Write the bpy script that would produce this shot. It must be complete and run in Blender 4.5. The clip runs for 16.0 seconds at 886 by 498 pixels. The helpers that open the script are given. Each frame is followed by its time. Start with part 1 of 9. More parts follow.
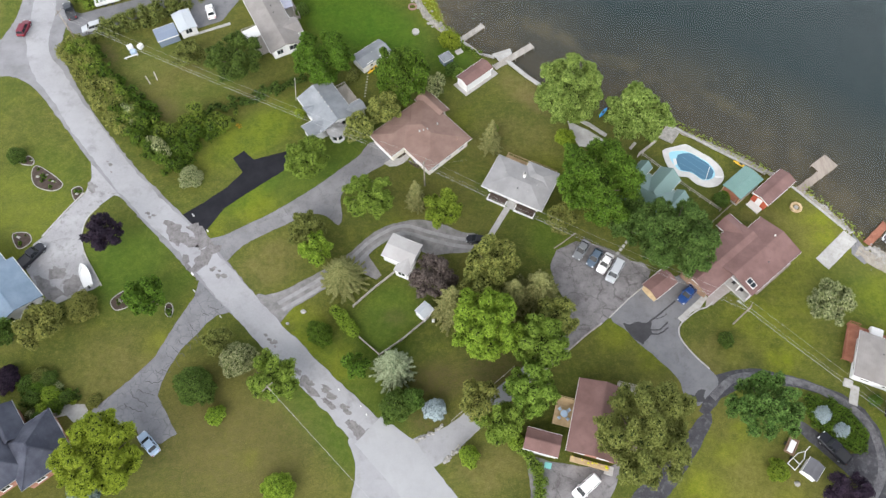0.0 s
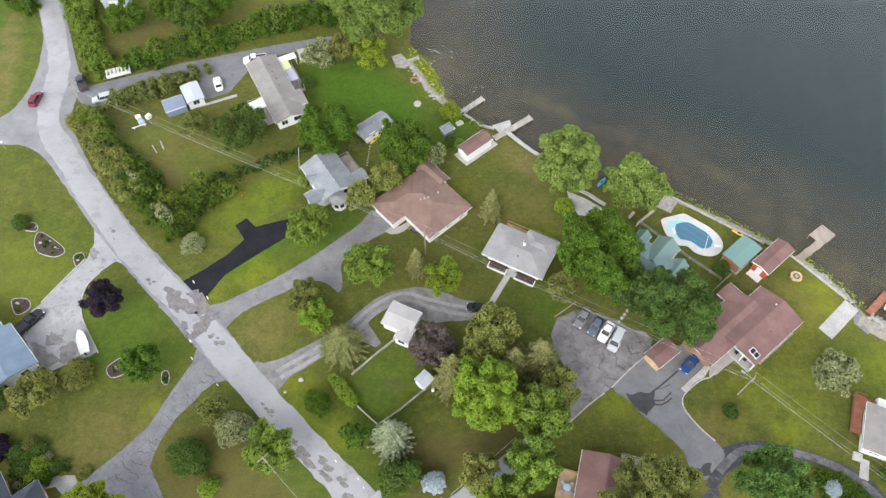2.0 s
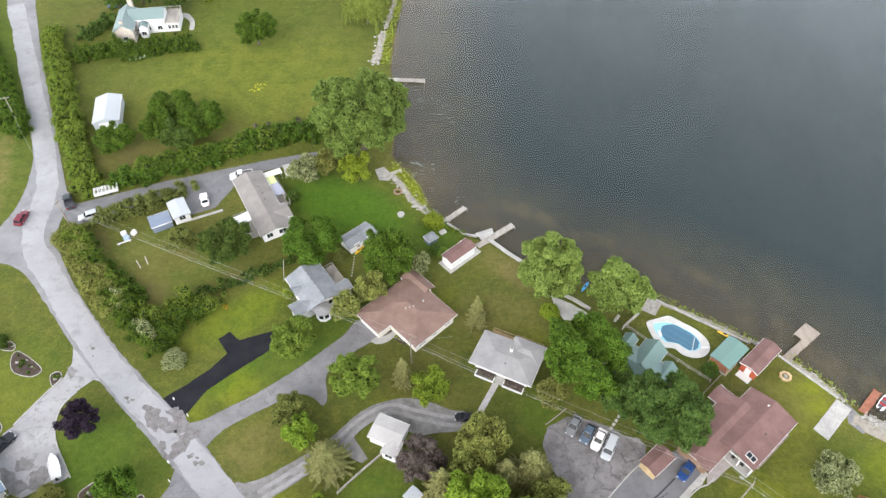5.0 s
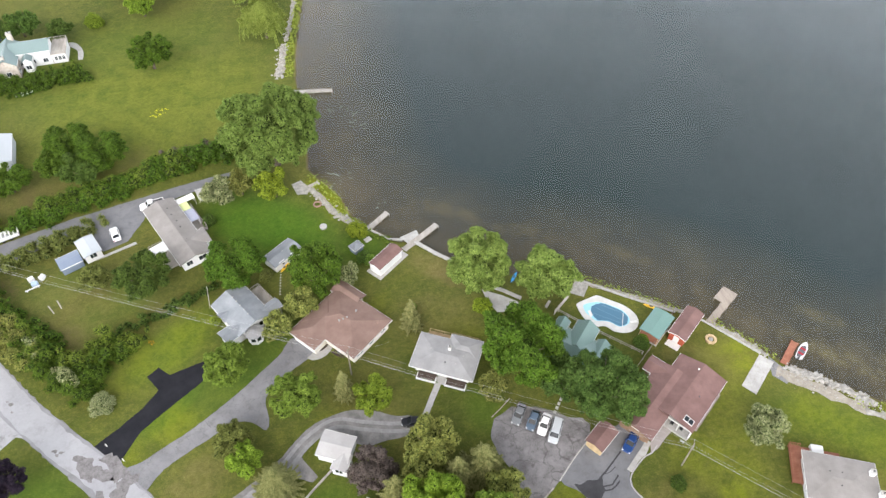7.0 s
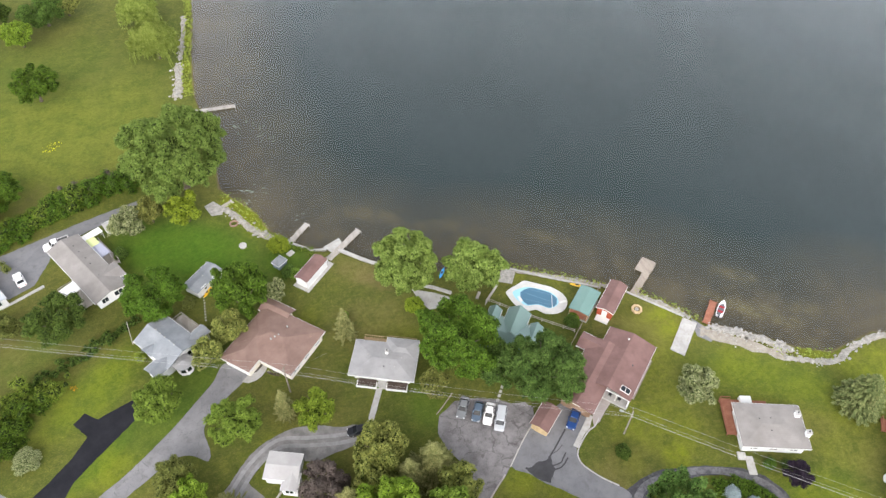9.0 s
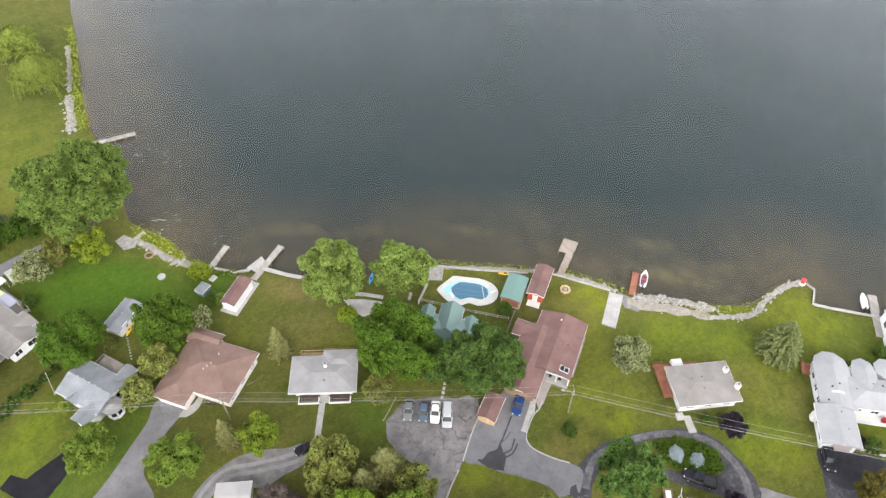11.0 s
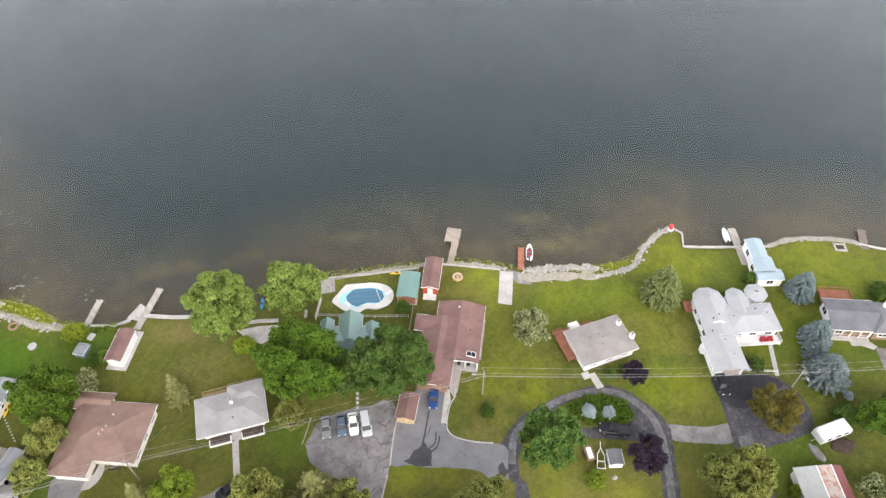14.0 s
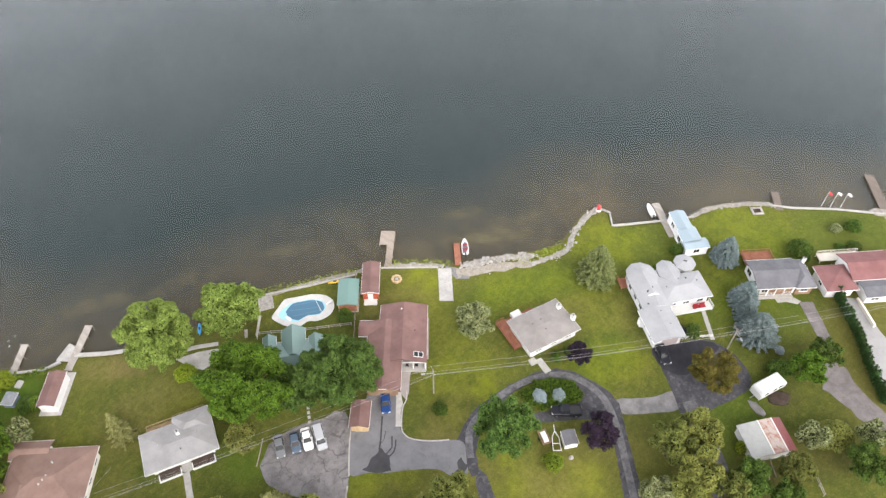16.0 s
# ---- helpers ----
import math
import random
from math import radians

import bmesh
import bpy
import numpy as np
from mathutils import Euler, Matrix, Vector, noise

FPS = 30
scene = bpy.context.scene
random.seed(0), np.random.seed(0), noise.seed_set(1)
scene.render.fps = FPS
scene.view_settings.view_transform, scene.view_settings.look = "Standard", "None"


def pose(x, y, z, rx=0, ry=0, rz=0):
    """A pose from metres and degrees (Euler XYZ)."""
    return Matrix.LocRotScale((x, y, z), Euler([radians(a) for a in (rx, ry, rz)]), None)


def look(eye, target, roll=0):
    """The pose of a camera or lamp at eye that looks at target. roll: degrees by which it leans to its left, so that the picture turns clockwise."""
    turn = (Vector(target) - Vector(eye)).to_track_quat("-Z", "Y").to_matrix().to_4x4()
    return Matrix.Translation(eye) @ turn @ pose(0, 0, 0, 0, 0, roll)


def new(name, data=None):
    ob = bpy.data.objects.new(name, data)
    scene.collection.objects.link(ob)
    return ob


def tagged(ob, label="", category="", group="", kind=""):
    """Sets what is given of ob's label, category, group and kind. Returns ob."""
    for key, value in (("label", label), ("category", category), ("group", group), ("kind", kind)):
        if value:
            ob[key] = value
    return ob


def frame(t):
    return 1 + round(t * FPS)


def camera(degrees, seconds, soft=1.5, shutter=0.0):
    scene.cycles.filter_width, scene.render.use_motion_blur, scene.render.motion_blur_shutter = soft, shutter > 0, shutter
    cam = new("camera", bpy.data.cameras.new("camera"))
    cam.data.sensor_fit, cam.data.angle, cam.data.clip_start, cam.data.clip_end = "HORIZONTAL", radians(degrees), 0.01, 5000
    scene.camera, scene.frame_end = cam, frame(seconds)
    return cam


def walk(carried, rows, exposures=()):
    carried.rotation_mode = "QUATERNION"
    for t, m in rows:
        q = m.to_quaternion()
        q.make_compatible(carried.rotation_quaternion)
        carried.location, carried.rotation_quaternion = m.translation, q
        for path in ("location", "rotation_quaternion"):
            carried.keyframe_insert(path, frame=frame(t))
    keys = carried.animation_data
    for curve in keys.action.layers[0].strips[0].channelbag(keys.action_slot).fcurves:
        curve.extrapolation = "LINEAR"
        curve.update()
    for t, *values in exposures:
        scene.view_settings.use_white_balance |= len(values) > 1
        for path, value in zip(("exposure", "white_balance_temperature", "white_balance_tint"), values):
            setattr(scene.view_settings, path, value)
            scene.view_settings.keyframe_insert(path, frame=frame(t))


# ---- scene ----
from mathutils.geometry import tessellate_polygon

# ---- camera: it hangs at one spot, tips up, then pans to its right ----
cam = camera(65.0, 16.0, soft=1.4)
HEIGHT = 115
walk(cam, [
    (0.0, pose(0, 0, HEIGHT, 26.70, 0.20, -0.41)),
    (0.5, pose(0, 0, HEIGHT, 28.01, 0.18, -0.34)),
    (1.0, pose(0, 0, HEIGHT, 29.39, 0.15, -0.30)),
    (1.5, pose(0, 0, HEIGHT, 30.78, 0.14, -0.26)),
    (2.0, pose(0, 0, HEIGHT, 32.27, 0.10, -0.18)),
    (2.5, pose(0, 0, HEIGHT, 34.02, 0.08, -0.16)),
    (3.0, pose(0, 0, HEIGHT, 35.79, 0.06, -0.08)),
    (3.5, pose(0, 0, HEIGHT, 37.57, 0.04, -0.04)),
    (4.0, pose(0, 0, HEIGHT, 39.20, 0.03, -0.05)),
    (4.5, pose(0, 0, HEIGHT, 40.50, 0.00, -0.55)),
    (5.0, pose(0, 0, HEIGHT, 41.15, -0.03, -2.05)),
    (5.5, pose(0, 0, HEIGHT, 41.35, -0.05, -4.20)),
    (6.0, pose(0, 0, HEIGHT, 41.39, -0.08, -6.45)),
    (6.5, pose(0, 0, HEIGHT, 41.42, -0.16, -8.66)),
    (7.0, pose(0, 0, HEIGHT, 41.43, -0.17, -11.03)),
    (7.5, pose(0, 0, HEIGHT, 41.43, -0.17, -13.37)),
    (8.0, pose(0, 0, HEIGHT, 41.45, -0.21, -15.63)),
    (8.5, pose(0, 0, HEIGHT, 41.45, -0.21, -17.99)),
    (9.0, pose(0, 0, HEIGHT, 41.48, -0.24, -20.26)),
    (11.5, pose(0, 0, HEIGHT, 41.62, -0.06, -31.93)),
    (12.0, pose(0, 0, HEIGHT, 41.64, -0.02, -34.29)),
    (12.5, pose(0, 0, HEIGHT, 41.65, -0.00, -36.66)),
    (13.0, pose(0, 0, HEIGHT, 41.65, 0.01, -39.02)),
    (13.5, pose(0, 0, HEIGHT, 41.67, 0.03, -41.38)),
    (14.0, pose(0, 0, HEIGHT, 41.66, 0.03, -43.66)),
    (14.5, pose(0, 0, HEIGHT, 41.67, 0.06, -45.97)),
    (15.0, pose(0, 0, HEIGHT, 41.68, 0.06, -48.06)),
    (15.5, pose(0, 0, HEIGHT, 41.67, 0.10, -50.05)),
    (16.0, pose(0, 0, HEIGHT, 41.68, 0.16, -51.73)),
], exposures=[(0.0, -0.49, 6540, 10), (3.5, -0.34, 6560, 10), (9.0, -0.31, 6680, 11), (12.5, -0.29, 6800, 12), (16.0, -0.29, 6880, 13)])

# ---- overcast daylight ----
SUN_UP, SUN_TURN = 56, 205
world = bpy.data.worlds.new("overcast_sky")
world.use_nodes = True
wt = world.node_tree
sky = wt.nodes.new("ShaderNodeTexSky")
sky.sky_type, sky.sun_disc = "NISHITA", False
sky.sun_elevation, sky.sun_rotation = radians(SUN_UP), radians(SUN_TURN)
sky.air_density, sky.dust_density, sky.ozone_density = 1.0, 4.0, 1.0
grey = wt.nodes.new("ShaderNodeHueSaturation")
grey.inputs["Saturation"].default_value = 0.32
wt.links.new(sky.outputs[0], grey.inputs["Color"])
# brightness gain added to the sky, strongest low down, so the lake reflects more
where, height, low_gain, glow = (wt.nodes.new(k) for k in ("ShaderNodeTexCoord", "ShaderNodeSeparateXYZ", "ShaderNodeMapRange", "ShaderNodeVectorMath"))
low_gain.inputs[1].default_value, low_gain.inputs[2].default_value, low_gain.inputs[3].default_value, low_gain.inputs[4].default_value = 0.33, 0.86, 11.7, 0.40
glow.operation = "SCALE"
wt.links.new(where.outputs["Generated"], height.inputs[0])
wt.links.new(height.outputs["Z"], low_gain.inputs[0])
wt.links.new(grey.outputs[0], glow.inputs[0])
wt.links.new(low_gain.outputs[0], glow.inputs["Scale"])
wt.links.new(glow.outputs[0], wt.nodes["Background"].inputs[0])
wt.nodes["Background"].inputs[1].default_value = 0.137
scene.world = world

sun_data = bpy.data.lights.new("sun", "SUN")
sun_data.energy, sun_data.angle, sun_data.color = 0.15, radians(30), (1.0, 0.96, 0.9)
sun = new("sun", sun_data)
sun.matrix_basis = look((60 * math.sin(radians(SUN_TURN)), 60 * math.cos(radians(SUN_TURN)), 60 * math.tan(radians(SUN_UP))), (0, 0, 0))

# ---- materials ----
def links(mat):
    return mat.node_tree.nodes, mat.node_tree.links


def blank(name, rough=0.8, metal=0.0, spec=0.3):
    mat = bpy.data.materials.new(name)
    mat.use_nodes = True
    p = mat.node_tree.nodes["Principled BSDF"]
    p.inputs["Roughness"].default_value, p.inputs["Metallic"].default_value = rough, metal
    p.inputs["Specular IOR Level"].default_value = spec
    return mat, p


def noise_node(mat, coord, scale, detail=4, rough=0.6, stretch=None):
    n, l = links(mat)
    t = n.new("ShaderNodeTexNoise")
    t.inputs["Scale"].default_value, t.inputs["Detail"].default_value, t.inputs["Roughness"].default_value = scale, detail, rough
    if stretch:
        m = n.new("ShaderNodeMapping")
        m.inputs["Scale"].default_value = stretch
        l.new(coord, m.inputs[0])
        coord = m.outputs[0]
    l.new(coord, t.inputs["Vector"])
    return t.outputs["Fac"]


def ramp(mat, fac, low, high):
    n, l = links(mat)
    r = n.new("ShaderNodeMapRange")
    r.inputs[1].default_value, r.inputs[2].default_value = low, high
    l.new(fac, r.inputs[0])
    return r.outputs[0]


def mix(mat, fac, a, b, how="MIX"):
    """a and b: a colour or a socket; fac: a number or a socket."""
    n, l = links(mat)
    m = n.new("ShaderNodeMix")
    m.data_type, m.blend_type = "RGBA", how
    for value, slot in ((fac, m.inputs[0]), (a, m.inputs[6]), (b, m.inputs[7])):
        if isinstance(value, bpy.types.NodeSocket):
            l.new(value, slot)
        elif isinstance(value, (int, float)):
            slot.default_value = value
        else:
            slot.default_value = (*value, 1)
    return m.outputs[2]


def times(mat, a, b, op="MULTIPLY"):
    n, l = links(mat)
    m = n.new("ShaderNodeMath")
    m.operation = op
    for value, slot in ((a, m.inputs[0]), (b, m.inputs[1])):
        if isinstance(value, bpy.types.NodeSocket):
            l.new(value, slot)
        else:
            slot.default_value = value
    return m.outputs[0]


def bump(mat, p, height, strength, distance):
    n, l = links(mat)
    b = n.new("ShaderNodeBump")
    b.inputs["Strength"].default_value, b.inputs["Distance"].default_value = strength, distance
    l.new(height, b.inputs["Height"])
    l.new(b.outputs[0], p.inputs["Normal"])


def place(mat):
    return mat.node_tree.nodes.new("ShaderNodeNewGeometry").outputs["Position"]


def surface(name, dark, light, coarse=0.3, fine=4.0, rough=0.85, metal=0.0, spec=0.3, relief=0.3, stain=None, stretch=None):
    """A mottled surface: two colours mixed by a coarse and a fine grain, with stains of a third colour."""
    mat, p = blank(name, rough, metal, spec)
    at = place(mat)
    big = ramp(mat, noise_node(mat, at, coarse, 5, 0.6, stretch), 0.35, 0.65)
    small = noise_node(mat, at, fine, 6, 0.7)
    c = mix(mat, big, dark, light)
    c = mix(mat, times(mat, ramp(mat, small, 0.4, 0.62), 0.45), c, light)
    c = mix(mat, times(mat, ramp(mat, noise_node(mat, at, coarse * 4.5, 6, 0.7), 0.5, 0.68), 0.4), c, dark)
    if stain:
        c = mix(mat, times(mat, ramp(mat, noise_node(mat, at, coarse * 2.3, 6, 0.7), 0.52, 0.68), 0.8), c, stain)
    mat.node_tree.links.new(c, p.inputs["Base Color"])
    bump(mat, p, small, relief, 0.03)
    return mat


def cracked(name, dark, light, gap, coarse=0.2, cell=0.5, width=0.035, stain=None):
    """Old asphalt: mottled, split by a net of uneven cracks."""
    mat = surface(name, dark, light, coarse, 5.0, 0.93, stain=stain)
    n, l = links(mat)
    p = n["Principled BSDF"]
    at = place(mat)
    bent = n.new("ShaderNodeVectorMath")
    wob = n.new("ShaderNodeTexNoise")
    wob.inputs["Scale"].default_value, wob.inputs["Detail"].default_value = 0.5, 5
    l.new(at, wob.inputs["Vector"])
    bent.operation = "MULTIPLY_ADD"
    l.new(wob.outputs["Color"], bent.inputs[0])
    bent.inputs[1].default_value = (2.2, 2.2, 0)
    l.new(at, bent.inputs[2])
    net = n.new("ShaderNodeTexVoronoi")
    net.feature = "DISTANCE_TO_EDGE"
    net.inputs["Scale"].default_value = cell
    l.new(bent.outputs[0], net.inputs["Vector"])
    line = ramp(mat, net.outputs["Distance"], width, width * 0.35)
    here = ramp(mat, noise_node(mat, at, 0.25, 3, 0.6), 0.38, 0.5)
    old = p.inputs["Base Color"].links[0].from_socket
    l.new(mix(mat, times(mat, times(mat, line, here), 0.55), old, gap), p.inputs["Base Color"])
    return mat


def paint(name, colour, rough=0.35, metal=0.0, spec=0.5, coat=0.0, wear=0.06):
    mat, p = blank(name, rough, metal, spec)
    p.inputs["Coat Weight"].default_value = coat
    dirt = noise_node(mat, place(mat), 1.7, 5, 0.7)
    c = mix(mat, times(mat, dirt, wear * 4), colour, tuple(v * 0.6 + 0.03 for v in colour))
    mat.node_tree.links.new(c, p.inputs["Base Color"])
    return mat


def shingles(name, dark, light, stain, along=7.0):
    """Asphalt shingles: courses, single tabs in slightly different shades, weathering streaks."""
    mat, p = blank(name, 0.9, 0, 0.2)
    n, l = links(mat)
    at = n.new("ShaderNodeTexCoord").outputs["Object"]
    tab = n.new("ShaderNodeTexVoronoi")
    tab.inputs["Scale"].default_value = 3.2
    l.new(at, tab.inputs["Vector"])
    grain = noise_node(mat, at, 9, 5, 0.75)
    weather = ramp(mat, noise_node(mat, at, 0.35, 5, 0.6), 0.36, 0.66)
    c = mix(mat, weather, dark, light)
    c = mix(mat, times(mat, tab.outputs["Color"], 0.32), c, mix(mat, 0.5, c, light))
    c = mix(mat, times(mat, ramp(mat, noise_node(mat, at, 1.3, 6, 0.75), 0.55, 0.75), 0.55), c, stain)
    course = n.new("ShaderNodeTexWave")
    course.bands_direction = "Z"
    course.inputs["Scale"].default_value, course.inputs["Distortion"].default_value = along, 0.6
    l.new(at, course.inputs["Vector"])
    c = mix(mat, times(mat, course.outputs["Fac"], 0.18), c, dark)
    l.new(c, p.inputs["Base Color"])
    bump(mat, p, grain, 0.5, 0.03)
    return mat


def sheet_metal(name, colour, rust=None, pitch=2.2, amount=0.5, rough=0.4):
    """Ribbed metal roofing, with rust where given."""
    mat, p = blank(name, rough, 0.0, 0.5)
    n, l = links(mat)
    at = n.new("ShaderNodeTexCoord").outputs["Object"]
    wave = n.new("ShaderNodeTexWave")
    wave.inputs["Scale"].default_value = pitch
    l.new(at, wave.inputs["Vector"])
    c = mix(mat, times(mat, noise_node(mat, at, 0.8, 5, 0.7), 0.35), colour, tuple(v * 0.62 for v in colour))
    c = mix(mat, times(mat, ramp(mat, wave.outputs["Fac"], 0.75, 1.0), 0.3), c, tuple(v * 0.7 for v in colour))
    if rust:
        c = mix(mat, times(mat, ramp(mat, noise_node(mat, at, 0.9, 6, 0.75), 0.46, 0.62), amount), c, rust)
    l.new(c, p.inputs["Base Color"])
    bump(mat, p, wave.outputs["Fac"], 0.5, 0.05)
    return mat


def leaves(name, deep, mid, tip, sheer=0.25):
    """Foliage: shade by clump, by leaf and by plant."""
    mat, p = blank(name, 0.75, 0, 0.1)
    n, l = links(mat)
    geo, info = n.new("ShaderNodeNewGeometry"), n.new("ShaderNodeObjectInfo")
    at = n.new("ShaderNodeTexCoord").outputs["Object"]
    clump = ramp(mat, noise_node(mat, at, 0.55, 3, 0.6), 0.34, 0.66)
    c = mix(mat, clump, deep, mid)
    c = mix(mat, times(mat, ramp(mat, geo.outputs["Random Per Island"], 0.25, 1.0), 0.75), c, tip)
    hsv = n.new("ShaderNodeHueSaturation")
    l.new(c, hsv.inputs["Color"])
    l.new(times(mat, times(mat, info.outputs["Random"], 0.016), 0.494, "ADD"), hsv.inputs["Hue"])
    l.new(times(mat, times(mat, info.outputs["Random"], 0.28), 0.90, "ADD"), hsv.inputs["Value"])
    l.new(hsv.outputs[0], p.inputs["Base Color"])
    back, both = n.new("ShaderNodeBsdfTranslucent"), n.new("ShaderNodeMixShader")
    l.new(hsv.outputs[0], back.inputs[0])
    both.inputs[0].default_value = sheer
    l.new(p.outputs[0], both.inputs[1])
    l.new(back.outputs[0], both.inputs[2])
    l.new(both.outputs[0], n["Material Output"].inputs[0])
    return mat


def ground_material():
    """Lawn in patches: lush, dry and bare by the sheet's own marks, fine blades by noise; silt and weed below the
    waterline, darker with depth for light lost in the water.
    """
    mat, p = blank("lawn", 0.95, 0, 0.1)
    n, l = links(mat)
    at = place(mat)
    kind = n.new("ShaderNodeAttribute")
    kind.attribute_name = "turf"
    sep = n.new("ShaderNodeSeparateColor")
    l.new(kind.outputs["Color"], sep.inputs[0])
    wide = ramp(mat, noise_node(mat, at, 0.055, 6, 0.65), 0.42, 0.58)
    patch_ = ramp(mat, noise_node(mat, at, 0.24, 7, 0.7), 0.40, 0.60)
    tuft = ramp(mat, noise_node(mat, at, 1.1, 8, 0.8), 0.38, 0.62)
    swath = ramp(mat, noise_node(mat, at, 0.16, 6, 0.75, (1.9, 1.9, 1)), 0.44, 0.58)
    blade = noise_node(mat, at, 6.0, 6, 0.85)
    mottle = ramp(mat, noise_node(mat, at, 0.5, 9, 0.82), 0.40, 0.60)
    straw = ramp(mat, noise_node(mat, at, 2.4, 6, 0.8), 0.54, 0.66)
    c = mix(mat, wide, (0.052, 0.084, 0.010), (0.140, 0.138, 0.028))
    c = mix(mat, times(mat, patch_, 0.6), c, (0.150, 0.166, 0.023))
    c = mix(mat, times(mat, swath, 0.6), c, (0.054, 0.068, 0.014))
    c = mix(mat, times(mat, tuft, 0.5), c, (0.211, 0.210, 0.048))
    c = mix(mat, times(mat, mottle, 0.55), c, (0.039, 0.058, 0.010))
    bleached = ramp(mat, noise_node(mat, at, 0.026, 7, 0.62), 0.48, 0.62)
    c = mix(mat, times(mat, bleached, 0.5), c, (0.175, 0.150, 0.043))
    c = mix(mat, times(mat, straw, 0.55), c, (0.270, 0.244, 0.081))
    scuff = ramp(mat, noise_node(mat, at, 0.35, 8, 0.8, (1.0, 2.6, 1)), 0.54, 0.66)
    c = mix(mat, times(mat, scuff, 0.4), c, (0.221, 0.190, 0.066))
    thatch = ramp(mat, noise_node(mat, at, 1.5, 9, 0.85), 0.40, 0.62)
    c = mix(mat, times(mat, thatch, 0.45), c, (0.047, 0.056, 0.013))
    lush = mix(mat, tuft, (0.039, 0.106, 0.007), (0.082, 0.156, 0.014))
    lush = mix(mat, times(mat, patch_, 0.3), lush, (0.134, 0.190, 0.020))
    lush = mix(mat, times(mat, mottle, 0.35), lush, (0.041, 0.088, 0.009))
    c = mix(mat, sep.outputs[0], c, lush)
    acid = mix(mat, tuft, (0.152, 0.195, 0.009), (0.255, 0.266, 0.019))
    c = mix(mat, times(mat, kind.outputs["Alpha"], ramp(mat, patch_, -0.6, 0.8)), c, acid)
    dry = mix(mat, tuft, (0.154, 0.125, 0.041), (0.221, 0.186, 0.072))
    c = mix(mat, times(mat, sep.outputs[1], ramp(mat, patch_, -0.5, 0.9)), c, dry)
    c = mix(mat, times(mat, sep.outputs[2], ramp(mat, tuft, -0.3, 0.8)), c, (0.122, 0.090, 0.044))
    c = mix(mat, times(mat, ramp(mat, blade, 0.40, 0.62), 0.75), c, mix(mat, 0.65, c, (0.02, 0.034, 0.008)))
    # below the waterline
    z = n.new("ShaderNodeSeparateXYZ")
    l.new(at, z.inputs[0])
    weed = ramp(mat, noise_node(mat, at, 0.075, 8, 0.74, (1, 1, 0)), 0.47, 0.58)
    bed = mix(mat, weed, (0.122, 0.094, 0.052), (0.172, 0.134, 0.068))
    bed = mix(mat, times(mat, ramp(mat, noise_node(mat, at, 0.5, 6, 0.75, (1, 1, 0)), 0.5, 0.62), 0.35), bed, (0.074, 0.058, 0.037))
    # depth ramp: the light that deep water swallows is put into the bed colour
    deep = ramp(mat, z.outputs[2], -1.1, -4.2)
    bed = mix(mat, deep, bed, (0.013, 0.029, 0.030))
    grown = ramp(mat, noise_node(mat, at, 0.3, 7, 0.75, (1, 1, 0)), 0.40, 0.60)
    bed = mix(mat, times(mat, kind.outputs["Alpha"], ramp(mat, grown, -0.3, 1.0)), bed, (0.275, 0.230, 0.095))
    edge = times(mat, noise_node(mat, at, 0.9, 5, 0.7), 0.5)
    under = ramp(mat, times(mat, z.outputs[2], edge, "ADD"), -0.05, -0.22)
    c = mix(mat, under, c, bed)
    l.new(c, p.inputs["Base Color"])
    bump(mat, p, blade, 0.6, 0.08)
    return mat


def water_material():
    mat = bpy.data.materials.new("lake_water")
    mat.use_nodes = True
    n, l = links(mat)
    n.remove(n["Principled BSDF"])
    at = place(mat)
    body, clear, gloss = n.new("ShaderNodeBsdfDiffuse"), n.new("ShaderNodeBsdfTransparent"), n.new("ShaderNodeBsdfGlossy")
    body.inputs[0].default_value = (0.060, 0.086, 0.088, 1)
    clear.inputs[0].default_value = (0.95, 0.93, 0.88, 1)
    gloss.inputs["Roughness"].default_value = 0.16
    fres = n.new("ShaderNodeFresnel")
    fres.inputs[0].default_value = 1.45
    inner, outer = n.new("ShaderNodeMixShader"), n.new("ShaderNodeMixShader")
    inner.inputs[0].default_value = 0.78
    l.new(body.outputs[0], inner.inputs[1]), l.new(clear.outputs[0], inner.inputs[2])
    l.new(fres.outputs[0], outer.inputs[0]), l.new(inner.outputs[0], outer.inputs[1]), l.new(gloss.outputs[0], outer.inputs[2])
    l.new(outer.outputs[0], n["Material Output"].inputs[0])
    ripple = ramp(mat, noise_node(mat, at, 0.05, 5, 0.6, (1, 0.6, 1)), 0.3, 0.7)
    l.new(times(mat, times(mat, ripple, 0.06), 0.24, "ADD"), gloss.inputs["Roughness"])
    return mat


def clear_glass(name, tint=(0.02, 0.025, 0.03)):
    mat, p = blank(name, 0.06, 0, 0.6)
    p.inputs["Base Color"].default_value = (*tint, 1)
    return mat


LAWN, WATER = ground_material(), water_material()
ROAD = surface("worn_chipseal", (0.165, 0.164, 0.172), (0.235, 0.234, 0.244), 0.16, 3.0, 0.9, stain=(0.155, 0.152, 0.153))
PALE_ROAD = surface("bleached_chipseal", (0.245, 0.245, 0.255), (0.318, 0.318, 0.329), 0.12, 3.0, 0.9, stain=(0.205, 0.203, 0.208))
NEW_ROAD = surface("pale_asphalt", (0.270, 0.273, 0.281), (0.318, 0.321, 0.328), 0.15, 4.0, 0.9, stain=(0.285, 0.285, 0.288))
PATCHED = surface("broken_asphalt", (0.115, 0.108, 0.105), (0.215, 0.205, 0.20), 0.9, 5.0, 0.95, relief=0.6)
GREY_DRIVE = cracked("grey_asphalt", (0.115, 0.108, 0.110), (0.240, 0.230, 0.232), (0.062, 0.058, 0.056), 0.35, 0.2, 0.016, (0.090, 0.083, 0.080))
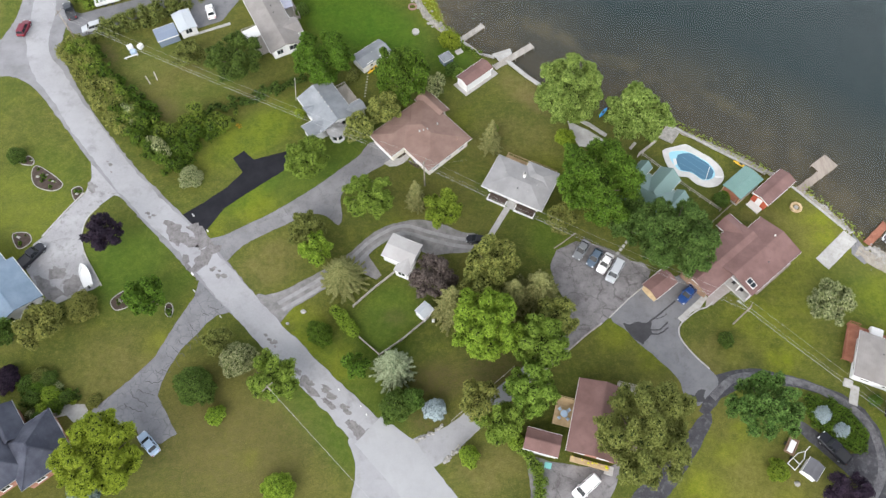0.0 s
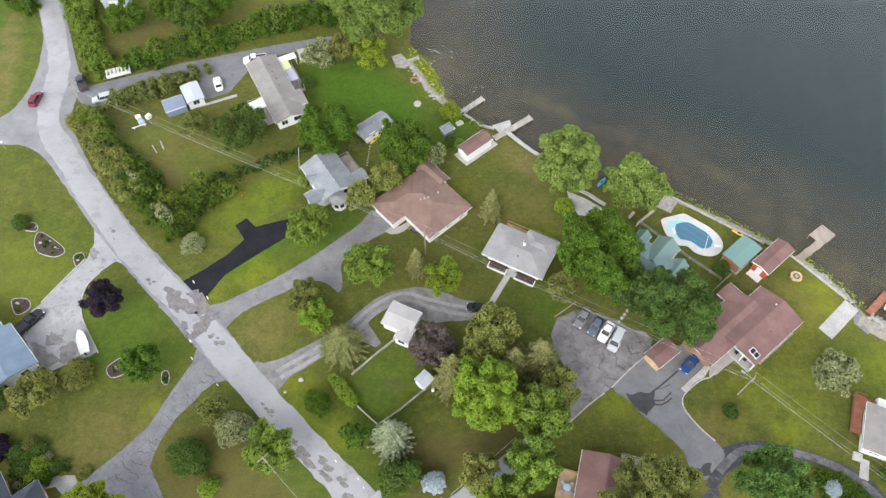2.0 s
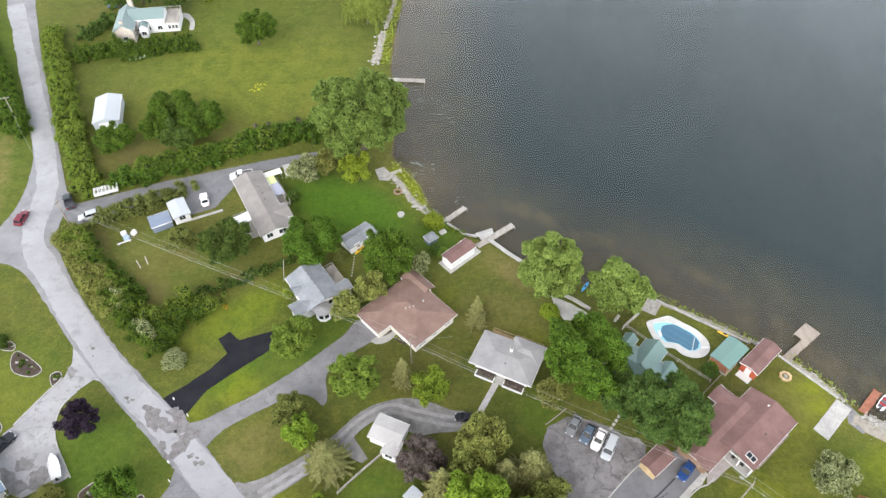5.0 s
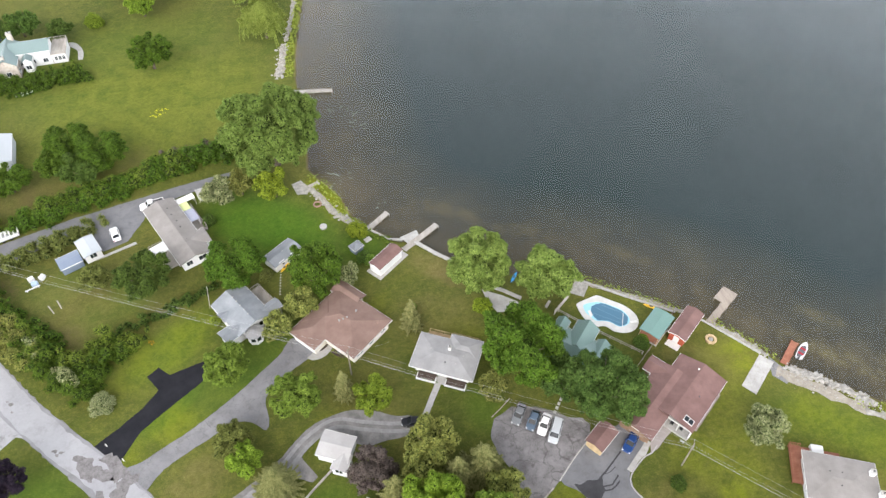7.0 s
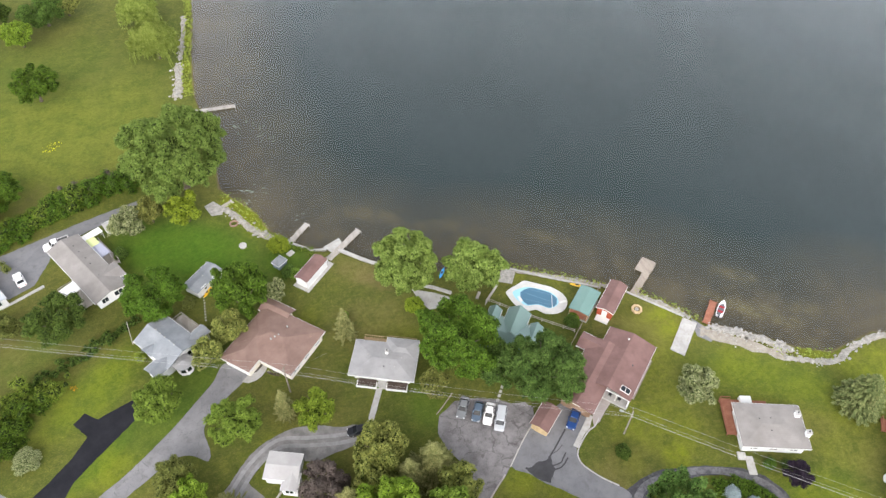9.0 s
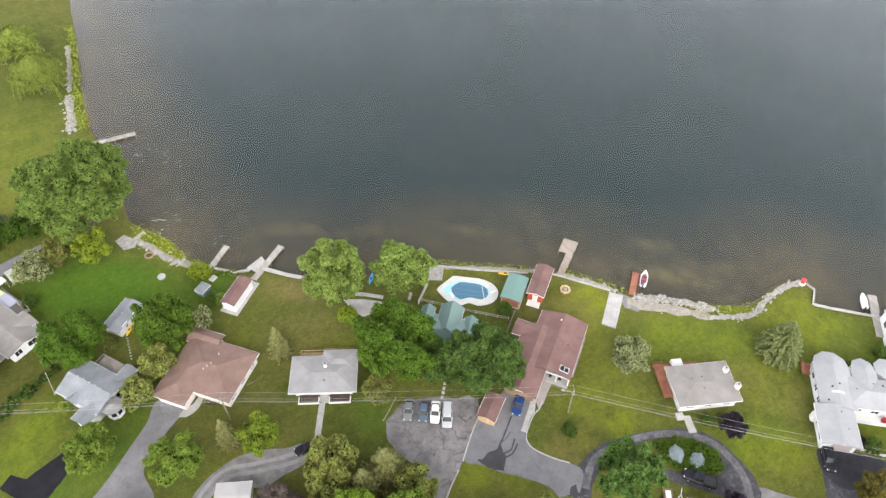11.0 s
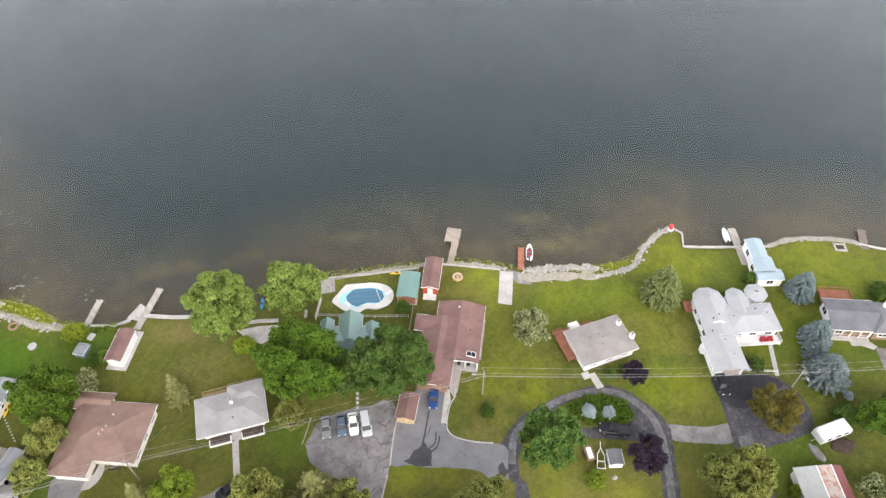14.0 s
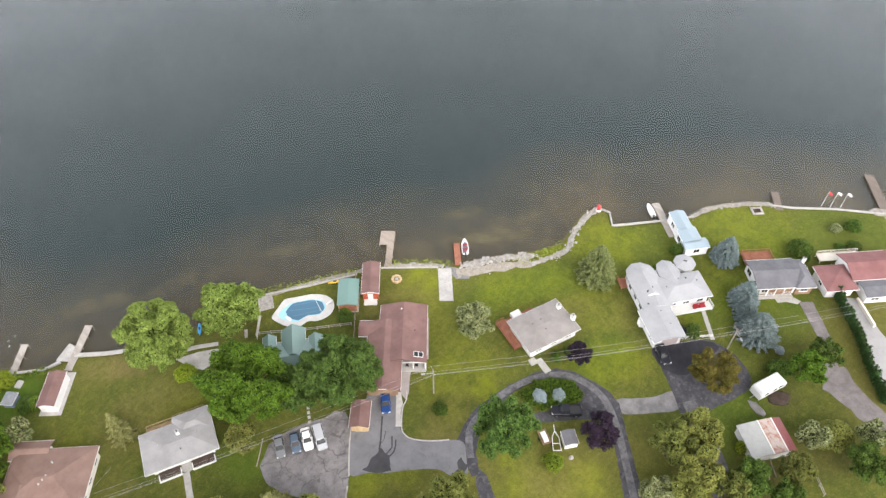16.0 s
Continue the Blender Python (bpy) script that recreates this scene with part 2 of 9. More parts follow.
SMOOTH_DRIVE = surface("smooth_grey_asphalt", (0.138, 0.139, 0.147), (0.182, 0.183, 0.191), 0.3, 4.0, 0.9, stain=(0.118, 0.117, 0.121))
PALE_DRIVE = surface("pale_side_asphalt", (0.245, 0.245, 0.255), (0.300, 0.300, 0.310), 0.2, 4.0, 0.9, stain=(0.22, 0.218, 0.22))
BROKEN = surface("mottled_broken_asphalt", (0.108, 0.099, 0.098), (0.205, 0.195, 0.195), 1.0, 4.0, 0.95, relief=0.6)
STAINED = surface("stained_pale_paving", (0.235, 0.233, 0.240), (0.335, 0.333, 0.340), 0.3, 4.0, 0.92, stain=(0.155, 0.150, 0.150))
STAIN = surface("worn_brown_stain", (0.120, 0.112, 0.110), (0.225, 0.218, 0.218), 0.9, 4.0, 0.92)
OLD_DRIVE = cracked("old_driveway", (0.139, 0.137, 0.143), (0.214, 0.212, 0.217), (0.088, 0.087, 0.087), 0.22, 0.5, 0.018, (0.135, 0.128, 0.127))
CRAZED_DRIVE = cracked("crazed_driveway", (0.138, 0.138, 0.146), (0.204, 0.204, 0.213), (0.078, 0.078, 0.082), 0.25, 0.5, 0.028, (0.120, 0.119, 0.124))
BLACK_DRIVE = surface("fresh_asphalt", (0.011, 0.0115, 0.014), (0.021, 0.021, 0.025), 0.3, 8.0, 0.95, spec=0.1, relief=0.4)
DARK_DRIVE = surface("dark_asphalt", (0.030, 0.030, 0.035), (0.068, 0.067, 0.074), 0.45, 4.0, 0.92, stain=(0.125, 0.122, 0.124))
DEEP_DRIVE = surface("deep_grey_asphalt", (0.022, 0.022, 0.027), (0.040, 0.040, 0.047), 0.4, 5.0, 0.92)
WORN_DRIVE = surface("worn_dark_asphalt", (0.056, 0.055, 0.060), (0.165, 0.162, 0.168), 0.6, 5.0, 0.92, stain=(0.055, 0.054, 0.057))
GRAVEL = surface("grey_gravel", (0.118, 0.114, 0.114), (0.244, 0.236, 0.232), 0.5, 7.0, 0.95, relief=0.7, stain=(0.148, 0.140, 0.129))
BROWN_GRAVEL = surface("brown_gravel", (0.125, 0.112, 0.112), (0.205, 0.188, 0.188), 0.5, 7.0, 0.95, relief=0.7, stain=(0.120, 0.115, 0.085))
WET = surface("wet_asphalt", (0.032, 0.032, 0.035), (0.052, 0.052, 0.056), 0.6, 4.0, 0.6)
CRACK = surface("crack_filler", (0.05, 0.05, 0.052), (0.09, 0.09, 0.09), 1.0, 4.0, 0.7)
CONCRETE = surface("concrete", (0.300, 0.292, 0.274), (0.425, 0.416, 0.395), 0.5, 5.0, 0.9, stain=(0.270, 0.254, 0.222))
DRIVE_CONCRETE = surface("driveway_concrete", (0.270, 0.268, 0.268), (0.335, 0.332, 0.330), 0.2, 5.0, 0.9, stain=(0.235, 0.230, 0.225))
STONE = surface("pale_stone", (0.180, 0.172, 0.156), (0.385, 0.370, 0.340), 1.2, 5.0, 0.9, relief=0.6)
SAND = surface("shore_gravel", (0.20, 0.175, 0.14), (0.33, 0.30, 0.255), 0.8, 6.0, 0.95, relief=0.6)
SOIL = surface("garden_soil", (0.035, 0.024, 0.018), (0.075, 0.055, 0.045), 1.0, 6.0, 0.95, relief=0.7)
BRICK_EDGE = surface("brick_edging", (0.2, 0.11, 0.085), (0.32, 0.22, 0.18), 2.0, 8.0, 0.9)
PINK_WALK = surface("pinkish_concrete", (0.265, 0.235, 0.220), (0.350, 0.315, 0.300), 0.6, 5.0, 0.9)
PLANK = surface("weathered_planks", (0.235, 0.215, 0.19), (0.42, 0.39, 0.35), 0.9, 7.0, 0.85, stretch=(1, 0.2, 1))
TAN_PLANK = surface("tan_planks", (0.21, 0.175, 0.145), (0.33, 0.285, 0.24), 0.9, 7.0, 0.85, stretch=(1, 0.2, 1))
DARK_PLANK = surface("dark_brown_planks", (0.105, 0.085, 0.07), (0.185, 0.155, 0.132), 0.9, 7.0, 0.85, stretch=(1, 0.2, 1))
TIMBER = surface("tan_timber", (0.34, 0.245, 0.130), (0.50, 0.38, 0.225), 1.1, 7.0, 0.8)
RED_TIMBER = surface("red_stained_timber", (0.20, 0.075, 0.045), (0.31, 0.135, 0.085), 0.9, 6.0, 0.8)
BARK = surface("bark", (0.05, 0.038, 0.028), (0.13, 0.105, 0.08), 2.0, 9.0, 0.95, relief=0.8)
# near-black green for crown insides: the shade between leaves put into the colour
SHADED_INSIDE = surface("shaded_inside", (0.012, 0.021, 0.006), (0.030, 0.044, 0.012), 2.5, 9.0, 0.95, spec=0.05, relief=0.8)
POLE_WOOD = surface("utility_pole_wood", (0.15, 0.125, 0.1), (0.27, 0.24, 0.2), 1.0, 6.0, 0.9)
WHITE = paint("white_paint", (0.671, 0.671, 0.654), 0.55)
CREAM = surface("cream_siding", (0.60, 0.56, 0.48), (0.72, 0.68, 0.60), 0.5, 5.0, 0.75)
WHITE_SIDING = surface("white_siding", (0.580, 0.580, 0.580), (0.662, 0.662, 0.654), 0.5, 5.0, 0.7)
BRICK_WALL = surface("red_brick", (0.22, 0.10, 0.07), (0.34, 0.18, 0.13), 1.5, 9.0, 0.9)
RED_WALL = surface("barn_red_siding", (0.30, 0.055, 0.028), (0.42, 0.10, 0.05), 0.7, 5.0, 0.75)
BROWN_WALL = surface("brown_siding", (0.16, 0.10, 0.065), (0.25, 0.165, 0.11), 0.7, 5.0, 0.8)
STONE_WALL = surface("fieldstone", (0.28, 0.25, 0.21), (0.48, 0.43, 0.37), 1.5, 5.0, 0.9, relief=0.7)
ROOF_BROWN = shingles("brown_shingles", (0.158, 0.103, 0.085), (0.210, 0.141, 0.118), (0.128, 0.087, 0.073))
ROOF_MAROON = shingles("maroon_shingles", (0.135, 0.079, 0.072), (0.190, 0.115, 0.104), (0.104, 0.066, 0.061))
ROOF_GREY = shingles("pale_grey_shingles", (0.222, 0.219, 0.222), (0.290, 0.287, 0.287), (0.179, 0.176, 0.176))
ROOF_BLUEGREY = shingles("blue_grey_shingles", (0.167, 0.182, 0.199), (0.248, 0.262, 0.276), (0.136, 0.147, 0.159))
ROOF_BLUE = shingles("light_blue_shingles", (0.122, 0.170, 0.225), (0.172, 0.226, 0.286), (0.110, 0.145, 0.182))
ROOF_BEIGE = shingles("beige_grey_shingles", (0.189, 0.175, 0.164), (0.248, 0.233, 0.221), (0.150, 0.138, 0.130))
ROOF_SLATE = shingles("dark_slate_shingles", (0.034, 0.038, 0.054), (0.072, 0.077, 0.098), (0.095, 0.10, 0.118))
ROOF_CHARCOAL = shingles("charcoal_shingles", (0.104, 0.105, 0.115), (0.149, 0.149, 0.162), (0.083, 0.083, 0.090))
ROOF_WHITE = shingles("off_white_shingles", (0.264, 0.273, 0.282), (0.319, 0.326, 0.334), (0.222, 0.229, 0.236))
ROOF_CHALK = shingles("chalky_white_shingles", (0.335, 0.325, 0.318), (0.400, 0.390, 0.382), (0.290, 0.280, 0.272))
PINK_DOOR = paint("pinkish_grey_door", (0.34, 0.29, 0.29), 0.6)
LIME_CLOTH = paint("pale_lime_cloth", (0.50, 0.55, 0.27), 0.85, spec=0.1)
ROOF_RED = shingles("red_shingles", (0.160, 0.075, 0.074), (0.215, 0.108, 0.104), (0.125, 0.064, 0.064))
METAL_TEAL = sheet_metal("teal_metal", (0.120, 0.225, 0.200), rough=0.42)
METAL_SAGE = sheet_metal("sage_metal", (0.150, 0.240, 0.222), rough=0.5)
METAL_BLUE = sheet_metal("pale_blue_metal", (0.270, 0.350, 0.395), rough=0.5)
METAL_LILAC = sheet_metal("lilac_grey_metal", (0.31, 0.32, 0.40), rough=0.5)
METAL_NAVY = sheet_metal("slate_blue_metal", (0.17, 0.21, 0.28), rough=0.45)
METAL_WHITE = sheet_metal("white_metal", (0.405, 0.435, 0.460), rough=0.5)
METAL_FARM = sheet_metal("weathered_green_metal", (0.170, 0.235, 0.230), rough=0.5)
METAL_RUST = sheet_metal("rusted_metal", (0.42, 0.36, 0.32), (0.27, 0.10, 0.065), 1.3, 0.95, 0.75)
METAL_PALE = sheet_metal("pale_metal", (0.35, 0.37, 0.36), (0.26, 0.25, 0.215), 1.6, 0.4, 0.7)
METAL_MAROON = sheet_metal("maroon_metal", (0.20, 0.055, 0.055), (0.13, 0.05, 0.045), 1.8, 0.5, 0.6)
GLASS = clear_glass("window_glass")
CAR_GLASS = paint("tinted_car_glass", (0.012, 0.014, 0.017), 0.12, spec=0.22)
RUBBER = paint("rubber", (0.02, 0.02, 0.02), 0.85, spec=0.2)
WIRE = paint("aluminium_wire", (0.38, 0.38, 0.38), 0.6)
VENT = paint("dull_roof_vent", (0.30, 0.29, 0.28), 0.7)
STEEL = paint("galvanised_steel", (0.42, 0.43, 0.44), 0.4, 0.7)
BLACK = paint("black_paint", (0.02, 0.02, 0.022), 0.45)
RED = paint("signal_red", (0.55, 0.03, 0.03), 0.4)
CRIMSON = paint("faded_crimson_cloth", (0.30, 0.035, 0.045), 0.9, spec=0.1)
YELLOW = paint("yellow_plastic", (0.75, 0.46, 0.02), 0.4)
BLUE = paint("blue_plastic", (0.03, 0.30, 0.62), 0.4)
TEAL = paint("teal_plastic", (0.16, 0.42, 0.40), 0.5)
VINYL = paint("white_gelcoat", (0.60, 0.605, 0.60), 0.35, coat=0.2)
LAMP_RED = paint("tail_lamp", (0.35, 0.01, 0.01), 0.2)
LAMP_CLEAR = paint("head_lamp", (0.7, 0.72, 0.74), 0.12)

LEAF = {
    "maple": leaves("maple_leaves", (0.022, 0.051, 0.004), (0.059, 0.112, 0.009), (0.134, 0.203, 0.026)),
    "dense": leaves("dark_leaves", (0.025, 0.050, 0.008), (0.057, 0.101, 0.016), (0.135, 0.192, 0.039)),
    "oak": leaves("oak_leaves", (0.026, 0.064, 0.011), (0.064, 0.126, 0.025), (0.143, 0.220, 0.054)),
    "bank": leaves("lakeside_leaves", (0.057, 0.092, 0.016), (0.113, 0.164, 0.032), (0.200, 0.250, 0.060)),
    "bright": leaves("bright_leaves", (0.072, 0.120, 0.010), (0.148, 0.225, 0.021), (0.269, 0.349, 0.043)),
    "lime": leaves("lime_leaves", (0.092, 0.126, 0.009), (0.187, 0.239, 0.020), (0.302, 0.367, 0.041)),
    "fresh": leaves("fresh_leaves", (0.062, 0.106, 0.012), (0.133, 0.202, 0.027), (0.246, 0.332, 0.057)),
    "olive": leaves("olive_leaves", (0.080, 0.094, 0.020), (0.170, 0.182, 0.043), (0.304, 0.308, 0.086)),
    "hedge": leaves("hedge_leaves", (0.056, 0.092, 0.011), (0.122, 0.170, 0.020), (0.218, 0.276, 0.041)),
    "moss": leaves("moss_leaves", (0.061, 0.074, 0.016), (0.123, 0.142, 0.032), (0.217, 0.226, 0.065)),
    "silver": leaves("silver_leaves", (0.070, 0.091, 0.028), (0.166, 0.195, 0.071), (0.433, 0.440, 0.246)),
    "willow": leaves("willow_leaves", (0.078, 0.124, 0.020), (0.158, 0.225, 0.044), (0.286, 0.361, 0.099)),
    "weeping": leaves("weeping_leaves", (0.096, 0.126, 0.018), (0.160, 0.202, 0.036), (0.233, 0.276, 0.069)),
    "purple": leaves("purple_leaves", (0.010, 0.008, 0.014), (0.023, 0.015, 0.027), (0.045, 0.029, 0.044), 0.1),
    "dead": leaves("purple_brown_leaves", (0.048, 0.036, 0.034), (0.088, 0.070, 0.060), (0.140, 0.118, 0.098), 0.1),
    "rust": leaves("rusty_leaves", (0.046, 0.050, 0.009), (0.092, 0.085, 0.017), (0.172, 0.124, 0.032)),
    "spruce": leaves("spruce_needles", (0.092, 0.118, 0.060), (0.165, 0.190, 0.108), (0.300, 0.325, 0.205), 0.1),
    "conifer": leaves("conifer_needles", (0.099, 0.107, 0.034), (0.170, 0.174, 0.061), (0.283, 0.280, 0.113), 0.1),
    "fir": leaves("fir_needles", (0.066, 0.092, 0.030), (0.130, 0.156, 0.054), (0.255, 0.270, 0.110), 0.08),
    "blue": leaves("blue_needles", (0.070, 0.100, 0.094), (0.125, 0.164, 0.158), (0.235, 0.288, 0.286), 0.05),
    "frost": leaves("frosty_needles", (0.170, 0.215, 0.225), (0.270, 0.330, 0.345), (0.400, 0.470, 0.490), 0.08),
    "cedar": leaves("cedar_leaves", (0.014, 0.037, 0.010), (0.026, 0.058, 0.014), (0.048, 0.084, 0.023), 0.15),
    "reed": leaves("shore_weeds", (0.170, 0.235, 0.036), (0.270, 0.340, 0.058), (0.390, 0.450, 0.100)),
    "pad": leaves("floating_pads", (0.300, 0.350, 0.270), (0.370, 0.410, 0.320), (0.440, 0.475, 0.370)),
    "lily": leaves("lily_flowers", (0.10, 0.12, 0.02), (0.42, 0.20, 0.015), (0.55, 0.24, 0.02)),
    "flower": leaves("yellow_flowers", (0.420, 0.430, 0.018), (0.600, 0.590, 0.022), (0.720, 0.690, 0.030)),
}

# ---- building blocks ----
class Shape:
    """Gathers faces for one mesh."""

    def __init__(self):
        self.v, self.f = [], []

    def add(self, verts, faces):
        k = len(self.v)
        self.v += [tuple(p) for p in verts]
        self.f += [tuple(i + k for i in f) for f in faces]
        return self

    def prism(self, outline, z0, z1, taper=1.0):
        """An upright prism over an anticlockwise outline."""
        n = len(outline)
        cx, cy = sum(p[0] for p in outline) / n, sum(p[1] for p in outline) / n
        top = [(cx + (p[0] - cx) * taper, cy + (p[1] - cy) * taper, z1) for p in outline]
        verts = [(p[0], p[1], z0) for p in outline] + top
        faces = [tuple(range(n))[::-1], tuple(range(n, 2 * n))]
        faces += [(i, (i + 1) % n, n + (i + 1) % n, n + i) for i in range(n)]
        return self.add(verts, faces)

    def box(self, x0, x1, y0, y1, z0, z1, bevel=0.0):
        if bevel:
            b = bevel
            ring = [(x0 + b, y0), (x1 - b, y0), (x1, y0 + b), (x1, y1 - b), (x1 - b, y1), (x0 + b, y1), (x0, y1 - b), (x0, y0 + b)]
            self.prism(ring, z0, z1 - b)
            inner = [(x0 + b, y0 + b), (x1 - b, y0 + b), (x1 - b, y1 - b), (x0 + b, y1 - b)]
            k = len(self.v) - 8
            self.add([(x, y, z1) for x, y in inner], [(0, 1, 2, 3)])
            m = len(self.v) - 4
            for i in range(4):
                a, c = k + (2 * i) % 8, k + (2 * i + 1) % 8
                self.f.append((a, c, m + (i + 1) % 4, m + i))
                self.f.append((c, k + (2 * i + 2) % 8, m + (i + 1) % 4))
            return self
        return self.prism([(x0, y0), (x1, y0), (x1, y1), (x0, y1)], z0, z1)

    def bar(self, p, q, w, h=None):
        """A beam of width w and height h from p to q."""
        p, q = Vector(p), Vector(q)
        d = (q - p).normalized()
        side = d.cross(Vector((0, 0, 1)))
        side = side.normalized() if side.length > 1e-4 else Vector((1, 0, 0))
        up = side.cross(d)
        s, u = side * w / 2, up * (h or w) / 2
        ring = [-s - u, s - u, s + u, -s + u]
        return self.add([p + r for r in ring] + [q + r for r in ring], [(0, 1, 2, 3), (7, 6, 5, 4), (0, 4, 5, 1), (1, 5, 6, 2), (2, 6, 7, 3), (3, 7, 4, 0)])

    def tube(self, points, radii, n=8):
        """A round tube along points, with a radius at each."""
        points = [Vector(p) for p in points]
        k = len(self.v)
        for i, p in enumerate(points):
            d = (points[min(i + 1, len(points) - 1)] - points[max(i - 1, 0)]).normalized()
            a = d.cross(Vector((0.31, 0.95, 0.12))).normalized()
            b = d.cross(a)
            for j in range(n):
                t = 2 * math.pi * j / n
                self.v.append(tuple(p + (a * math.cos(t) + b * math.sin(t)) * radii[i]))
        for i in range(len(points) - 1):
            for j in range(n):
                self.f.append((k + i * n + j, k + i * n + (j + 1) % n, k + (i + 1) * n + (j + 1) % n, k + (i + 1) * n + j))
        self.f.append(tuple(k + j for j in range(n))[::-1])
        self.f.append(tuple(k + (len(points) - 1) * n + j for j in range(n)))
        return self

    def loft(self, rings):
        """A skin over rings of equally many points, closed at both ends."""
        n, k = len(rings[0]), len(self.v)
        for ring in rings:
            self.v += [tuple(p) for p in ring]
        for i in range(len(rings) - 1):
            for j in range(n):
                self.f.append((k + i * n + j, k + i * n + (j + 1) % n, k + (i + 1) * n + (j + 1) % n, k + (i + 1) * n + j))
        self.f.append(tuple(k + j for j in range(n))[::-1])
        self.f.append(tuple(k + (len(rings) - 1) * n + j for j in range(n)))
        return self

    def lump(self, c, r, rng, n=7, rows=4, rough=0.22):
        """An uneven stone or clod."""
        k = len(self.v)
        c, r = Vector(c), Vector(r)
        turn = rng.random() * 6.3
        for i in range(rows + 1):
            th = math.pi * i / rows
            for j in range(n):
                ph = turn + 2 * math.pi * j / n
                s = 1 + rough * (rng.random() * 2 - 1)
                self.v.append((c.x + r.x * s * math.sin(th) * math.cos(ph), c.y + r.y * s * math.sin(th) * math.sin(ph), c.z + r.z * s * math.cos(th)))
        for i in range(rows):
            for j in range(n):
                self.f.append((k + i * n + j, k + (i + 1) * n + j, k + (i + 1) * n + (j + 1) % n, k + i * n + (j + 1) % n))
        return self

    def mesh(self, name, mat, smooth=False):
        m = bpy.data.meshes.new(name)
        m.from_pydata(self.v, [], self.f)
        bm = bmesh.new()
        bm.from_mesh(m)
        bmesh.ops.recalc_face_normals(bm, faces=bm.faces)
        bm.to_mesh(m)
        bm.free()
        m.materials.append(mat)
        if smooth:
            m.polygons.foreach_set("use_smooth", [True] * len(m.polygons))
        return m


def thing(name, x, y, turn=0, z=0, label="", category="", group="", kind=""):
    ob = new(name)
    ob.empty_display_size = 0.3
    ob.matrix_basis = pose(x, y, z, 0, 0, turn)
    return tagged(ob, label, category, group, kind)


def part(name, shape, material, parent, label="", smooth=False):
    ob = new(name, shape.mesh(name, material, smooth))
    ob.parent = parent
    return tagged(ob, label)


def solo(name, shape, material, label, category, group="", kind="", smooth=False, at=None):
    """A thing of one piece."""
    ob = new(name, shape.mesh(name, material, smooth))
    if at is not None:
        ob.matrix_basis = at
    return tagged(ob, label, category, group, kind)


def curve_through(points, step=0.8, closed=True):
    """A smooth line through points, at even small steps."""
    pts = [Vector((p[0], p[1])) for p in points]
    n, out = len(pts), []
    for i in range(n if closed else n - 1):
        if closed:
            a, b, c, d = pts[i - 1], pts[i], pts[(i + 1) % n], pts[(i + 2) % n]
        else:
            a, b, c, d = pts[max(i - 1, 0)], pts[i], pts[i + 1], pts[min(i + 2, n - 1)]
        k = max(1, int((c - b).length / step))
        for j in range(k):
            t = j / k
            out.append(0.5 * ((2 * b) + (c - a) * t + (2 * a - 5 * b + 4 * c - d) * t * t + (3 * b - a - 3 * c + d) * t ** 3))
    if not closed:
        out.append(pts[-1])
    return [(p.x, p.y) for p in out]


def corners_through(points, step=0.8):
    """Straight edges between points, cut at even small steps."""
    out = []
    for i, p in enumerate(points):
        q = points[(i + 1) % len(points)]
        k = max(1, int(math.dist(p, q) / step))
        out += [(p[0] + (q[0] - p[0]) * j / k, p[1] + (q[1] - p[1]) * j / k) for j in range(k)]
    return out


def slab(outline, z, deep=0.12, ragged=0.0, smooth=True, step=0.8, seed=1):
    """A flat piece of paving, rounded or straight, its edge ragged where grass creeps in."""
    rng = random.Random(seed)
    line = curve_through(outline, step) if smooth else corners_through(outline, step)
    if ragged:
        line = [(x + rng.uniform(-1, 1) * ragged + noise.noise((x * 0.6, y * 0.6, seed)) * ragged * 1.2, y + rng.uniform(-1, 1) * ragged + noise.noise((x * 0.6, y * 0.6, seed + 9)) * ragged * 1.2) for x, y in line]
    n = len(line)
    tris = tessellate_polygon([[Vector((x, y, 0)) for x, y in line]])
    verts = [(x, y, z) for x, y in line] + [(x, y, z - deep) for x, y in line]
    faces = [tuple(t) for t in tris] + [(i, (i + 1) % n, n + (i + 1) % n, n + i) for i in range(n)]
    return Shape().add(verts, faces)


def strip(points, width, z0, z1, closed=False, step=0.6, smooth=True):
    """A low wall, kerb or path of even width along a smooth line."""
    line = curve_through(points, step, closed) if smooth else list(points)
    s, n = Shape(), len(line)
    rings = []
    for i, p in enumerate(line):
        a, b = (line[i - 1], line[(i + 1) % n]) if closed else (line[max(i - 1, 0)], line[min(i + 1, n - 1)])
        d = Vector((b[0] - a[0], b[1] - a[1])).normalized()
        nx, ny = -d.y * width / 2, d.x * width / 2
        rings.append([(p[0] - nx, p[1] - ny, z0), (p[0] - nx, p[1] - ny, z1), (p[0] + nx, p[1] + ny, z1), (p[0] + nx, p[1] + ny, z0)])
    if closed:
        rings.append(rings[0])
    return s.loft(rings)


# ---- houses ----
def outline_box(u0, u1, v0, v1):
    return [(u0, v0), (u1, v0), (u1, v1), (u0, v1)]


def gable_roof(u0, u1, v0, v1, eave, rise, thick=0.18, along="u"):
    """Two slopes with thickness; the ridge runs along u or v."""
    flip = along == "v"
    if flip:
        u0, u1, v0, v1 = v0, v1, u0, u1
    m = (v0 + v1) / 2
    cut = [(v0, eave - 0.05), (v0, eave + thick - 0.05), (m, eave + rise + thick), (v1, eave + thick - 0.05), (v1, eave - 0.05), (m, eave + rise)]
    put = (lambda u, v, z: (v, u, z)) if flip else (lambda u, v, z: (u, v, z))
    return Shape().loft([[put(u, v, z) for v, z in cut] for u in (u0, u1)])


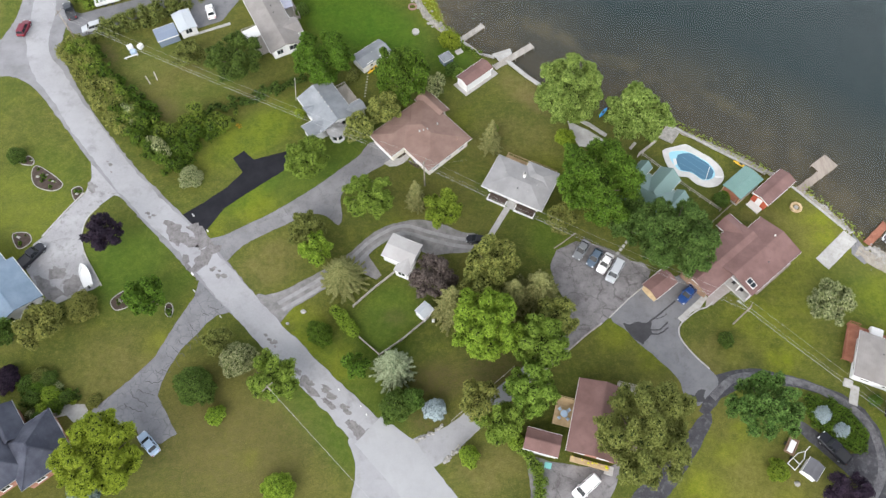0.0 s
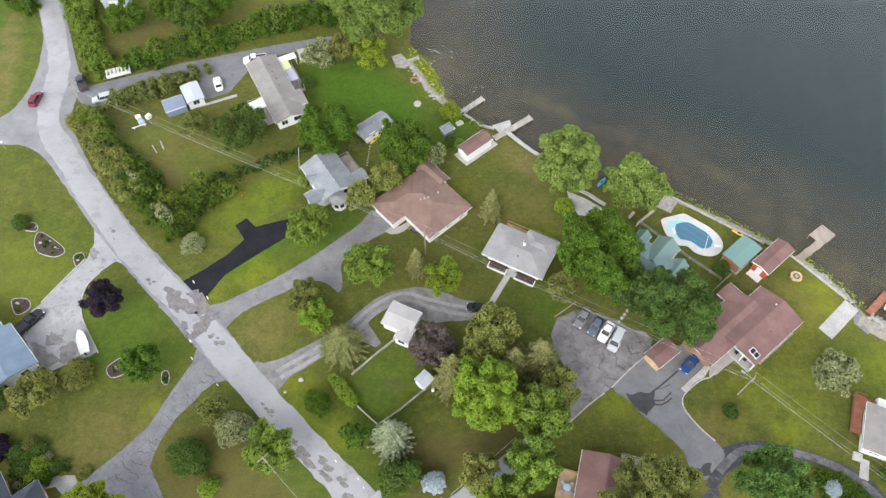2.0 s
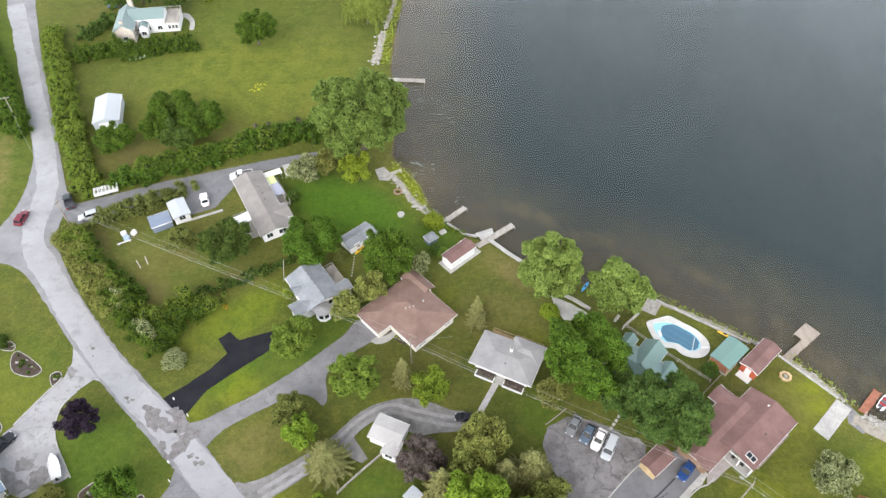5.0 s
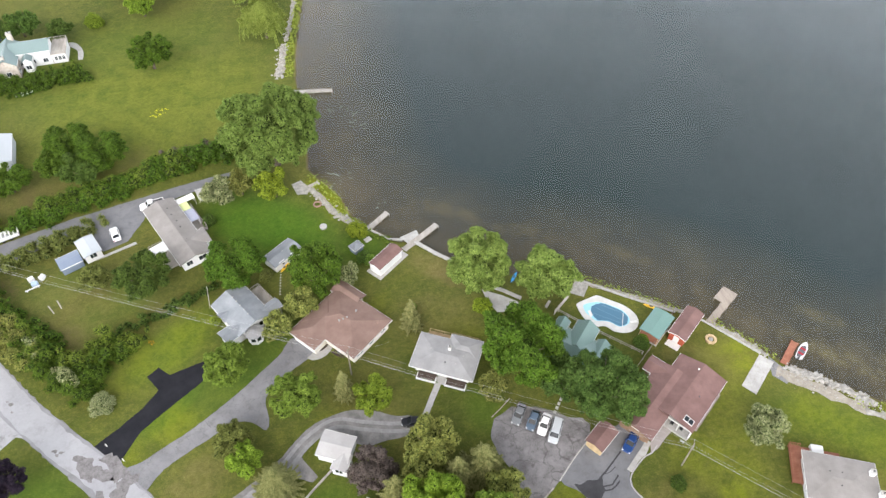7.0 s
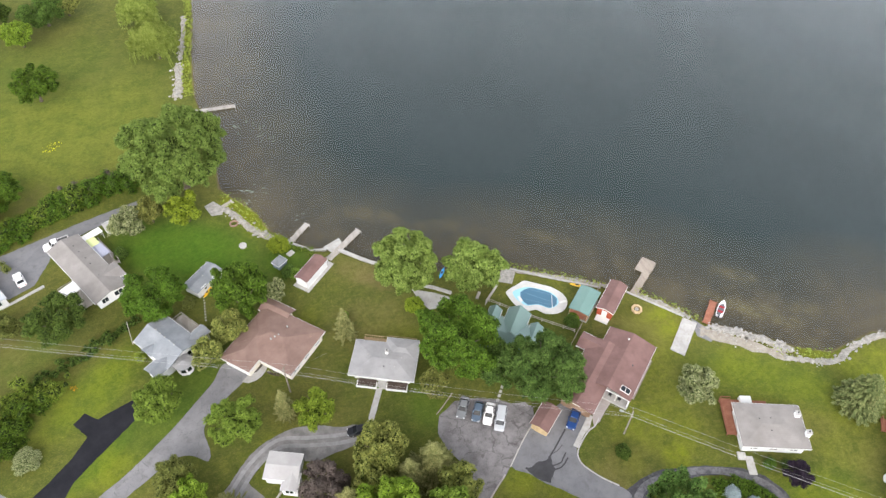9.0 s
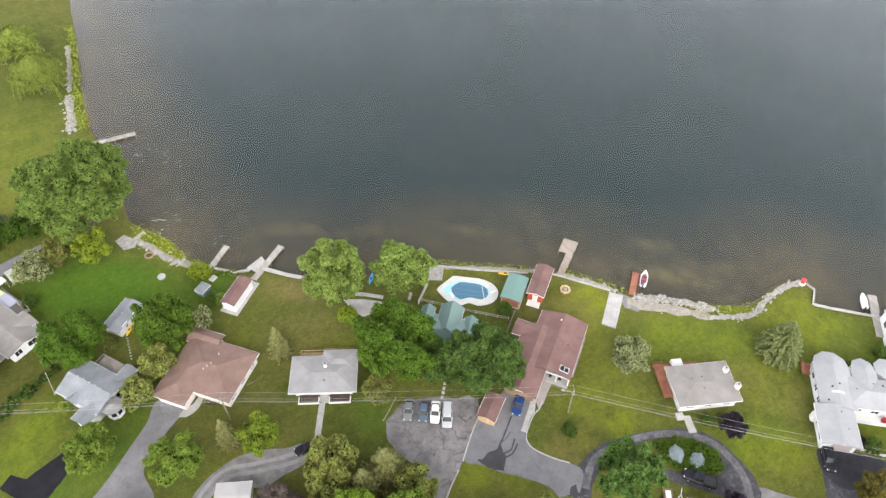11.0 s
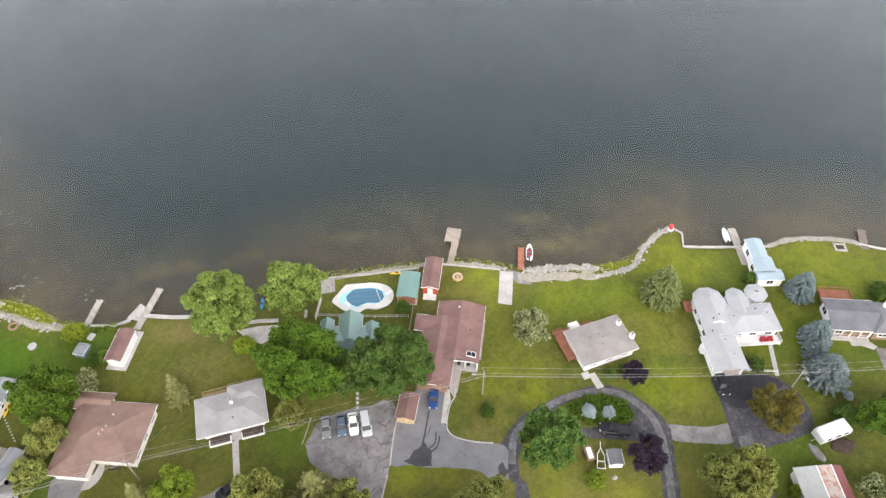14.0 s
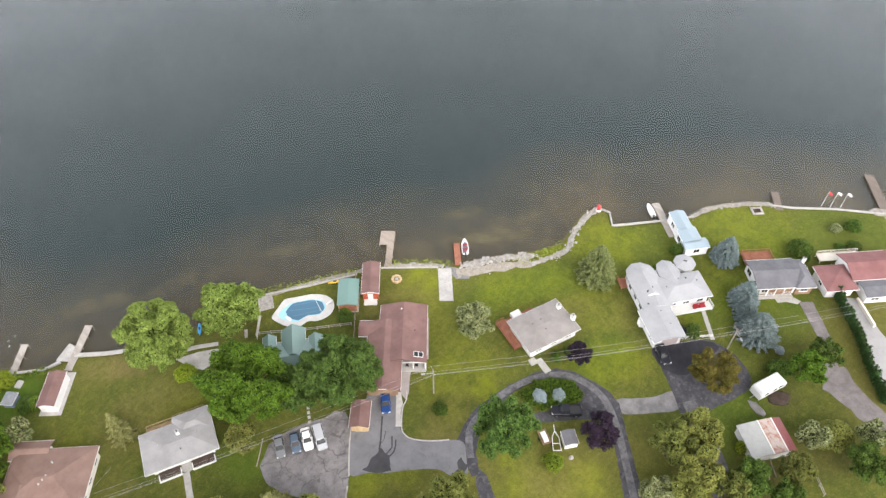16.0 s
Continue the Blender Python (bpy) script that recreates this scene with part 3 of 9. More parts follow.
def hip_roof(u0, u1, v0, v1, eave, rise, thick=0.18):
    w, d = u1 - u0, v1 - v0
    k = min(w, d) / 2
    if w >= d:
        top = [(u0 + k, (v0 + v1) / 2), (u1 - k, (v0 + v1) / 2)]
        faces = [(4, 5, 9, 8), (6, 7, 8, 9), (7, 4, 8), (5, 6, 9)]
    else:
        top = [((u0 + u1) / 2, v0 + k), ((u0 + u1) / 2, v1 - k)]
        faces = [(4, 5, 8), (5, 6, 9, 8), (6, 7, 9), (7, 4, 8, 9)]
    rect = outline_box(u0, u1, v0, v1)
    verts = [(x, y, eave - 0.02) for x, y in rect] + [(x, y, eave + thick) for x, y in rect] + [(x, y, eave + rise + thick) for x, y in top]
    faces += [(3, 2, 1, 0)] + [(i, (i + 1) % 4, 4 + (i + 1) % 4, 4 + i) for i in range(4)]
    return Shape().add(verts, faces)


def block(house, u0, u1, v0, v1, eave, rise, kind, wall, roof, over=0.6, along="u", windows="", base=0.0, caps=True):
    """One block of a house under its own roof, inside its own roof outline."""
    a0, a1, b0, b1 = u0 + over, u1 - over, v0 + over, v1 - over
    body = Shape().box(a0, a1, b0, b1, base, eave)
    if kind == "gable":
        slope = rise / (((v1 - v0) if along == "u" else (u1 - u0)) / 2)
        if along == "u":
            m, top = (b0 + b1) / 2, eave + slope * (b1 - b0) / 2 - 0.02
            for x in (a0, a1 - 0.2):
                body.loft([[(x + k, b0, eave - 0.01), (x + k, b1, eave - 0.01), (x + k, m, top)] for k in (0, 0.2)])
        else:
            m, top = (a0 + a1) / 2, eave + slope * (a1 - a0) / 2 - 0.02
            for y in (b0, b1 - 0.2):
                body.loft([[(a0, y + k, eave - 0.01), (a1, y + k, eave - 0.01), (m, y + k, top)] for k in (0, 0.2)])
    part("wall", body, wall, house)
    cover = gable_roof(u0, u1, v0, v1, eave, rise, along=along) if kind == "gable" else hip_roof(u0, u1, v0, v1, eave, rise)
    cover_ob = part("roof", cover, roof, house)
    trim = Shape()
    for x0, x1, y0, y1 in ((u0, u1, v0 - 0.05, v0 - 0.003), (u0, u1, v1 + 0.003, v1 + 0.05), (u0 - 0.05, u0 - 0.003, v0, v1), (u1 + 0.003, u1 + 0.05, v0, v1)):
        flat = kind == "hip" or (along == "u") == (x1 - x0 > y1 - y0)
        if flat:
            trim.box(x0, x1, y0, y1, eave - 0.06, eave + 0.15)
    part("gutter", trim, STEEL if roof == ROOF_SLATE else WHITE, house)
    if caps:
        cap = Shape()
        if kind == "gable":
            z = eave + rise + 0.2
            p, q = (((u0, (v0 + v1) / 2, z), (u1, (v0 + v1) / 2, z)) if along == "u" else (((u0 + u1) / 2, v0, z), ((u0 + u1) / 2, v1, z)))
            cap.bar(p, q, 0.28, 0.05)
        else:
            k, z = min(u1 - u0, v1 - v0) / 2, eave + rise + 0.2
            if u1 - u0 >= v1 - v0:
                p, q = (u0 + k, (v0 + v1) / 2, z), (u1 - k, (v0 + v1) / 2, z)
                feet = [(u0, v0, p), (u0, v1, p), (u1, v0, q), (u1, v1, q)]
            else:
                p, q = ((u0 + u1) / 2, v0 + k, z), ((u0 + u1) / 2, v1 - k, z)
                feet = [(u0, v0, p), (u1, v0, p), (u0, v1, q), (u1, v1, q)]
            cap.bar(p, q, 0.28, 0.05) if math.dist(p, q) > 0.1 else None
            for x, y, top in feet:
                cap.bar((x, y, eave + 0.2), top, 0.24, 0.05)
        part("ridge_cap", cap, roof, cover_ob)
    for side in windows:
        lo, hi = (a0, a1) if side in "sn" else (b0, b1)
        count = max(1, int((hi - lo) / 2.9))
        for i in range(count):
            c = lo + (hi - lo) * (i + 0.5) / count
            y = {"s": b0, "n": b1, "w": a0, "e": a1}[side]
            window(house, side, c, y, base + 0.95, 1.3 if (i + count) % 3 else 1.7, 1.2)
    return cover_ob


def window(house, side, c, y, z, w, h):
    """A window with frame, sill and pane in the wall at y, centred at c along it."""
    out = -1 if side in "sw" else 1
    put = (lambda a, b, k: (c + a, y + out * k, b)) if side in "sn" else (lambda a, b, k: (y + out * k, c + a, b))

    def plate(a0, a1, z0, z1, k0, k1):
        return [put(a0, z0, k0), put(a1, z0, k0), put(a1, z1, k0), put(a0, z1, k0), put(a0, z0, k1), put(a1, z0, k1), put(a1, z1, k1), put(a0, z1, k1)]
    faces = [(0, 1, 2, 3), (7, 6, 5, 4), (0, 4, 5, 1), (1, 5, 6, 2), (2, 6, 7, 3), (3, 7, 4, 0)]
    frame_shape = Shape()
    for a0, a1, z0, z1 in ((-w / 2 - 0.1, w / 2 + 0.1, z - 0.1, z), (-w / 2 - 0.1, w / 2 + 0.1, z + h, z + h + 0.1), (-w / 2 - 0.1, -w / 2, z, z + h), (w / 2, w / 2 + 0.1, z, z + h), (-0.03, 0.03, z, z + h)):
        frame_shape.add(plate(a0, a1, z0, z1, -0.05, 0.06), faces)
    f = part("window", frame_shape, WHITE, house)
    part("pane", Shape().add(plate(-w / 2, w / 2, z, z + h, -0.04, 0.02), faces), GLASS, f)
    part("sill", Shape().add(plate(-w / 2 - 0.15, w / 2 + 0.15, z - 0.16, z - 0.102, -0.02, 0.12), faces), WHITE, f)


def door(house, side, c, y, w=0.95, h=2.05, material=None, label="", base=0.0):
    out = -1 if side in "sw" else 1
    z0, z1 = base + 0.02, base + h
    if side in "sn":
        s = Shape().box(c - w / 2, c + w / 2, min(y, y + out * 0.06), max(y, y + out * 0.06), z0, z1)
        knob = Shape().box(c + w / 2 - 0.15, c + w / 2 - 0.08, min(y + out * 0.06, y + out * 0.12), max(y + out * 0.06, y + out * 0.12), base + 0.95, base + 1.05)
    else:
        s = Shape().box(min(y, y + out * 0.06), max(y, y + out * 0.06), c - w / 2, c + w / 2, z0, z1)
        knob = Shape().box(min(y + out * 0.06, y + out * 0.12), max(y + out * 0.06, y + out * 0.12), c + w / 2 - 0.15, c + w / 2 - 0.08, base + 0.95, base + 1.05)
    d = part("door", s, material or WHITE, house, label)
    part("handle", knob, STEEL, d)


def roof_vents(house, spots, material=None):
    for u, v, z in spots:
        part("roof_vent", Shape().box(u - 0.13, u + 0.13, v - 0.13, v + 0.13, z - 0.25, z + 0.28, 0.05), material or STEEL, house)


def chimney(house, u, v, z0, z1, w=0.6, material=None):
    c = part("chimney", Shape().box(u - w / 2, u + w / 2, v - w / 2, v + w / 2, z0, z1), material or STONE_WALL, house)
    part("chimney_cap", Shape().box(u - w / 2 - 0.08, u + w / 2 + 0.08, v - w / 2 - 0.08, v + w / 2 + 0.08, z1 + 0.003, z1 + 0.12), CONCRETE, c)
    part("flue", Shape().tube([(u, v, z1 + 0.12), (u, v, z1 + 0.4)], [0.13, 0.13], 10), BLACK, c)


def deck(parent, u0, u1, v0, v1, z, material, rail="", name="deck"):
    """A raised deck of boards on posts, with rails on the sides named."""
    boards = Shape()
    n = max(2, int((v1 - v0) / 0.16))
    for i in range(n):
        y = v0 + (v1 - v0) * i / n
        boards.box(u0, u1, y, y + (v1 - v0) / n - 0.012, z - 0.04, z)
    boards.box(u0 + 0.02, u1 - 0.02, v0 + 0.02, v1 - 0.02, z - 0.22, z - 0.045)
    d = part(name, boards, material, parent)
    for x in (u0 + 0.1, u1 - 0.1):
        for y in (v0 + 0.1, v1 - 0.1):
            part("post", Shape().box(x - 0.06, x + 0.06, y - 0.06, y + 0.06, -0.3, z - 0.22), material, d)
    for side in rail:
        p, q = {"s": ((u0, v0), (u1, v0)), "n": ((u0, v1), (u1, v1)), "w": ((u0, v0), (u0, v1)), "e": ((u1, v0), (u1, v1))}[side]
        r = Shape()
        for h in (0.12, 0.95):
            r.bar((*p, z + h), (*q, z + h), 0.08, 0.06)
        k = max(2, int(math.dist(p, q) / 0.35))
        for i in range(k + 1):
            x, y = p[0] + (q[0] - p[0]) * i / k, p[1] + (q[1] - p[1]) * i / k
            r.bar((x, y, z), (x, y, z + 0.95), 0.05)
        part("railing", r, material, d)
    return d


def apse_wing(house, u0, u1, v0, v1, point, eave, rise, wall, roof, sides=5):
    """A wing whose far end is a many-sided apse under one roof; it runs along v from v0 to v1."""
    m, half = (u0 + u1) / 2, (u1 - u0) / 2

    def ring(k):
        end = [(m + half * k * math.cos(math.pi * i / sides), v1 + point * k * math.sin(math.pi * i / sides)) for i in range(sides + 1)]
        return [(m - half * k, v0)] + [(m + half * k, v0)] + end
    part("wall", Shape().prism(ring(0.88)[:2] + ring(0.88)[2:], 0, eave), wall, house)
    line = ring(1.0)
    n = len(line)
    low, high = [(x, y, eave - 0.05) for x, y in line], [(x, y, eave + 0.13) for x, y in line]
    verts = low + high + [(m, v0, eave + rise), (m, v1, eave + rise)]
    a, b = 2 * n, 2 * n + 1
    faces = [(i, (i + 1) % n, n + (i + 1) % n, n + i) for i in range(n)] + [tuple(range(n))[::-1]]
    faces += [(n, n + 1, a), (n + 1, n + 2, b, a), (n + n - 1, n, a, b)] + [(n + i, n + i + 1, b) for i in range(2, n - 1)]
    part("roof", Shape().add(verts, faces), roof, house)


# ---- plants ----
# leaf kinds whose inside keeps the leaf colour, without the painted shade
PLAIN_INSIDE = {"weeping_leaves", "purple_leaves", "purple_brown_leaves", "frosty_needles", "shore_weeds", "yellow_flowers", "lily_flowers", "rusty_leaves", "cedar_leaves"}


def leaf_cloud(lobes, rng, per_m2, size, loose=0.65, flat=0.0, hang=0.0):
    """Leaf sprays over the outside of a heap of lobes (x, y, z, radius), as the corners of small triangles."""
    spots, ways = [], []
    for i, (x, y, z, r) in enumerate(lobes):
        k = max(8, int(4 * math.pi * r * r * per_m2))
        d = rng.normal(size=(k, 3))
        d /= np.linalg.norm(d, axis=1)[:, None]
        d = d[d[:, 2] > -0.5]
        p = np.array((x, y, z)) + d * (r * rng.uniform(0.68, 1.28, (len(d), 1)))
        near = lobes[(np.linalg.norm(lobes[:, :3] - lobes[i, :3], axis=1) < lobes[:, 3] + r) & (np.arange(len(lobes)) != i)]
        keep = np.ones(len(p), bool)
        for q in near:
            keep &= np.linalg.norm(p - q[:3], axis=1) > q[3] * 0.84
        keep &= p[:, 2] > 0.05
        spots.append(p[keep]), ways.append(d[keep])
    p, d = np.concatenate(spots), np.concatenate(ways)
    n = d + rng.normal(size=d.shape) * loose
    n[:, 2] += flat
    n /= np.linalg.norm(n, axis=1)[:, None]
    t = rng.normal(size=n.shape)
    t[:, 2] -= hang * 3
    t -= n * np.sum(t * n, axis=1)[:, None]
    t /= np.linalg.norm(t, axis=1)[:, None]
    b = np.cross(n, t)
    s = size * rng.uniform(0.55, 1.4, (len(p), 1))
    long_ = 0.8 + hang * 0.9
    corners = np.stack([p - t * s * long_ * 0.7 + b * s * 0.52, p + t * s * long_, p - t * s * long_ * 0.7 - b * s * 0.52], axis=1).reshape(-1, 3)
    return corners


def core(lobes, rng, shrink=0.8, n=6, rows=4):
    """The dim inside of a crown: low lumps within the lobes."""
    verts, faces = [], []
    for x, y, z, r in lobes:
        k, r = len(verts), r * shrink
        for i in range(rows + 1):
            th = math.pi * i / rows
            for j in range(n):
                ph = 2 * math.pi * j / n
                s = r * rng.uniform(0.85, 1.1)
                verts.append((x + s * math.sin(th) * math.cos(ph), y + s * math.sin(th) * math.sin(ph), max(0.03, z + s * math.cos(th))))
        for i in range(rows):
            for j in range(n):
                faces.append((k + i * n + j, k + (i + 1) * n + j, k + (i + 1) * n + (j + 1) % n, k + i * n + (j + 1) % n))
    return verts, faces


def hanging_strands(rng, r, h, count, step=0.42):
    """Leafy strands that arch out of a crown's top and hang down its sides, as corners of leaf faces."""
    out = []
    for _ in range(count):
        a, reach = rng.uniform(0, 2 * math.pi), r * math.sqrt(rng.uniform(0.02, 1.0)) * rng.uniform(0.82, 1.08)
        lump = 0.88 + 0.14 * math.sin(3 * a + 1.3) + 0.07 * math.sin(7 * a)
        reach *= lump
        top = h * (1.0 - 0.42 * (reach / r) ** 2) * rng.uniform(0.93, 1.02)
        drop = rng.uniform(0.22, 0.62) * h * (0.45 + 0.55 * reach / r)
        way, side = np.array((math.cos(a), math.sin(a), 0.0)), np.array((-math.sin(a), math.cos(a), 0.0))
        for s in np.arange(0, drop, step):
            k = s / max(drop, 0.1)
            p = way * (reach * (0.86 + 0.16 * math.sqrt(k))) + np.array((0, 0, max(0.3, top - s))) + rng.normal(size=3) * 0.07
            t = np.array((0, 0, -1.0)) + way * (0.5 - 0.45 * k) + rng.normal(size=3) * 0.14
            b = side + way * rng.uniform(-0.7, 0.7) + rng.normal(size=3) * 0.2
            w, q = rng.uniform(0.12, 0.22), step * rng.uniform(0.6, 0.85)
            out += [p - t * q + b * w, p + t * q, p - t * q - b * w]
    return np.array(out)


def leafy_mesh(name, verts, faces, corners, mat):
    """One mesh of an inside (four-sided faces), mostly painted dark for shade, and leaf triangles."""
    k, m = len(verts), len(corners) // 3
    every = np.concatenate([np.array(verts).reshape(-1, 3), corners])
    index = np.concatenate([np.array(faces, dtype=np.int64).reshape(-1), np.arange(3 * m) + k])
    starts = np.concatenate([np.arange(len(faces)) * 4, len(faces) * 4 + np.arange(m) * 3])
    mesh = bpy.data.meshes.new(name)
    mesh.vertices.add(len(every))
    mesh.vertices.foreach_set("co", every.astype(np.float32).ravel())
    mesh.loops.add(len(index))
    mesh.loops.foreach_set("vertex_index", index.astype(np.int32))
    mesh.polygons.add(len(starts))
    mesh.polygons.foreach_set("loop_start", starts.astype(np.int32))
    mesh.update(calc_edges=True)
    mesh.materials.append(mat)
    mesh.materials.append(mat if mat.name in PLAIN_INSIDE else SHADED_INSIDE)
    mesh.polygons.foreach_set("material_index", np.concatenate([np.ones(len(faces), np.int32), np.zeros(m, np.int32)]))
    return mesh


def foliage_mesh(name, lobes, rng, mat, per_m2, size, loose=0.65, flat=0.0, hang=0.0, shrink=0.8, strands=None):
    corners = leaf_cloud(lobes, rng, per_m2, size, loose, flat, hang)
    if strands is not None:
        corners = np.concatenate([corners, strands])
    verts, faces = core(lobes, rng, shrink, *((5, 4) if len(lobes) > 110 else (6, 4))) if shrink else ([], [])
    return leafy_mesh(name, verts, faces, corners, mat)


def crown_lobes(rng, r, h, base, count, shape="round"):
    """Boughs heaped to an uneven rounded crown of radius r between base and h metres, each bough a heap of smaller lobes."""
    out = []
    mid, half = (base + h) / 2, (h - base) / 2
    lean = rng.normal(size=2) * 0.06 * r
    boughs = []
    number = max(8, int(count * 0.22))
    thick = 0.95 / math.sqrt(number) + 0.06
    wave = rng.uniform(0, 6.3, 3)
    for i in range(number):
        a = 2.39996 * i + rng.uniform(-0.6, 0.6)
        u = 0.95 - 1.62 * (i + 0.5) / number + rng.uniform(-0.12, 0.12)
        w = math.sqrt(max(0.0, 1 - u * u)) ** (0.7 if shape == "wide" else 0.85)
        s = r * thick * rng.uniform(0.72, 1.3)
        edge = 1 + 0.04 * math.sin(2 * a + wave[0]) + 0.045 * math.sin(3 * a + wave[1]) + 0.04 * math.sin(5 * a + wave[2])
        reach = (r - s) * rng.uniform(0.84, 1.04) * edge
        boughs.append((lean[0] + math.cos(a) * w * reach, lean[1] + math.sin(a) * w * reach, mid + u * half * rng.uniform(0.56, 0.72), s))
    small = 0.95 / math.sqrt(count) + 0.02
    for i in range(count):
        x, y, z, s = boughs[i % number]
        d = rng.normal(size=3)
        d += np.array((x - lean[0], y - lean[1], (z - mid) * 0.7 + 0.45 * r)) / r * 1.3
        d /= np.linalg.norm(d)
        q = s * rng.uniform(0.6, 1.05)
        out.append((x + d[0] * q, y + d[1] * q, max(base * 0.8, z + d[2] * q * half / r), r * rng.uniform(0.6, 1.3) * small))
    out += [(x, y, z, s * 0.68) for x, y, z, s in boughs]
    out.append((lean[0], lean[1], mid - 0.12 * half, r * 0.52))
    out = np.array(out)
    grown = np.percentile(np.hypot(out[:, 0], out[:, 1]) + out[:, 3], 93)
    out[:, :2] *= r / grown
    out[:, 3] *= 0.5 + 0.5 * r / grown
    return out


def dome_lobes(rng, r, h, count):
    """A rounded shrub: small tufts all over a dome."""
    out = [(0, 0, h * 0.42, min(r * 0.76, h * 0.5)), (0, 0, h * 0.25, r * 0.66)]
    wave = rng.uniform(0, 6.3, 2)
    for i in range(count):
        u = 1 - 1.02 * (i + 0.5) / count
        a = 2.39996 * i + rng.uniform(-0.4, 0.4)
        w = math.sqrt(max(0.0, 1 - u * u))
        k = rng.uniform(0.70, 0.94) * (1 + 0.09 * math.sin(2 * a + wave[0]) + 0.07 * math.sin(5 * a + wave[1]))
        out.append((math.cos(a) * w * r * k, math.sin(a) * w * r * k, max(0.15, h * (0.12 + 0.76 * u * k)), r * rng.uniform(0.11, 0.24)))
    return np.array(out)


def trunk_shape(rng, r, h, base):
    s = Shape()
    girth = 0.028 * h + 0.06
    fork = Vector((rng.normal() * 0.1, rng.normal() * 0.1, base + 0.15 * (h - base)))
    s.tube([(0, 0, -0.2), (0, 0, 0.4), tuple(fork * 0.6 + Vector((0, 0, 0.1))), tuple(fork)], [girth * 1.5, girth, girth * 0.85, girth * 0.7], 8)
    for i in range(5):
        a = 1.2566 * i + rng.uniform(-0.3, 0.3)
        tip = Vector((math.cos(a) * r * 0.6, math.sin(a) * r * 0.6, base + (h - base) * rng.uniform(0.5, 0.8)))
        s.tube([tuple(fork - Vector((0, 0, 0.2))), tuple(fork.lerp(tip, 0.5) + Vector((0, 0, 0.2))), tuple(tip)], [girth * 0.55, girth * 0.35, girth * 0.12], 6)
    return s


def spruce_mesh(name, rng, r, h, mat, tight=False):
    """A conifer: whorls of drooping boughs that carry flat sprays of needles."""
    levels = int(h * 2.3)
    p_all, t_all = [], []
    stem = []
    for i in range(levels):
        f = (i + 0.5) / levels
        z = 0.25 + (h - 0.4) * f
        reach = r * (1 - f ** 1.25) ** (0.8 if tight else 1.0) + 0.12
        k = int((8 if tight else 7) + 8 * (1 - f))
        for j in range(k):
            a = 6.283 * (j + rng.uniform(-0.5, 0.5)) / k + i * 1.1
            out = np.array((math.cos(a), math.sin(a), 0))
            long_ = reach * (rng.uniform(0.86, 1.06) if tight else rng.uniform(0.55, 1.12))
            m = max(6, int(long_ * (46 if tight else 30)))
            s = rng.uniform(0.12, 1.0, m) ** 0.8
            lean = np.array((-math.sin(a), math.cos(a), 0))
            spread = rng.normal(size=m) * 0.18 * (0.5 + long_ * 0.16) * (1.25 - s)
            drop = (-0.04 if tight else -0.26) * long_ * s ** 1.4 + 0.12 * long_ * s ** 4
            p_all.append(np.array((0, 0, z)) + out * (s * long_)[:, None] + lean * spread[:, None] + np.array((0, 0, 1)) * (drop + rng.normal(size=m) * (0.13 if tight else 0.07))[:, None])
            t_all.append(out * 1.0 + lean * (np.sign(spread) * 0.55)[:, None] + np.array((0, 0, -0.25)) + rng.normal(size=(m, 3)) * 0.25)
        stem.append((0, 0, z, max(0.16, reach * (0.5 if tight else 0.34))))
    p, t = np.concatenate(p_all), np.concatenate(t_all)
    p[:, 2] = np.maximum(p[:, 2], 0.08)
    t /= np.linalg.norm(t, axis=1)[:, None]
    n = np.array((0, 0, 1.0)) + rng.normal(size=p.shape) * 0.45 + (p * np.array((1, 1, 0)) / max(r, 0.1)) * 0.3
    n -= t * np.sum(n * t, axis=1)[:, None]
    n /= np.linalg.norm(n, axis=1)[:, None]
    b = np.cross(n, t)
    size = (0.27 if h > 6 else 0.2) * rng.uniform(0.7, 1.3, (len(p), 1))
    corners = np.stack([p - t * size * 0.7 + b * size * 0.42, p + t * size, p - t * size * 0.7 - b * size * 0.42], axis=1).reshape(-1, 3)
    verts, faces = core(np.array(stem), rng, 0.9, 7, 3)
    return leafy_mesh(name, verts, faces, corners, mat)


PLANT = {}
WORDS = {
    "maple": "broad mid-green leafy tree", "hedge": "tall spreading green tree", "dense": "dense dark-green leafy tree", "bank": "tall spreading green tree", "oak": "deep green leafy tree", "bright": "bright green leafy tree", "lime": "yellow-green leafy tree",
    "fresh": "light green leafy tree", "olive": "olive-green leafy tree", "moss": "dull dark olive leafy tree", "silver": "silvery grey-green leafy tree",
    "willow": "pale green willow tree", "weeping": "yellow-green weeping willow", "purple": "dark purple-leaved tree", "dead": "purple-brown sparse tree",
    "rust": "rust and green leafy tree", "spruce": "grey-green spruce with drooping boughs", "conifer": "olive spreading conifer", "fir": "broad olive-green fir", "blue": "blue spruce with dense needles", "frost": "rounded pale blue dwarf spruce tree",
}


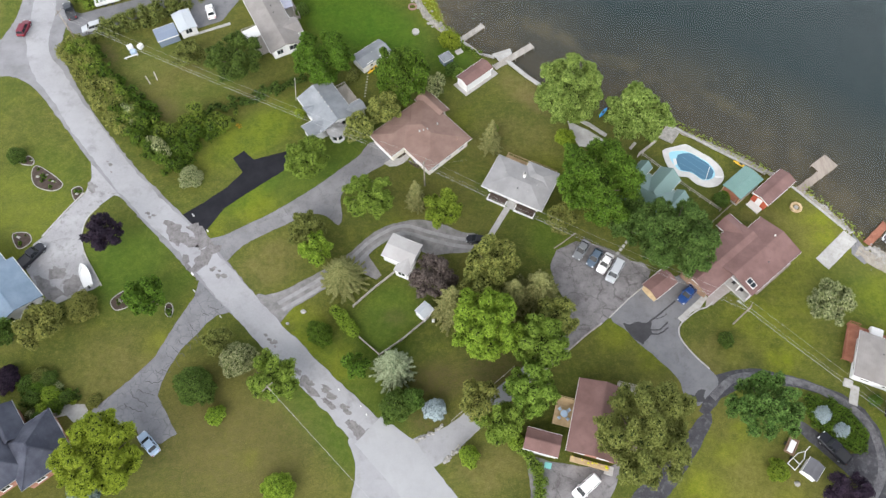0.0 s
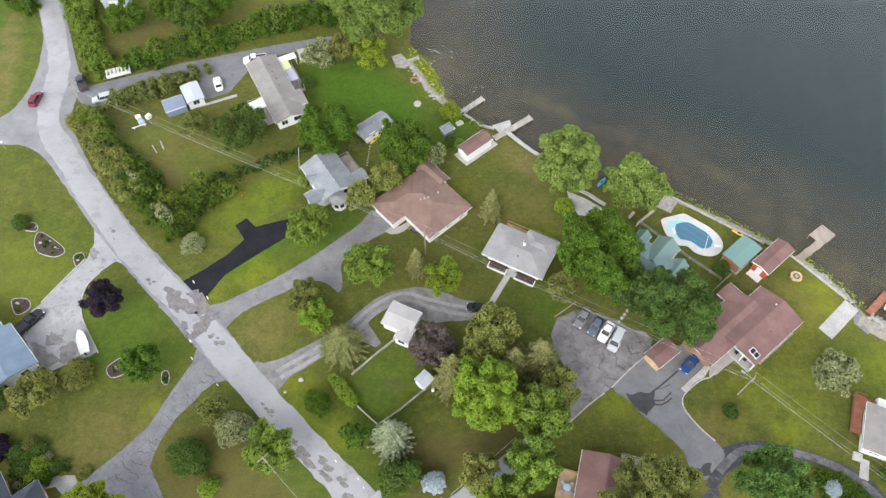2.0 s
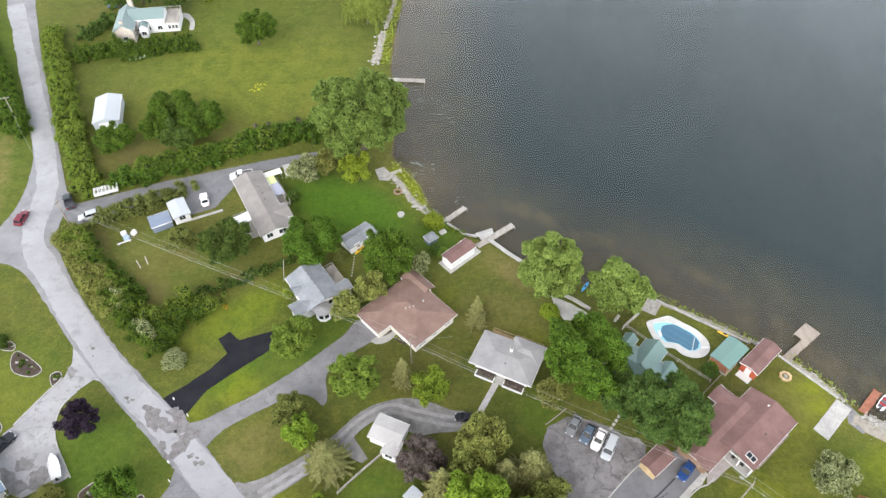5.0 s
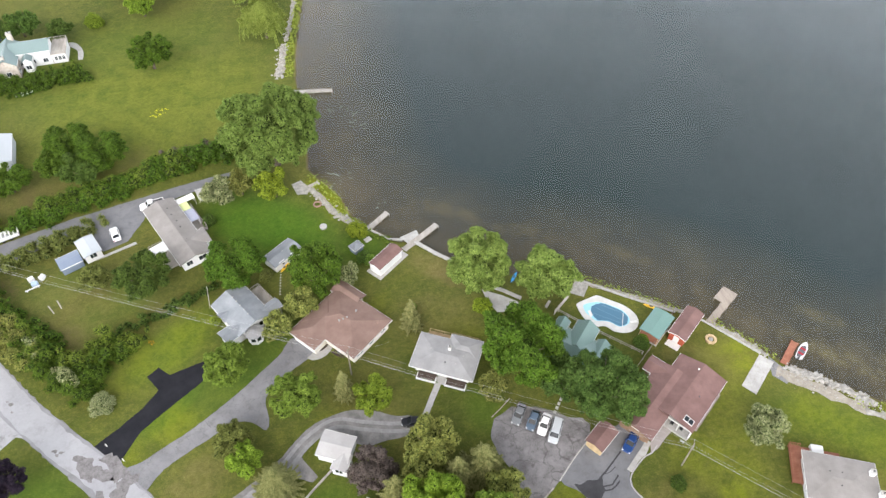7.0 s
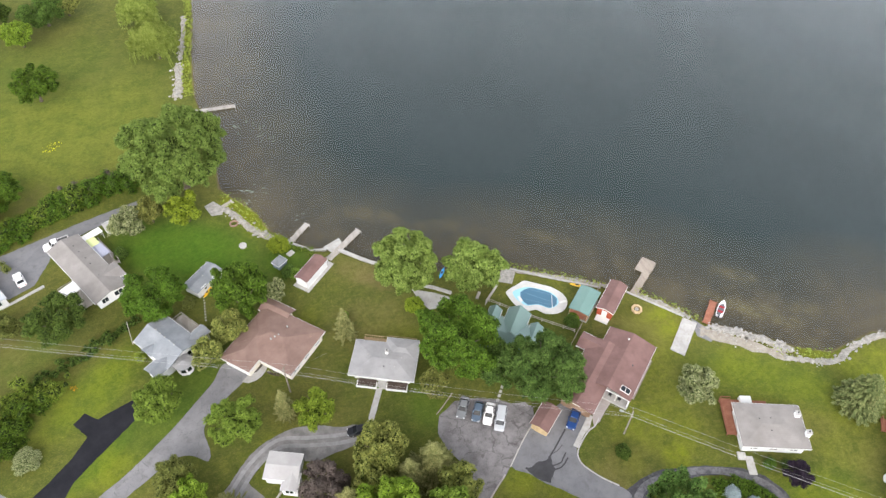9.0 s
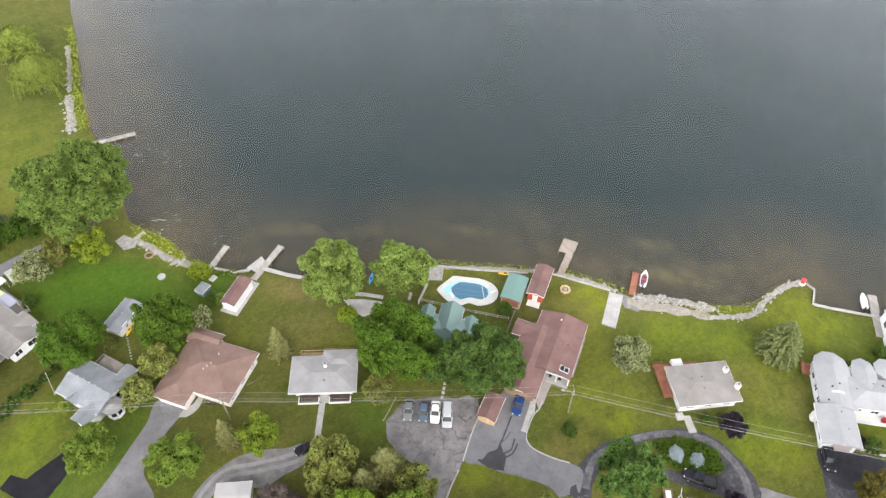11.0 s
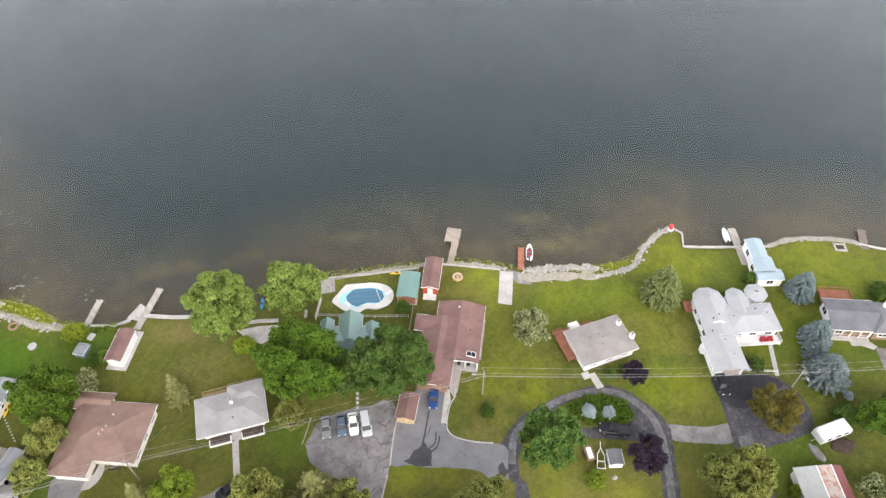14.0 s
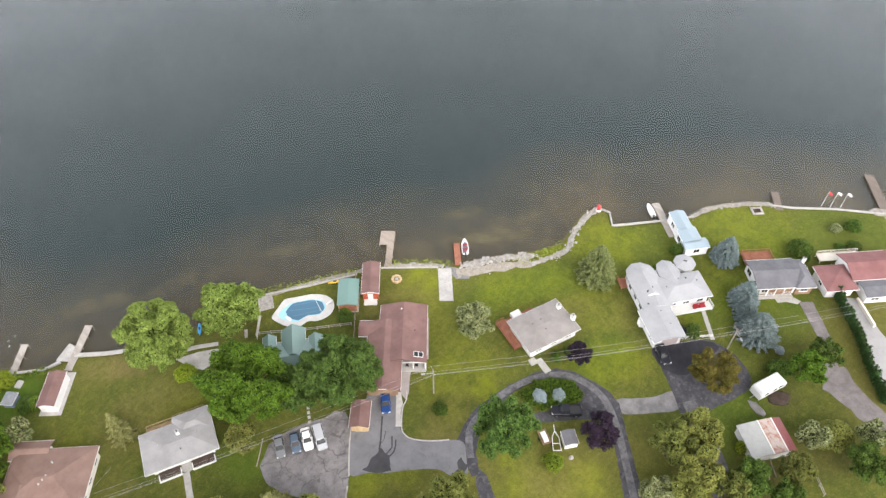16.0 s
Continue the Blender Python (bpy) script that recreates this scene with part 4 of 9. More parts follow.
def tree(kind, x, y, r, h, beside="on the lawn", bush=False):
    """A tree or shrub of a crown radius r and height h; alike sizes share their meshes."""
    size = 0 if r < 2 else 1 if r < 3.2 else 2 if r < 4.6 else 3 if r < 6.5 else 4 if r < 10 else 5
    base_r = (1.5, 2.6, 3.9, 5.4, 8.2, 12.6)[size]
    key = (kind, size, bush)
    slim = kind in ("spruce", "blue", "conifer", "fir")
    if key not in PLANT:
        rng = np.random.default_rng(len(PLANT) * 7 + 3)
        base_h = base_r * (2.6 if slim else 1.45 if bush else 1.75)
        if slim:
            crown = spruce_mesh("crown", rng, base_r, base_h, LEAF[kind], kind in ("blue", "fir"))
            stem = Shape().tube([(0, 0, -0.2), (0, 0, base_h * 0.5), (0, 0, base_h * 0.96)], [0.03 * base_h, 0.016 * base_h, 0.02], 7)
        else:
            low = 0.02 if bush else base_h * 0.05
            count = (30, 56, 90, 130, 200, 330)[size]
            dens = (70, 53, 40, 33, 28, 21)[size] * (1.25 if bush and size < 2 else 1.0)
            leaf = (0.13, 0.16, 0.19, 0.21, 0.23, 0.27)[size]
            hang = 0.45 if kind == "weeping" else 0.5 if kind == "willow" else 0.0
            thin = {"dead": 0.55, "silver": 0.9, "frost": 1.5}.get(kind, 1.0)
            lobes = dome_lobes(rng, base_r, base_h, (50, 80, 110, 130, 150, 150)[size]) if bush and size < 3 else crown_lobes(rng, base_r, base_h, low, count, "wide" if kind in ("purple", "rust") else "round")
            crown = foliage_mesh("crown", lobes, rng, LEAF[kind], dens * thin * (0.35 if kind == "weeping" else 1.0), leaf, 0.75, 0.7, hang, 0.72, hanging_strands(rng, base_r * 1.04, base_h, 1100) if kind == "weeping" else None)
            stem = trunk_shape(rng, base_r, base_h, max(low, 0.3))
        PLANT[key] = (crown, stem.mesh("trunk", BARK, True), base_h)
    crown, stem, base_h = PLANT[key]
    rng = random.Random(int(x * 37 + y * 91))
    name = "shrub" if bush else "spruce_tree" if slim else "tree"
    label = (WORDS[kind].replace("tree", "shrub") if bush else WORDS[kind]) + " " + beside
    ob = thing(name, x, y, rng.uniform(0, 360), 0, label, "shrub" if bush else "tree", "garden shrubs" if bush else "garden trees")
    ob.scale = (r / base_r * rng.uniform(0.95, 1.05), r / base_r * rng.uniform(0.95, 1.05), h / base_h)
    for n_, m_ in (("trunk", stem), ("crown", crown)):
        child = new(n_, m_)
        child.parent = ob
    return ob


def hedgerow(name, label, points, wide, h, kind, seed, per_m2=12.0, leaf=0.25, gap=0.9, category="hedge", stuff=True, even=False):
    """A band of shrubs grown into one another along a line."""
    rng = np.random.default_rng(seed)
    line = curve_through(points, gap, False)
    lobes = []
    for x, y in line:
        swell = 0.78 + 0.5 * noise.noise((x * 0.16, y * 0.16, seed)) + 0.25 * noise.noise((x * 0.45, y * 0.45, seed + 3.0))
        for _ in range(max(2, int(wide / 1.5), int(1.8 * wide / h)) if even else max(4, int(1.3 * wide))):
            if even:
                r, z = rng.uniform(0.40, 0.50) * h, rng.uniform(0.48, 0.56) * h
            else:
                r = rng.uniform(0.10, 0.27) * h
                z = rng.uniform(0.12, 1.0) * h * min(1.15, swell) - r
            across = max(0.1, (wide - r) * (1.0 if even else 0.75 + 0.5 * swell - 0.28 * z / h))
            turn = rng.uniform(0, 6.3)
            far = 0.5 * across * (rng.uniform(-1, 1) if even else math.sqrt(rng.uniform(0, 1)))
            lobes.append((x + (rng.uniform(-0.5, 0.5) * across if even else math.cos(turn) * far), y + (rng.uniform(-0.5, 0.5) * across if even else math.sin(turn) * far), max(0.3 * r, z), r))
    # lumps inside the hedge get the same dark colour painted for shade
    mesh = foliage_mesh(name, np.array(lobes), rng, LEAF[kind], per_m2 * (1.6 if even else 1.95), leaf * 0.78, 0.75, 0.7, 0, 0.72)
    return tagged(new(name, mesh), label, category, "", "stuff" if stuff else "")


# ---- vehicles ----
def car(x, y, turn, colour, kind, label, name="car"):
    """A parked vehicle; it points along +x before it is turned."""
    long_, wide, hood, roof, cab0, cab1 = {
        "sedan": (4.4, 1.76, 0.9, 1.42, -1.65, 0.9), "suv": (4.55, 1.82, 1.02, 1.66, -2.05, 0.95), "pickup": (5.5, 1.98, 1.12, 1.82, -0.55, 1.35),
        "van": (4.9, 1.9, 1.1, 1.85, -2.3, 1.55), "hatch": (4.0, 1.72, 0.93, 1.47, -1.8, 0.9)}[kind]
    ob = thing(name, x, y, turn, 0, label, "pickup truck" if kind == "pickup" else "van" if kind == "van" else "car", "parked cars")
    L, W = long_ / 2, wide / 2

    def ring(px, w, z0, z1, c=0.14):
        return [(px, -w + c * 0.4, z0), (px, w - c * 0.4, z0), (px, w, z0 + c), (px, w, z1 - c), (px, w - c, z1), (px, -w + c, z1), (px, -w, z1 - c), (px, -w, z0 + c)]
    body = Shape().loft([ring(-L, W * 0.8, 0.42, hood - 0.12), ring(-L + 0.12, W * 0.95, 0.3, hood - 0.02), ring(-L + 0.7, W, 0.24, hood), ring(0, W, 0.22, hood), ring(L - 1.2, W, 0.24, hood - 0.02), ring(L - 0.45, W * 0.96, 0.26, hood - 0.14), ring(L - 0.1, W * 0.86, 0.32, hood - 0.26), ring(L, W * 0.74, 0.4, hood - 0.36)])
    b = part("body", body, colour, ob, smooth=False)
    r0, r1 = (0.55, 0.75) if kind in ("sedan", "hatch") else (0.22, 0.62)
    z0 = hood - 0.03

    def deck_ring(z, f0, f1, w):
        c = 0.16
        return [(f0 + c, -w, z), (f1 - c, -w, z), (f1, -w + c, z), (f1, w - c, z), (f1 - c, w, z), (f0 + c, w, z), (f0, w - c, z), (f0, -w + c, z)]
    part("cabin_glass", Shape().loft([deck_ring(z0, cab0, cab1, W - 0.08), deck_ring(roof - 0.06, cab0 + r0, cab1 - r1, W - 0.26)]), CAR_GLASS, b)
    part("roof_panel", Shape().loft([deck_ring(roof - 0.10, cab0 + r0 - 0.06, cab1 - r1 + 0.08, W - 0.22), deck_ring(roof - 0.03, cab0 + r0 - 0.02, cab1 - r1 + 0.02, W - 0.24), deck_ring(roof, cab0 + r0 + 0.12, cab1 - r1 - 0.12, W - 0.34)]), colour, b)
    for s in (-1, 1):
        for f in ((cab0 + 0.06, cab0 + r0 + 0.02), (cab1 - 0.06, cab1 - r1 - 0.02), ((cab0 + cab1) / 2 - 0.1, (cab0 + r0 + cab1 - r1) / 2)):
            part("pillar", Shape().bar((f[0], s * (W - 0.09), z0), (f[1], s * (W - 0.25), roof - 0.05), 0.1, 0.06), colour, b)
        part("mirror", Shape().box(cab1 - 0.75, cab1 - 0.55, min(s * (W - 0.02), s * (W + 0.16)), max(s * (W - 0.02), s * (W + 0.16)), hood - 0.02, hood + 0.12, 0.02), colour, b)
        part("headlight", Shape().box(L - 0.32, L - 0.06, min(s * W * 0.5, s * W * 0.84), max(s * W * 0.5, s * W * 0.84), hood - 0.42, hood - 0.235), LAMP_CLEAR, b)
        part("tail_light", Shape().box(-L - 0.01, -L + 0.12, min(s * W * 0.55, s * W * 0.86), max(s * W * 0.55, s * W * 0.86), hood - 0.4, hood - 0.16), LAMP_RED, b)
        for wx in (-L + 0.95, L - 0.95):
            tyre = part("wheel", Shape().tube([(wx, s * (W - 0.2), 0.33), (wx, s * (W + 0.015), 0.33)], [0.33, 0.33], 16), RUBBER, ob)
            part("rim", Shape().tube([(wx, s * (W + 0.012), 0.33), (wx, s * (W + 0.03), 0.33)], [0.21, 0.2], 12), STEEL, tyre)
    part("bumper", Shape().box(-L - 0.06, -L + 0.1, -W * 0.82, W * 0.82, 0.34, 0.52, 0.03), BLACK if kind != "sedan" else colour, b)
    if kind == "pickup":
        part("cargo_bed", Shape().box(-L + 0.16, cab0 - 0.06, -W + 0.14, W - 0.14, hood - 0.02, hood + 0.03), BLACK, b)
        for s in (-1, 1):
            part("bed_side", Shape().box(-L + 0.06, cab0, min(s * (W - 0.14), s * (W - 0.01)), max(s * (W - 0.14), s * (W - 0.01)), hood - 0.1, hood + 0.1), colour, b)
        part("tailgate", Shape().box(-L + 0.03, -L + 0.12, -W + 0.12, W - 0.12, hood - 0.1, hood + 0.1), colour, b)
    return ob


def boat(x, y, turn, long_, wide, label, z=-0.62, hull=None, inside=None, canopy=None, seats=2):
    ob = thing("boat", x, y, turn, z, label, "boat", "boats by the lake")
    L, W = long_ / 2, wide / 2

    def hull_ring(f, w, low, high, inner=0.0):
        return [(f, 0, low), (f, w * 0.7, low + 0.12), (f, w, high), (f, w - 0.08, high), (f, 0, high - 0.05 - inner), (f, -w + 0.08, high), (f, -w, high), (f, -w * 0.7, low + 0.12)]
    part("hull", Shape().loft([hull_ring(-L, W * 0.86, 0.1, 0.72), hull_ring(-L * 0.3, W, 0.05, 0.72, 0.42), hull_ring(L * 0.35, W * 0.92, 0.06, 0.78, 0.42), hull_ring(L * 0.75, W * 0.55, 0.14, 0.86, 0.05), hull_ring(L, 0.12, 0.45, 0.92)]), hull or VINYL, ob)
    part("floor_liner", Shape().prism([(-L * 0.9, -W * 0.75), (L * 0.3, -W * 0.8), (L * 0.62, -W * 0.4), (L * 0.62, W * 0.4), (L * 0.3, W * 0.8), (-L * 0.9, W * 0.75)], 0.60, 0.66), inside or VINYL, ob)
    for i in range(seats):
        f = -L * 0.55 + i * L * 0.6
        part("seat", Shape().box(f, f + 0.4, -W * 0.68, W * 0.68, 0.66, 0.86, 0.05), canopy or VINYL, ob)
    part("outboard", Shape().box(-L - 0.35, -L - 0.02, -0.16, 0.16, 0.3, 1.05, 0.08), BLACK, ob)
    return ob

# ---- ground: one sheet of lawn and lake bed to the horizon ----
SHORE = [(60, 900), (22, 420), (6, 300), (-2, 240), (-4.5, 215), (-7.2, 195), (-9, 172), (-7.2, 150), (-8, 132), (-5.4, 127.5), (-1, 120.5), (0.4, 115), (3.4, 110.3), (9.9, 104.4),
         (14.2, 102.6), (20, 97.1), (26, 92.4), (31, 90.2), (38.5, 89.2), (45.5, 86.3), (54.4, 80.4), (60, 77.2), (65, 74), (70.5, 69.9), (74.5, 65), (77.5, 60.4), (80, 57.5),
         (84, 55.3), (88.5, 51.2), (93, 47), (98, 44), (103, 44.6), (109, 45.2), (113.2, 43.4), (113.4, 40.2), (109.6, 37.6), (118, 29.9), (123.5, 25), (129, 23.6), (136.8, 16),
         (139.2, 12), (141, 7.6), (147, -0.6), (152.5, -10), (166, -30), (215, -85), (900, -800)]


def shore_distance(px, py):
    """Metres inland from the waterline; below nought on the lake."""
    far, side = np.full(px.shape, 1e9), np.zeros(px.shape)
    for (ax, ay), (bx, by) in zip(SHORE[:-1], SHORE[1:]):
        dx, dy = bx - ax, by - ay
        t = np.clip(((px - ax) * dx + (py - ay) * dy) / (dx * dx + dy * dy), 0, 1)
        d = np.hypot(px - ax - t * dx, py - ay - t * dy)
        cross = dx * (py - ay) - dy * (px - ax)
        side = np.where(d < far - 1e-6, np.where(cross > 0, -1.0, 1.0), np.where(np.abs(d - far) <= 1e-6, side, side))
        far = np.minimum(far, d)
    return far, side


def lake_side(px, py):
    """True on the lake, by crossings of the closed lake outline."""
    ring = SHORE + [(3000, -800), (3000, 3000), (60, 3000)]
    inside = np.zeros(px.shape, bool)
    for (ax, ay), (bx, by) in zip(ring, ring[1:] + ring[:1]):
        if ay != by:
            hit = ((ay > py) != (by > py)) & (px < (bx - ax) * (py - ay) / (by - ay) + ax)
            inside ^= hit
    return inside


def axis(lo, hi, step, far):
    mid = np.arange(lo, hi + step / 2, step)
    grow = np.cumsum(4.0 * 1.55 ** np.arange(13))
    grow = grow[grow < far]
    return np.concatenate([lo - grow[::-1], mid, hi + grow])


gx, gy = axis(-140, 170, 1.0, 2600), axis(-45, 250, 1.0, 2600)
X, Y = np.meshgrid(gx, gy)
D, _ = shore_distance(X, Y)
D = np.where(lake_side(X, Y), -D, D)
Z = np.where(D > 1.0, 0.0, np.where(D > -0.8, -0.75 * (1.0 - D) / 1.8, -0.75 - 0.11 * (-D - 0.8)))
Z = np.maximum(Z, -4.5)
lush, dry, bare, acid = np.zeros(X.shape), np.zeros(X.shape), np.zeros(X.shape), np.zeros(X.shape)


def mark(sheet, x, y, rx, ry, much, turn=0):
    """Grow one kind of turf round a spot, fading outwards."""
    c, s = math.cos(radians(turn)), math.sin(radians(turn))
    a, b = ((X - x) * c + (Y - y) * s) / rx, ((Y - y) * c - (X - x) * s) / ry
    np.maximum(sheet, much / (1 + (a * a + b * b) ** 3), out=sheet)


mark(lush, -18, 114, 17, 9, 1.0, -32)
mark(lush, 2, 104, 6, 5, 0.7)
mark(lush, -9.5, 46, 5.5, 5.5, 0.55)
mark(bare, -8.6, 44.4, 2.2, 1.6, 0.45)
mark(lush, -59, 55, 9, 8, 0.6)
mark(lush, -36, 71, 8, 3, 0.65, 40)
mark(lush, -38, 84, 9, 5, 0.5, 40)
mark(lush, -80, 68, 10, 14, 0.3)
mark(lush, 84, 43, 14, 5, 0.35, -38)
mark(lush, 106, 30, 12, 8, 0.25, -40)
mark(lush, 108, 2, 10, 8, 0.4, -45)
mark(lush, 125, 12, 9, 13, 0.3, 35)
mark(lush, 140, -6, 10, 14, 0.3, 35)
mark(lush, 77, 22, 8, 4, 0.3)
mark(lush, 27, 50, 5, 8, 0.5, 30)
mark(lush, 20, 60, 4, 5, 0.5)
mark(lush, -128, 135, 24, 70, 1.0, 12)
mark(lush, -24, 76, 14, 5, 0.5, 40)
mark(lush, -12, 40, 8, 5, 0.5, -45)
mark(lush, 100, 12, 5, 5, 0.4)
mark(dry, 90, 22, 5, 9, 0.35, 50)
mark(dry, 82, 34, 8, 3, 0.35, -38)
mark(lush, -50, 50, 6, 3, 0.5, 45)
mark(lush, -22, 40, 5, 3, 0.5, -45)
mark(lush, -12, 30, 8, 3, 0.4, -45)
mark(lush, -22, 27, 12, 2.5, 0.6, -45)
mark(dry, -58, 97, 12, 9, 0.35, -40)
mark(lush, -50, 96, 9, 5, 0.4, 40)
mark(lush, -61, 104, 6, 4, 0.35, 40)
mark(bare, -72, 106, 1.6, 3.4, 0.7, 40)
mark(bare, -57.2, 90.6, 2.4, 3.4, 0.6, 40)
mark(dry, -32, 55, 6, 4, 0.7, 40)
mark(dry, -34, 24, 15, 9, 0.2)
mark(bare, -36, 22, 16, 9, 0.42)
mark(dry, -55, 36, 8, 6, 0.5)
mark(dry, 7, 18, 6, 4, 0.65)
mark(dry, 18, 94, 7, 3, 0.85, -40)
mark(dry, 14, 82, 10, 6, 0.45)
mark(acid, 2, 84, 3, 6, 0.35, -40)
mark(acid, 20, 76, 5, 3, 0.3, -30)
mark(bare, 20.5, 91, 4, 2.4, 0.45, -40)
mark(dry, -45, 172, 38, 26, 0.2)
mark(lush, -48, 178, 40, 34, 0.35)
mark(dry, -70, 133, 12, 6, 0.6)
mark(dry, 48, 36, 7, 5, 0.45)
mark(dry, 62, 62, 8, 4, 0.45, -40)
mark(dry, 51, 16, 9, 6, 0.5)
mark(lush, 78, -3, 11, 7, 0.4)
mark(dry, -103, 126, 3, 22, 0.8, 12)
mark(dry, 100, -22, 9, 5, 0.2)
for x, y, r, much in ((57.1, 35.9, 2.6, 0.9), (45.7, 20.4, 2.4, 0.7), (48.3, 24.0, 1.6, 0.6), (41.6, 14.6, 4, 0.8), (54, 12.2, 3.4, 0.8), (47, 10, 6, 0.6), (49.5, 30, 2.0, 0.5), (71.6, 60.4, 5, 0.7), (50, 37, 2.0, 0.5), (-44, 46.6, 1.6, 0.7), (-50, 40, 2.2, 0.5), (-31.6, 20.4, 1.4, 0.6), (-26.4, 45.6, 3.2, 0.5), (-24, 41, 5, 0.45), (-18, 36, 4, 0.4)):
    mark(acid, x, y, r, r, much)
for x, y, rx, ry, much, turn in ((90.5, 58.5, 5.5, 2.6, 0.8, -40), (94.5, 68, 4, 1.8, 0.5, -40), (95, 54, 4, 1.6, 0.6, -35), (102, 55, 4, 2, 0.45, -30), (60, 92, 6, 1.8, 0.35, -38), (38, 104, 7, 1.8, 0.4, -30), (24, 113, 7, 2.2, 0.4, -30), (84, 64, 4, 2, 0.5, -40)):
    mark(acid, x, y, rx, ry, much, turn)
for x, y, rx, ry, much, turn in ((84, 38, 15, 8, 0.3, -40), (77, 20, 8, 5, 0.45, -40), (57, 41, 8, 6, 0.4, -40), (104, 37, 9, 6, 0.5, -40), (126, 14, 13, 9, 0.38, -40), (66, 58, 6, 8, 0.4, -40), (47, 16, 9, 8, 0.35, 0), (-38, 84, 12, 5, 0.4, 40), (110, 8, 9, 7, 0.3, -40), (-80, 62, 12, 14, 0.25, 0), (98, 16, 4, 8, 0.35, -40), (-50, 165, 24, 26, 0.36, 0), (-30, 165, 12, 22, 0.3, 0)):
    mark(acid, x, y, rx, ry, much, turn)
for x, y, r, much in ((-5, 126, 3, 0.9), (-3, 121, 3, 0.9), (-1, 116, 2.6, 0.9), (2.4, 111, 2, 0.7), (95, 45.2, 3.2, 0.6), (56, 79.4, 2, 0.5), (49, 83.8, 2, 0.5), (-9, 186, 3, 0.7), (-8, 200, 3, 0.7), (-10.4, 176, 3, 0.7), (104, 34, 5, 0.45), (79, 47, 5, 0.4), (62, 47, 4, 0.3), (86, 27, 5, 0.35), (36, 37, 3, 0.4), (30, 41, 3, 0.4), (-8, 60, 4, 0.3), (-36, 67, 4, 0.5), (-44, 62, 4, 0.4)):
    mark(acid, x, y, r, r, much)
mark(bare, -74.5, 100, 3, 5, 0.7, 40)
mark(bare, -1, 33, 5, 3, 0.75)
mark(bare, -2.5, 26, 3.4, 2, 0.6)
mark(bare, 8, 34, 5, 4, 0.7)
mark(bare, -57.5, 88, 2.5, 6, 0.5, 40)
mark(bare, -72, 131, 2.2, 4, 0.6, 20)
mark(bare, -50, 140, 3, 8, 0.45, -20)
mark(bare, 84, -19, 9, 4, 0.4, -40)
mark(bare, 24, 93, 3, 5, 0.5, 40)
mark(bare, 72, -12, 5, 5, 0.5)
mark(bare, 90, -9, 4, 3, 0.35)
mark(bare, -34, 35, 4, 2.5, 0.4)

nx, ny = len(gx), len(gy)
idx = np.arange(nx * ny).reshape(ny, nx)
quads = np.stack([idx[:-1, :-1], idx[:-1, 1:], idx[1:, 1:], idx[1:, :-1]], axis=-1).reshape(-1, 4)
gm = bpy.data.meshes.new("ground")
gm.vertices.add(nx * ny)
gm.vertices.foreach_set("co", np.stack([X, Y, Z], axis=-1).astype(np.float32).ravel())
gm.loops.add(quads.size)
gm.loops.foreach_set("vertex_index", quads.astype(np.int32).ravel())
gm.polygons.add(len(quads))
gm.polygons.foreach_set("loop_start", np.arange(0, quads.size, 4, dtype=np.int32))
gm.update(calc_edges=True)
turf = gm.attributes.new("turf", "FLOAT_COLOR", "POINT")
turf.data.foreach_set("color", np.stack([lush, dry, bare, acid], axis=-1).astype(np.float32).ravel())
gm.materials.append(LAWN)
tagged(new("ground", gm), "patchy green and dry lawn sloping to a muddy lake bed", "lawn", kind="structure")

lake = Shape().add([(-60, -3000, -0.5), (3200, -3000, -0.5), (3200, 3200, -0.5), (-60, 3200, -0.5)], [(0, 1, 2, 3)])
solo("water", lake, WATER, "dark grey calm lake water, brown in the shallows", "lake", kind="structure").visible_shadow = False

# ---- roads and drives ----
PACKED = surface("packed_gravel", (0.195, 0.192, 0.194), (0.300, 0.296, 0.298), 0.6, 6.0, 0.95, relief=0.5)
ROAD_EDGE = [(-142, 236), (-118, 181), (-99.6, 141), (-95.8, 130), (-94.6, 120), (-95.6, 112), (-100, 106), (-122, 88), (-160, 60), (-160, 50), (-120, 82), (-101, 97.5), (-93.4, 99.8), (-88, 98.2), (-83.2, 94), (-76, 85.5),
             (-68.6, 76.6), (-53.4, 60.9), (-43.4, 51), (-34.8, 42.7), (-23.4, 31.6), (-16, 24.6), (-10, 18), (4, 3), (30, -24), (60, -56), (66, -52), (34, -18), (10, 6), (1.9, 13.8),
             (-2.2, 18.6), (-5.6, 22.4), (-10.6, 26.4), (-19, 33.8), (-26, 40.4), (-32.3, 47.2), (-40.6, 56.6), (-48, 64.2), (-60.1, 76), (-72.4, 90.8), (-79, 100.6), (-82.6, 107), (-83, 113),
             (-83.6, 119), (-88.4, 130), (-110, 179), (-134, 236)]
solo("road_shoulder", slab(ROAD_EDGE, 0.03, 0.1, 0.2, seed=7), GRAVEL, "grey gravel road shoulder with grass creeping in", "road shoulder", kind="structure")
solo("road", slab(ROAD_EDGE, 0.045, 0.1, 0.05, seed=2), ROAD, "pale worn asphalt road with cracked edges", "road", kind="structure")
ROAD_MID = [(-128, 208), (-106, 161), (-93, 132), (-88.9, 119), (-88.4, 110), (-85.6, 103), (-80.6, 96.6), (-73.6, 87.6), (-65.6, 78), (-57, 68.6), (-48, 60), (-42, 53.8), (-33.6, 45), (-24.8, 36.2), (-17.6, 29.4), (-13, 24.6)]
banks = [[], []]
spine = curve_through(ROAD_MID, 1.0, False)
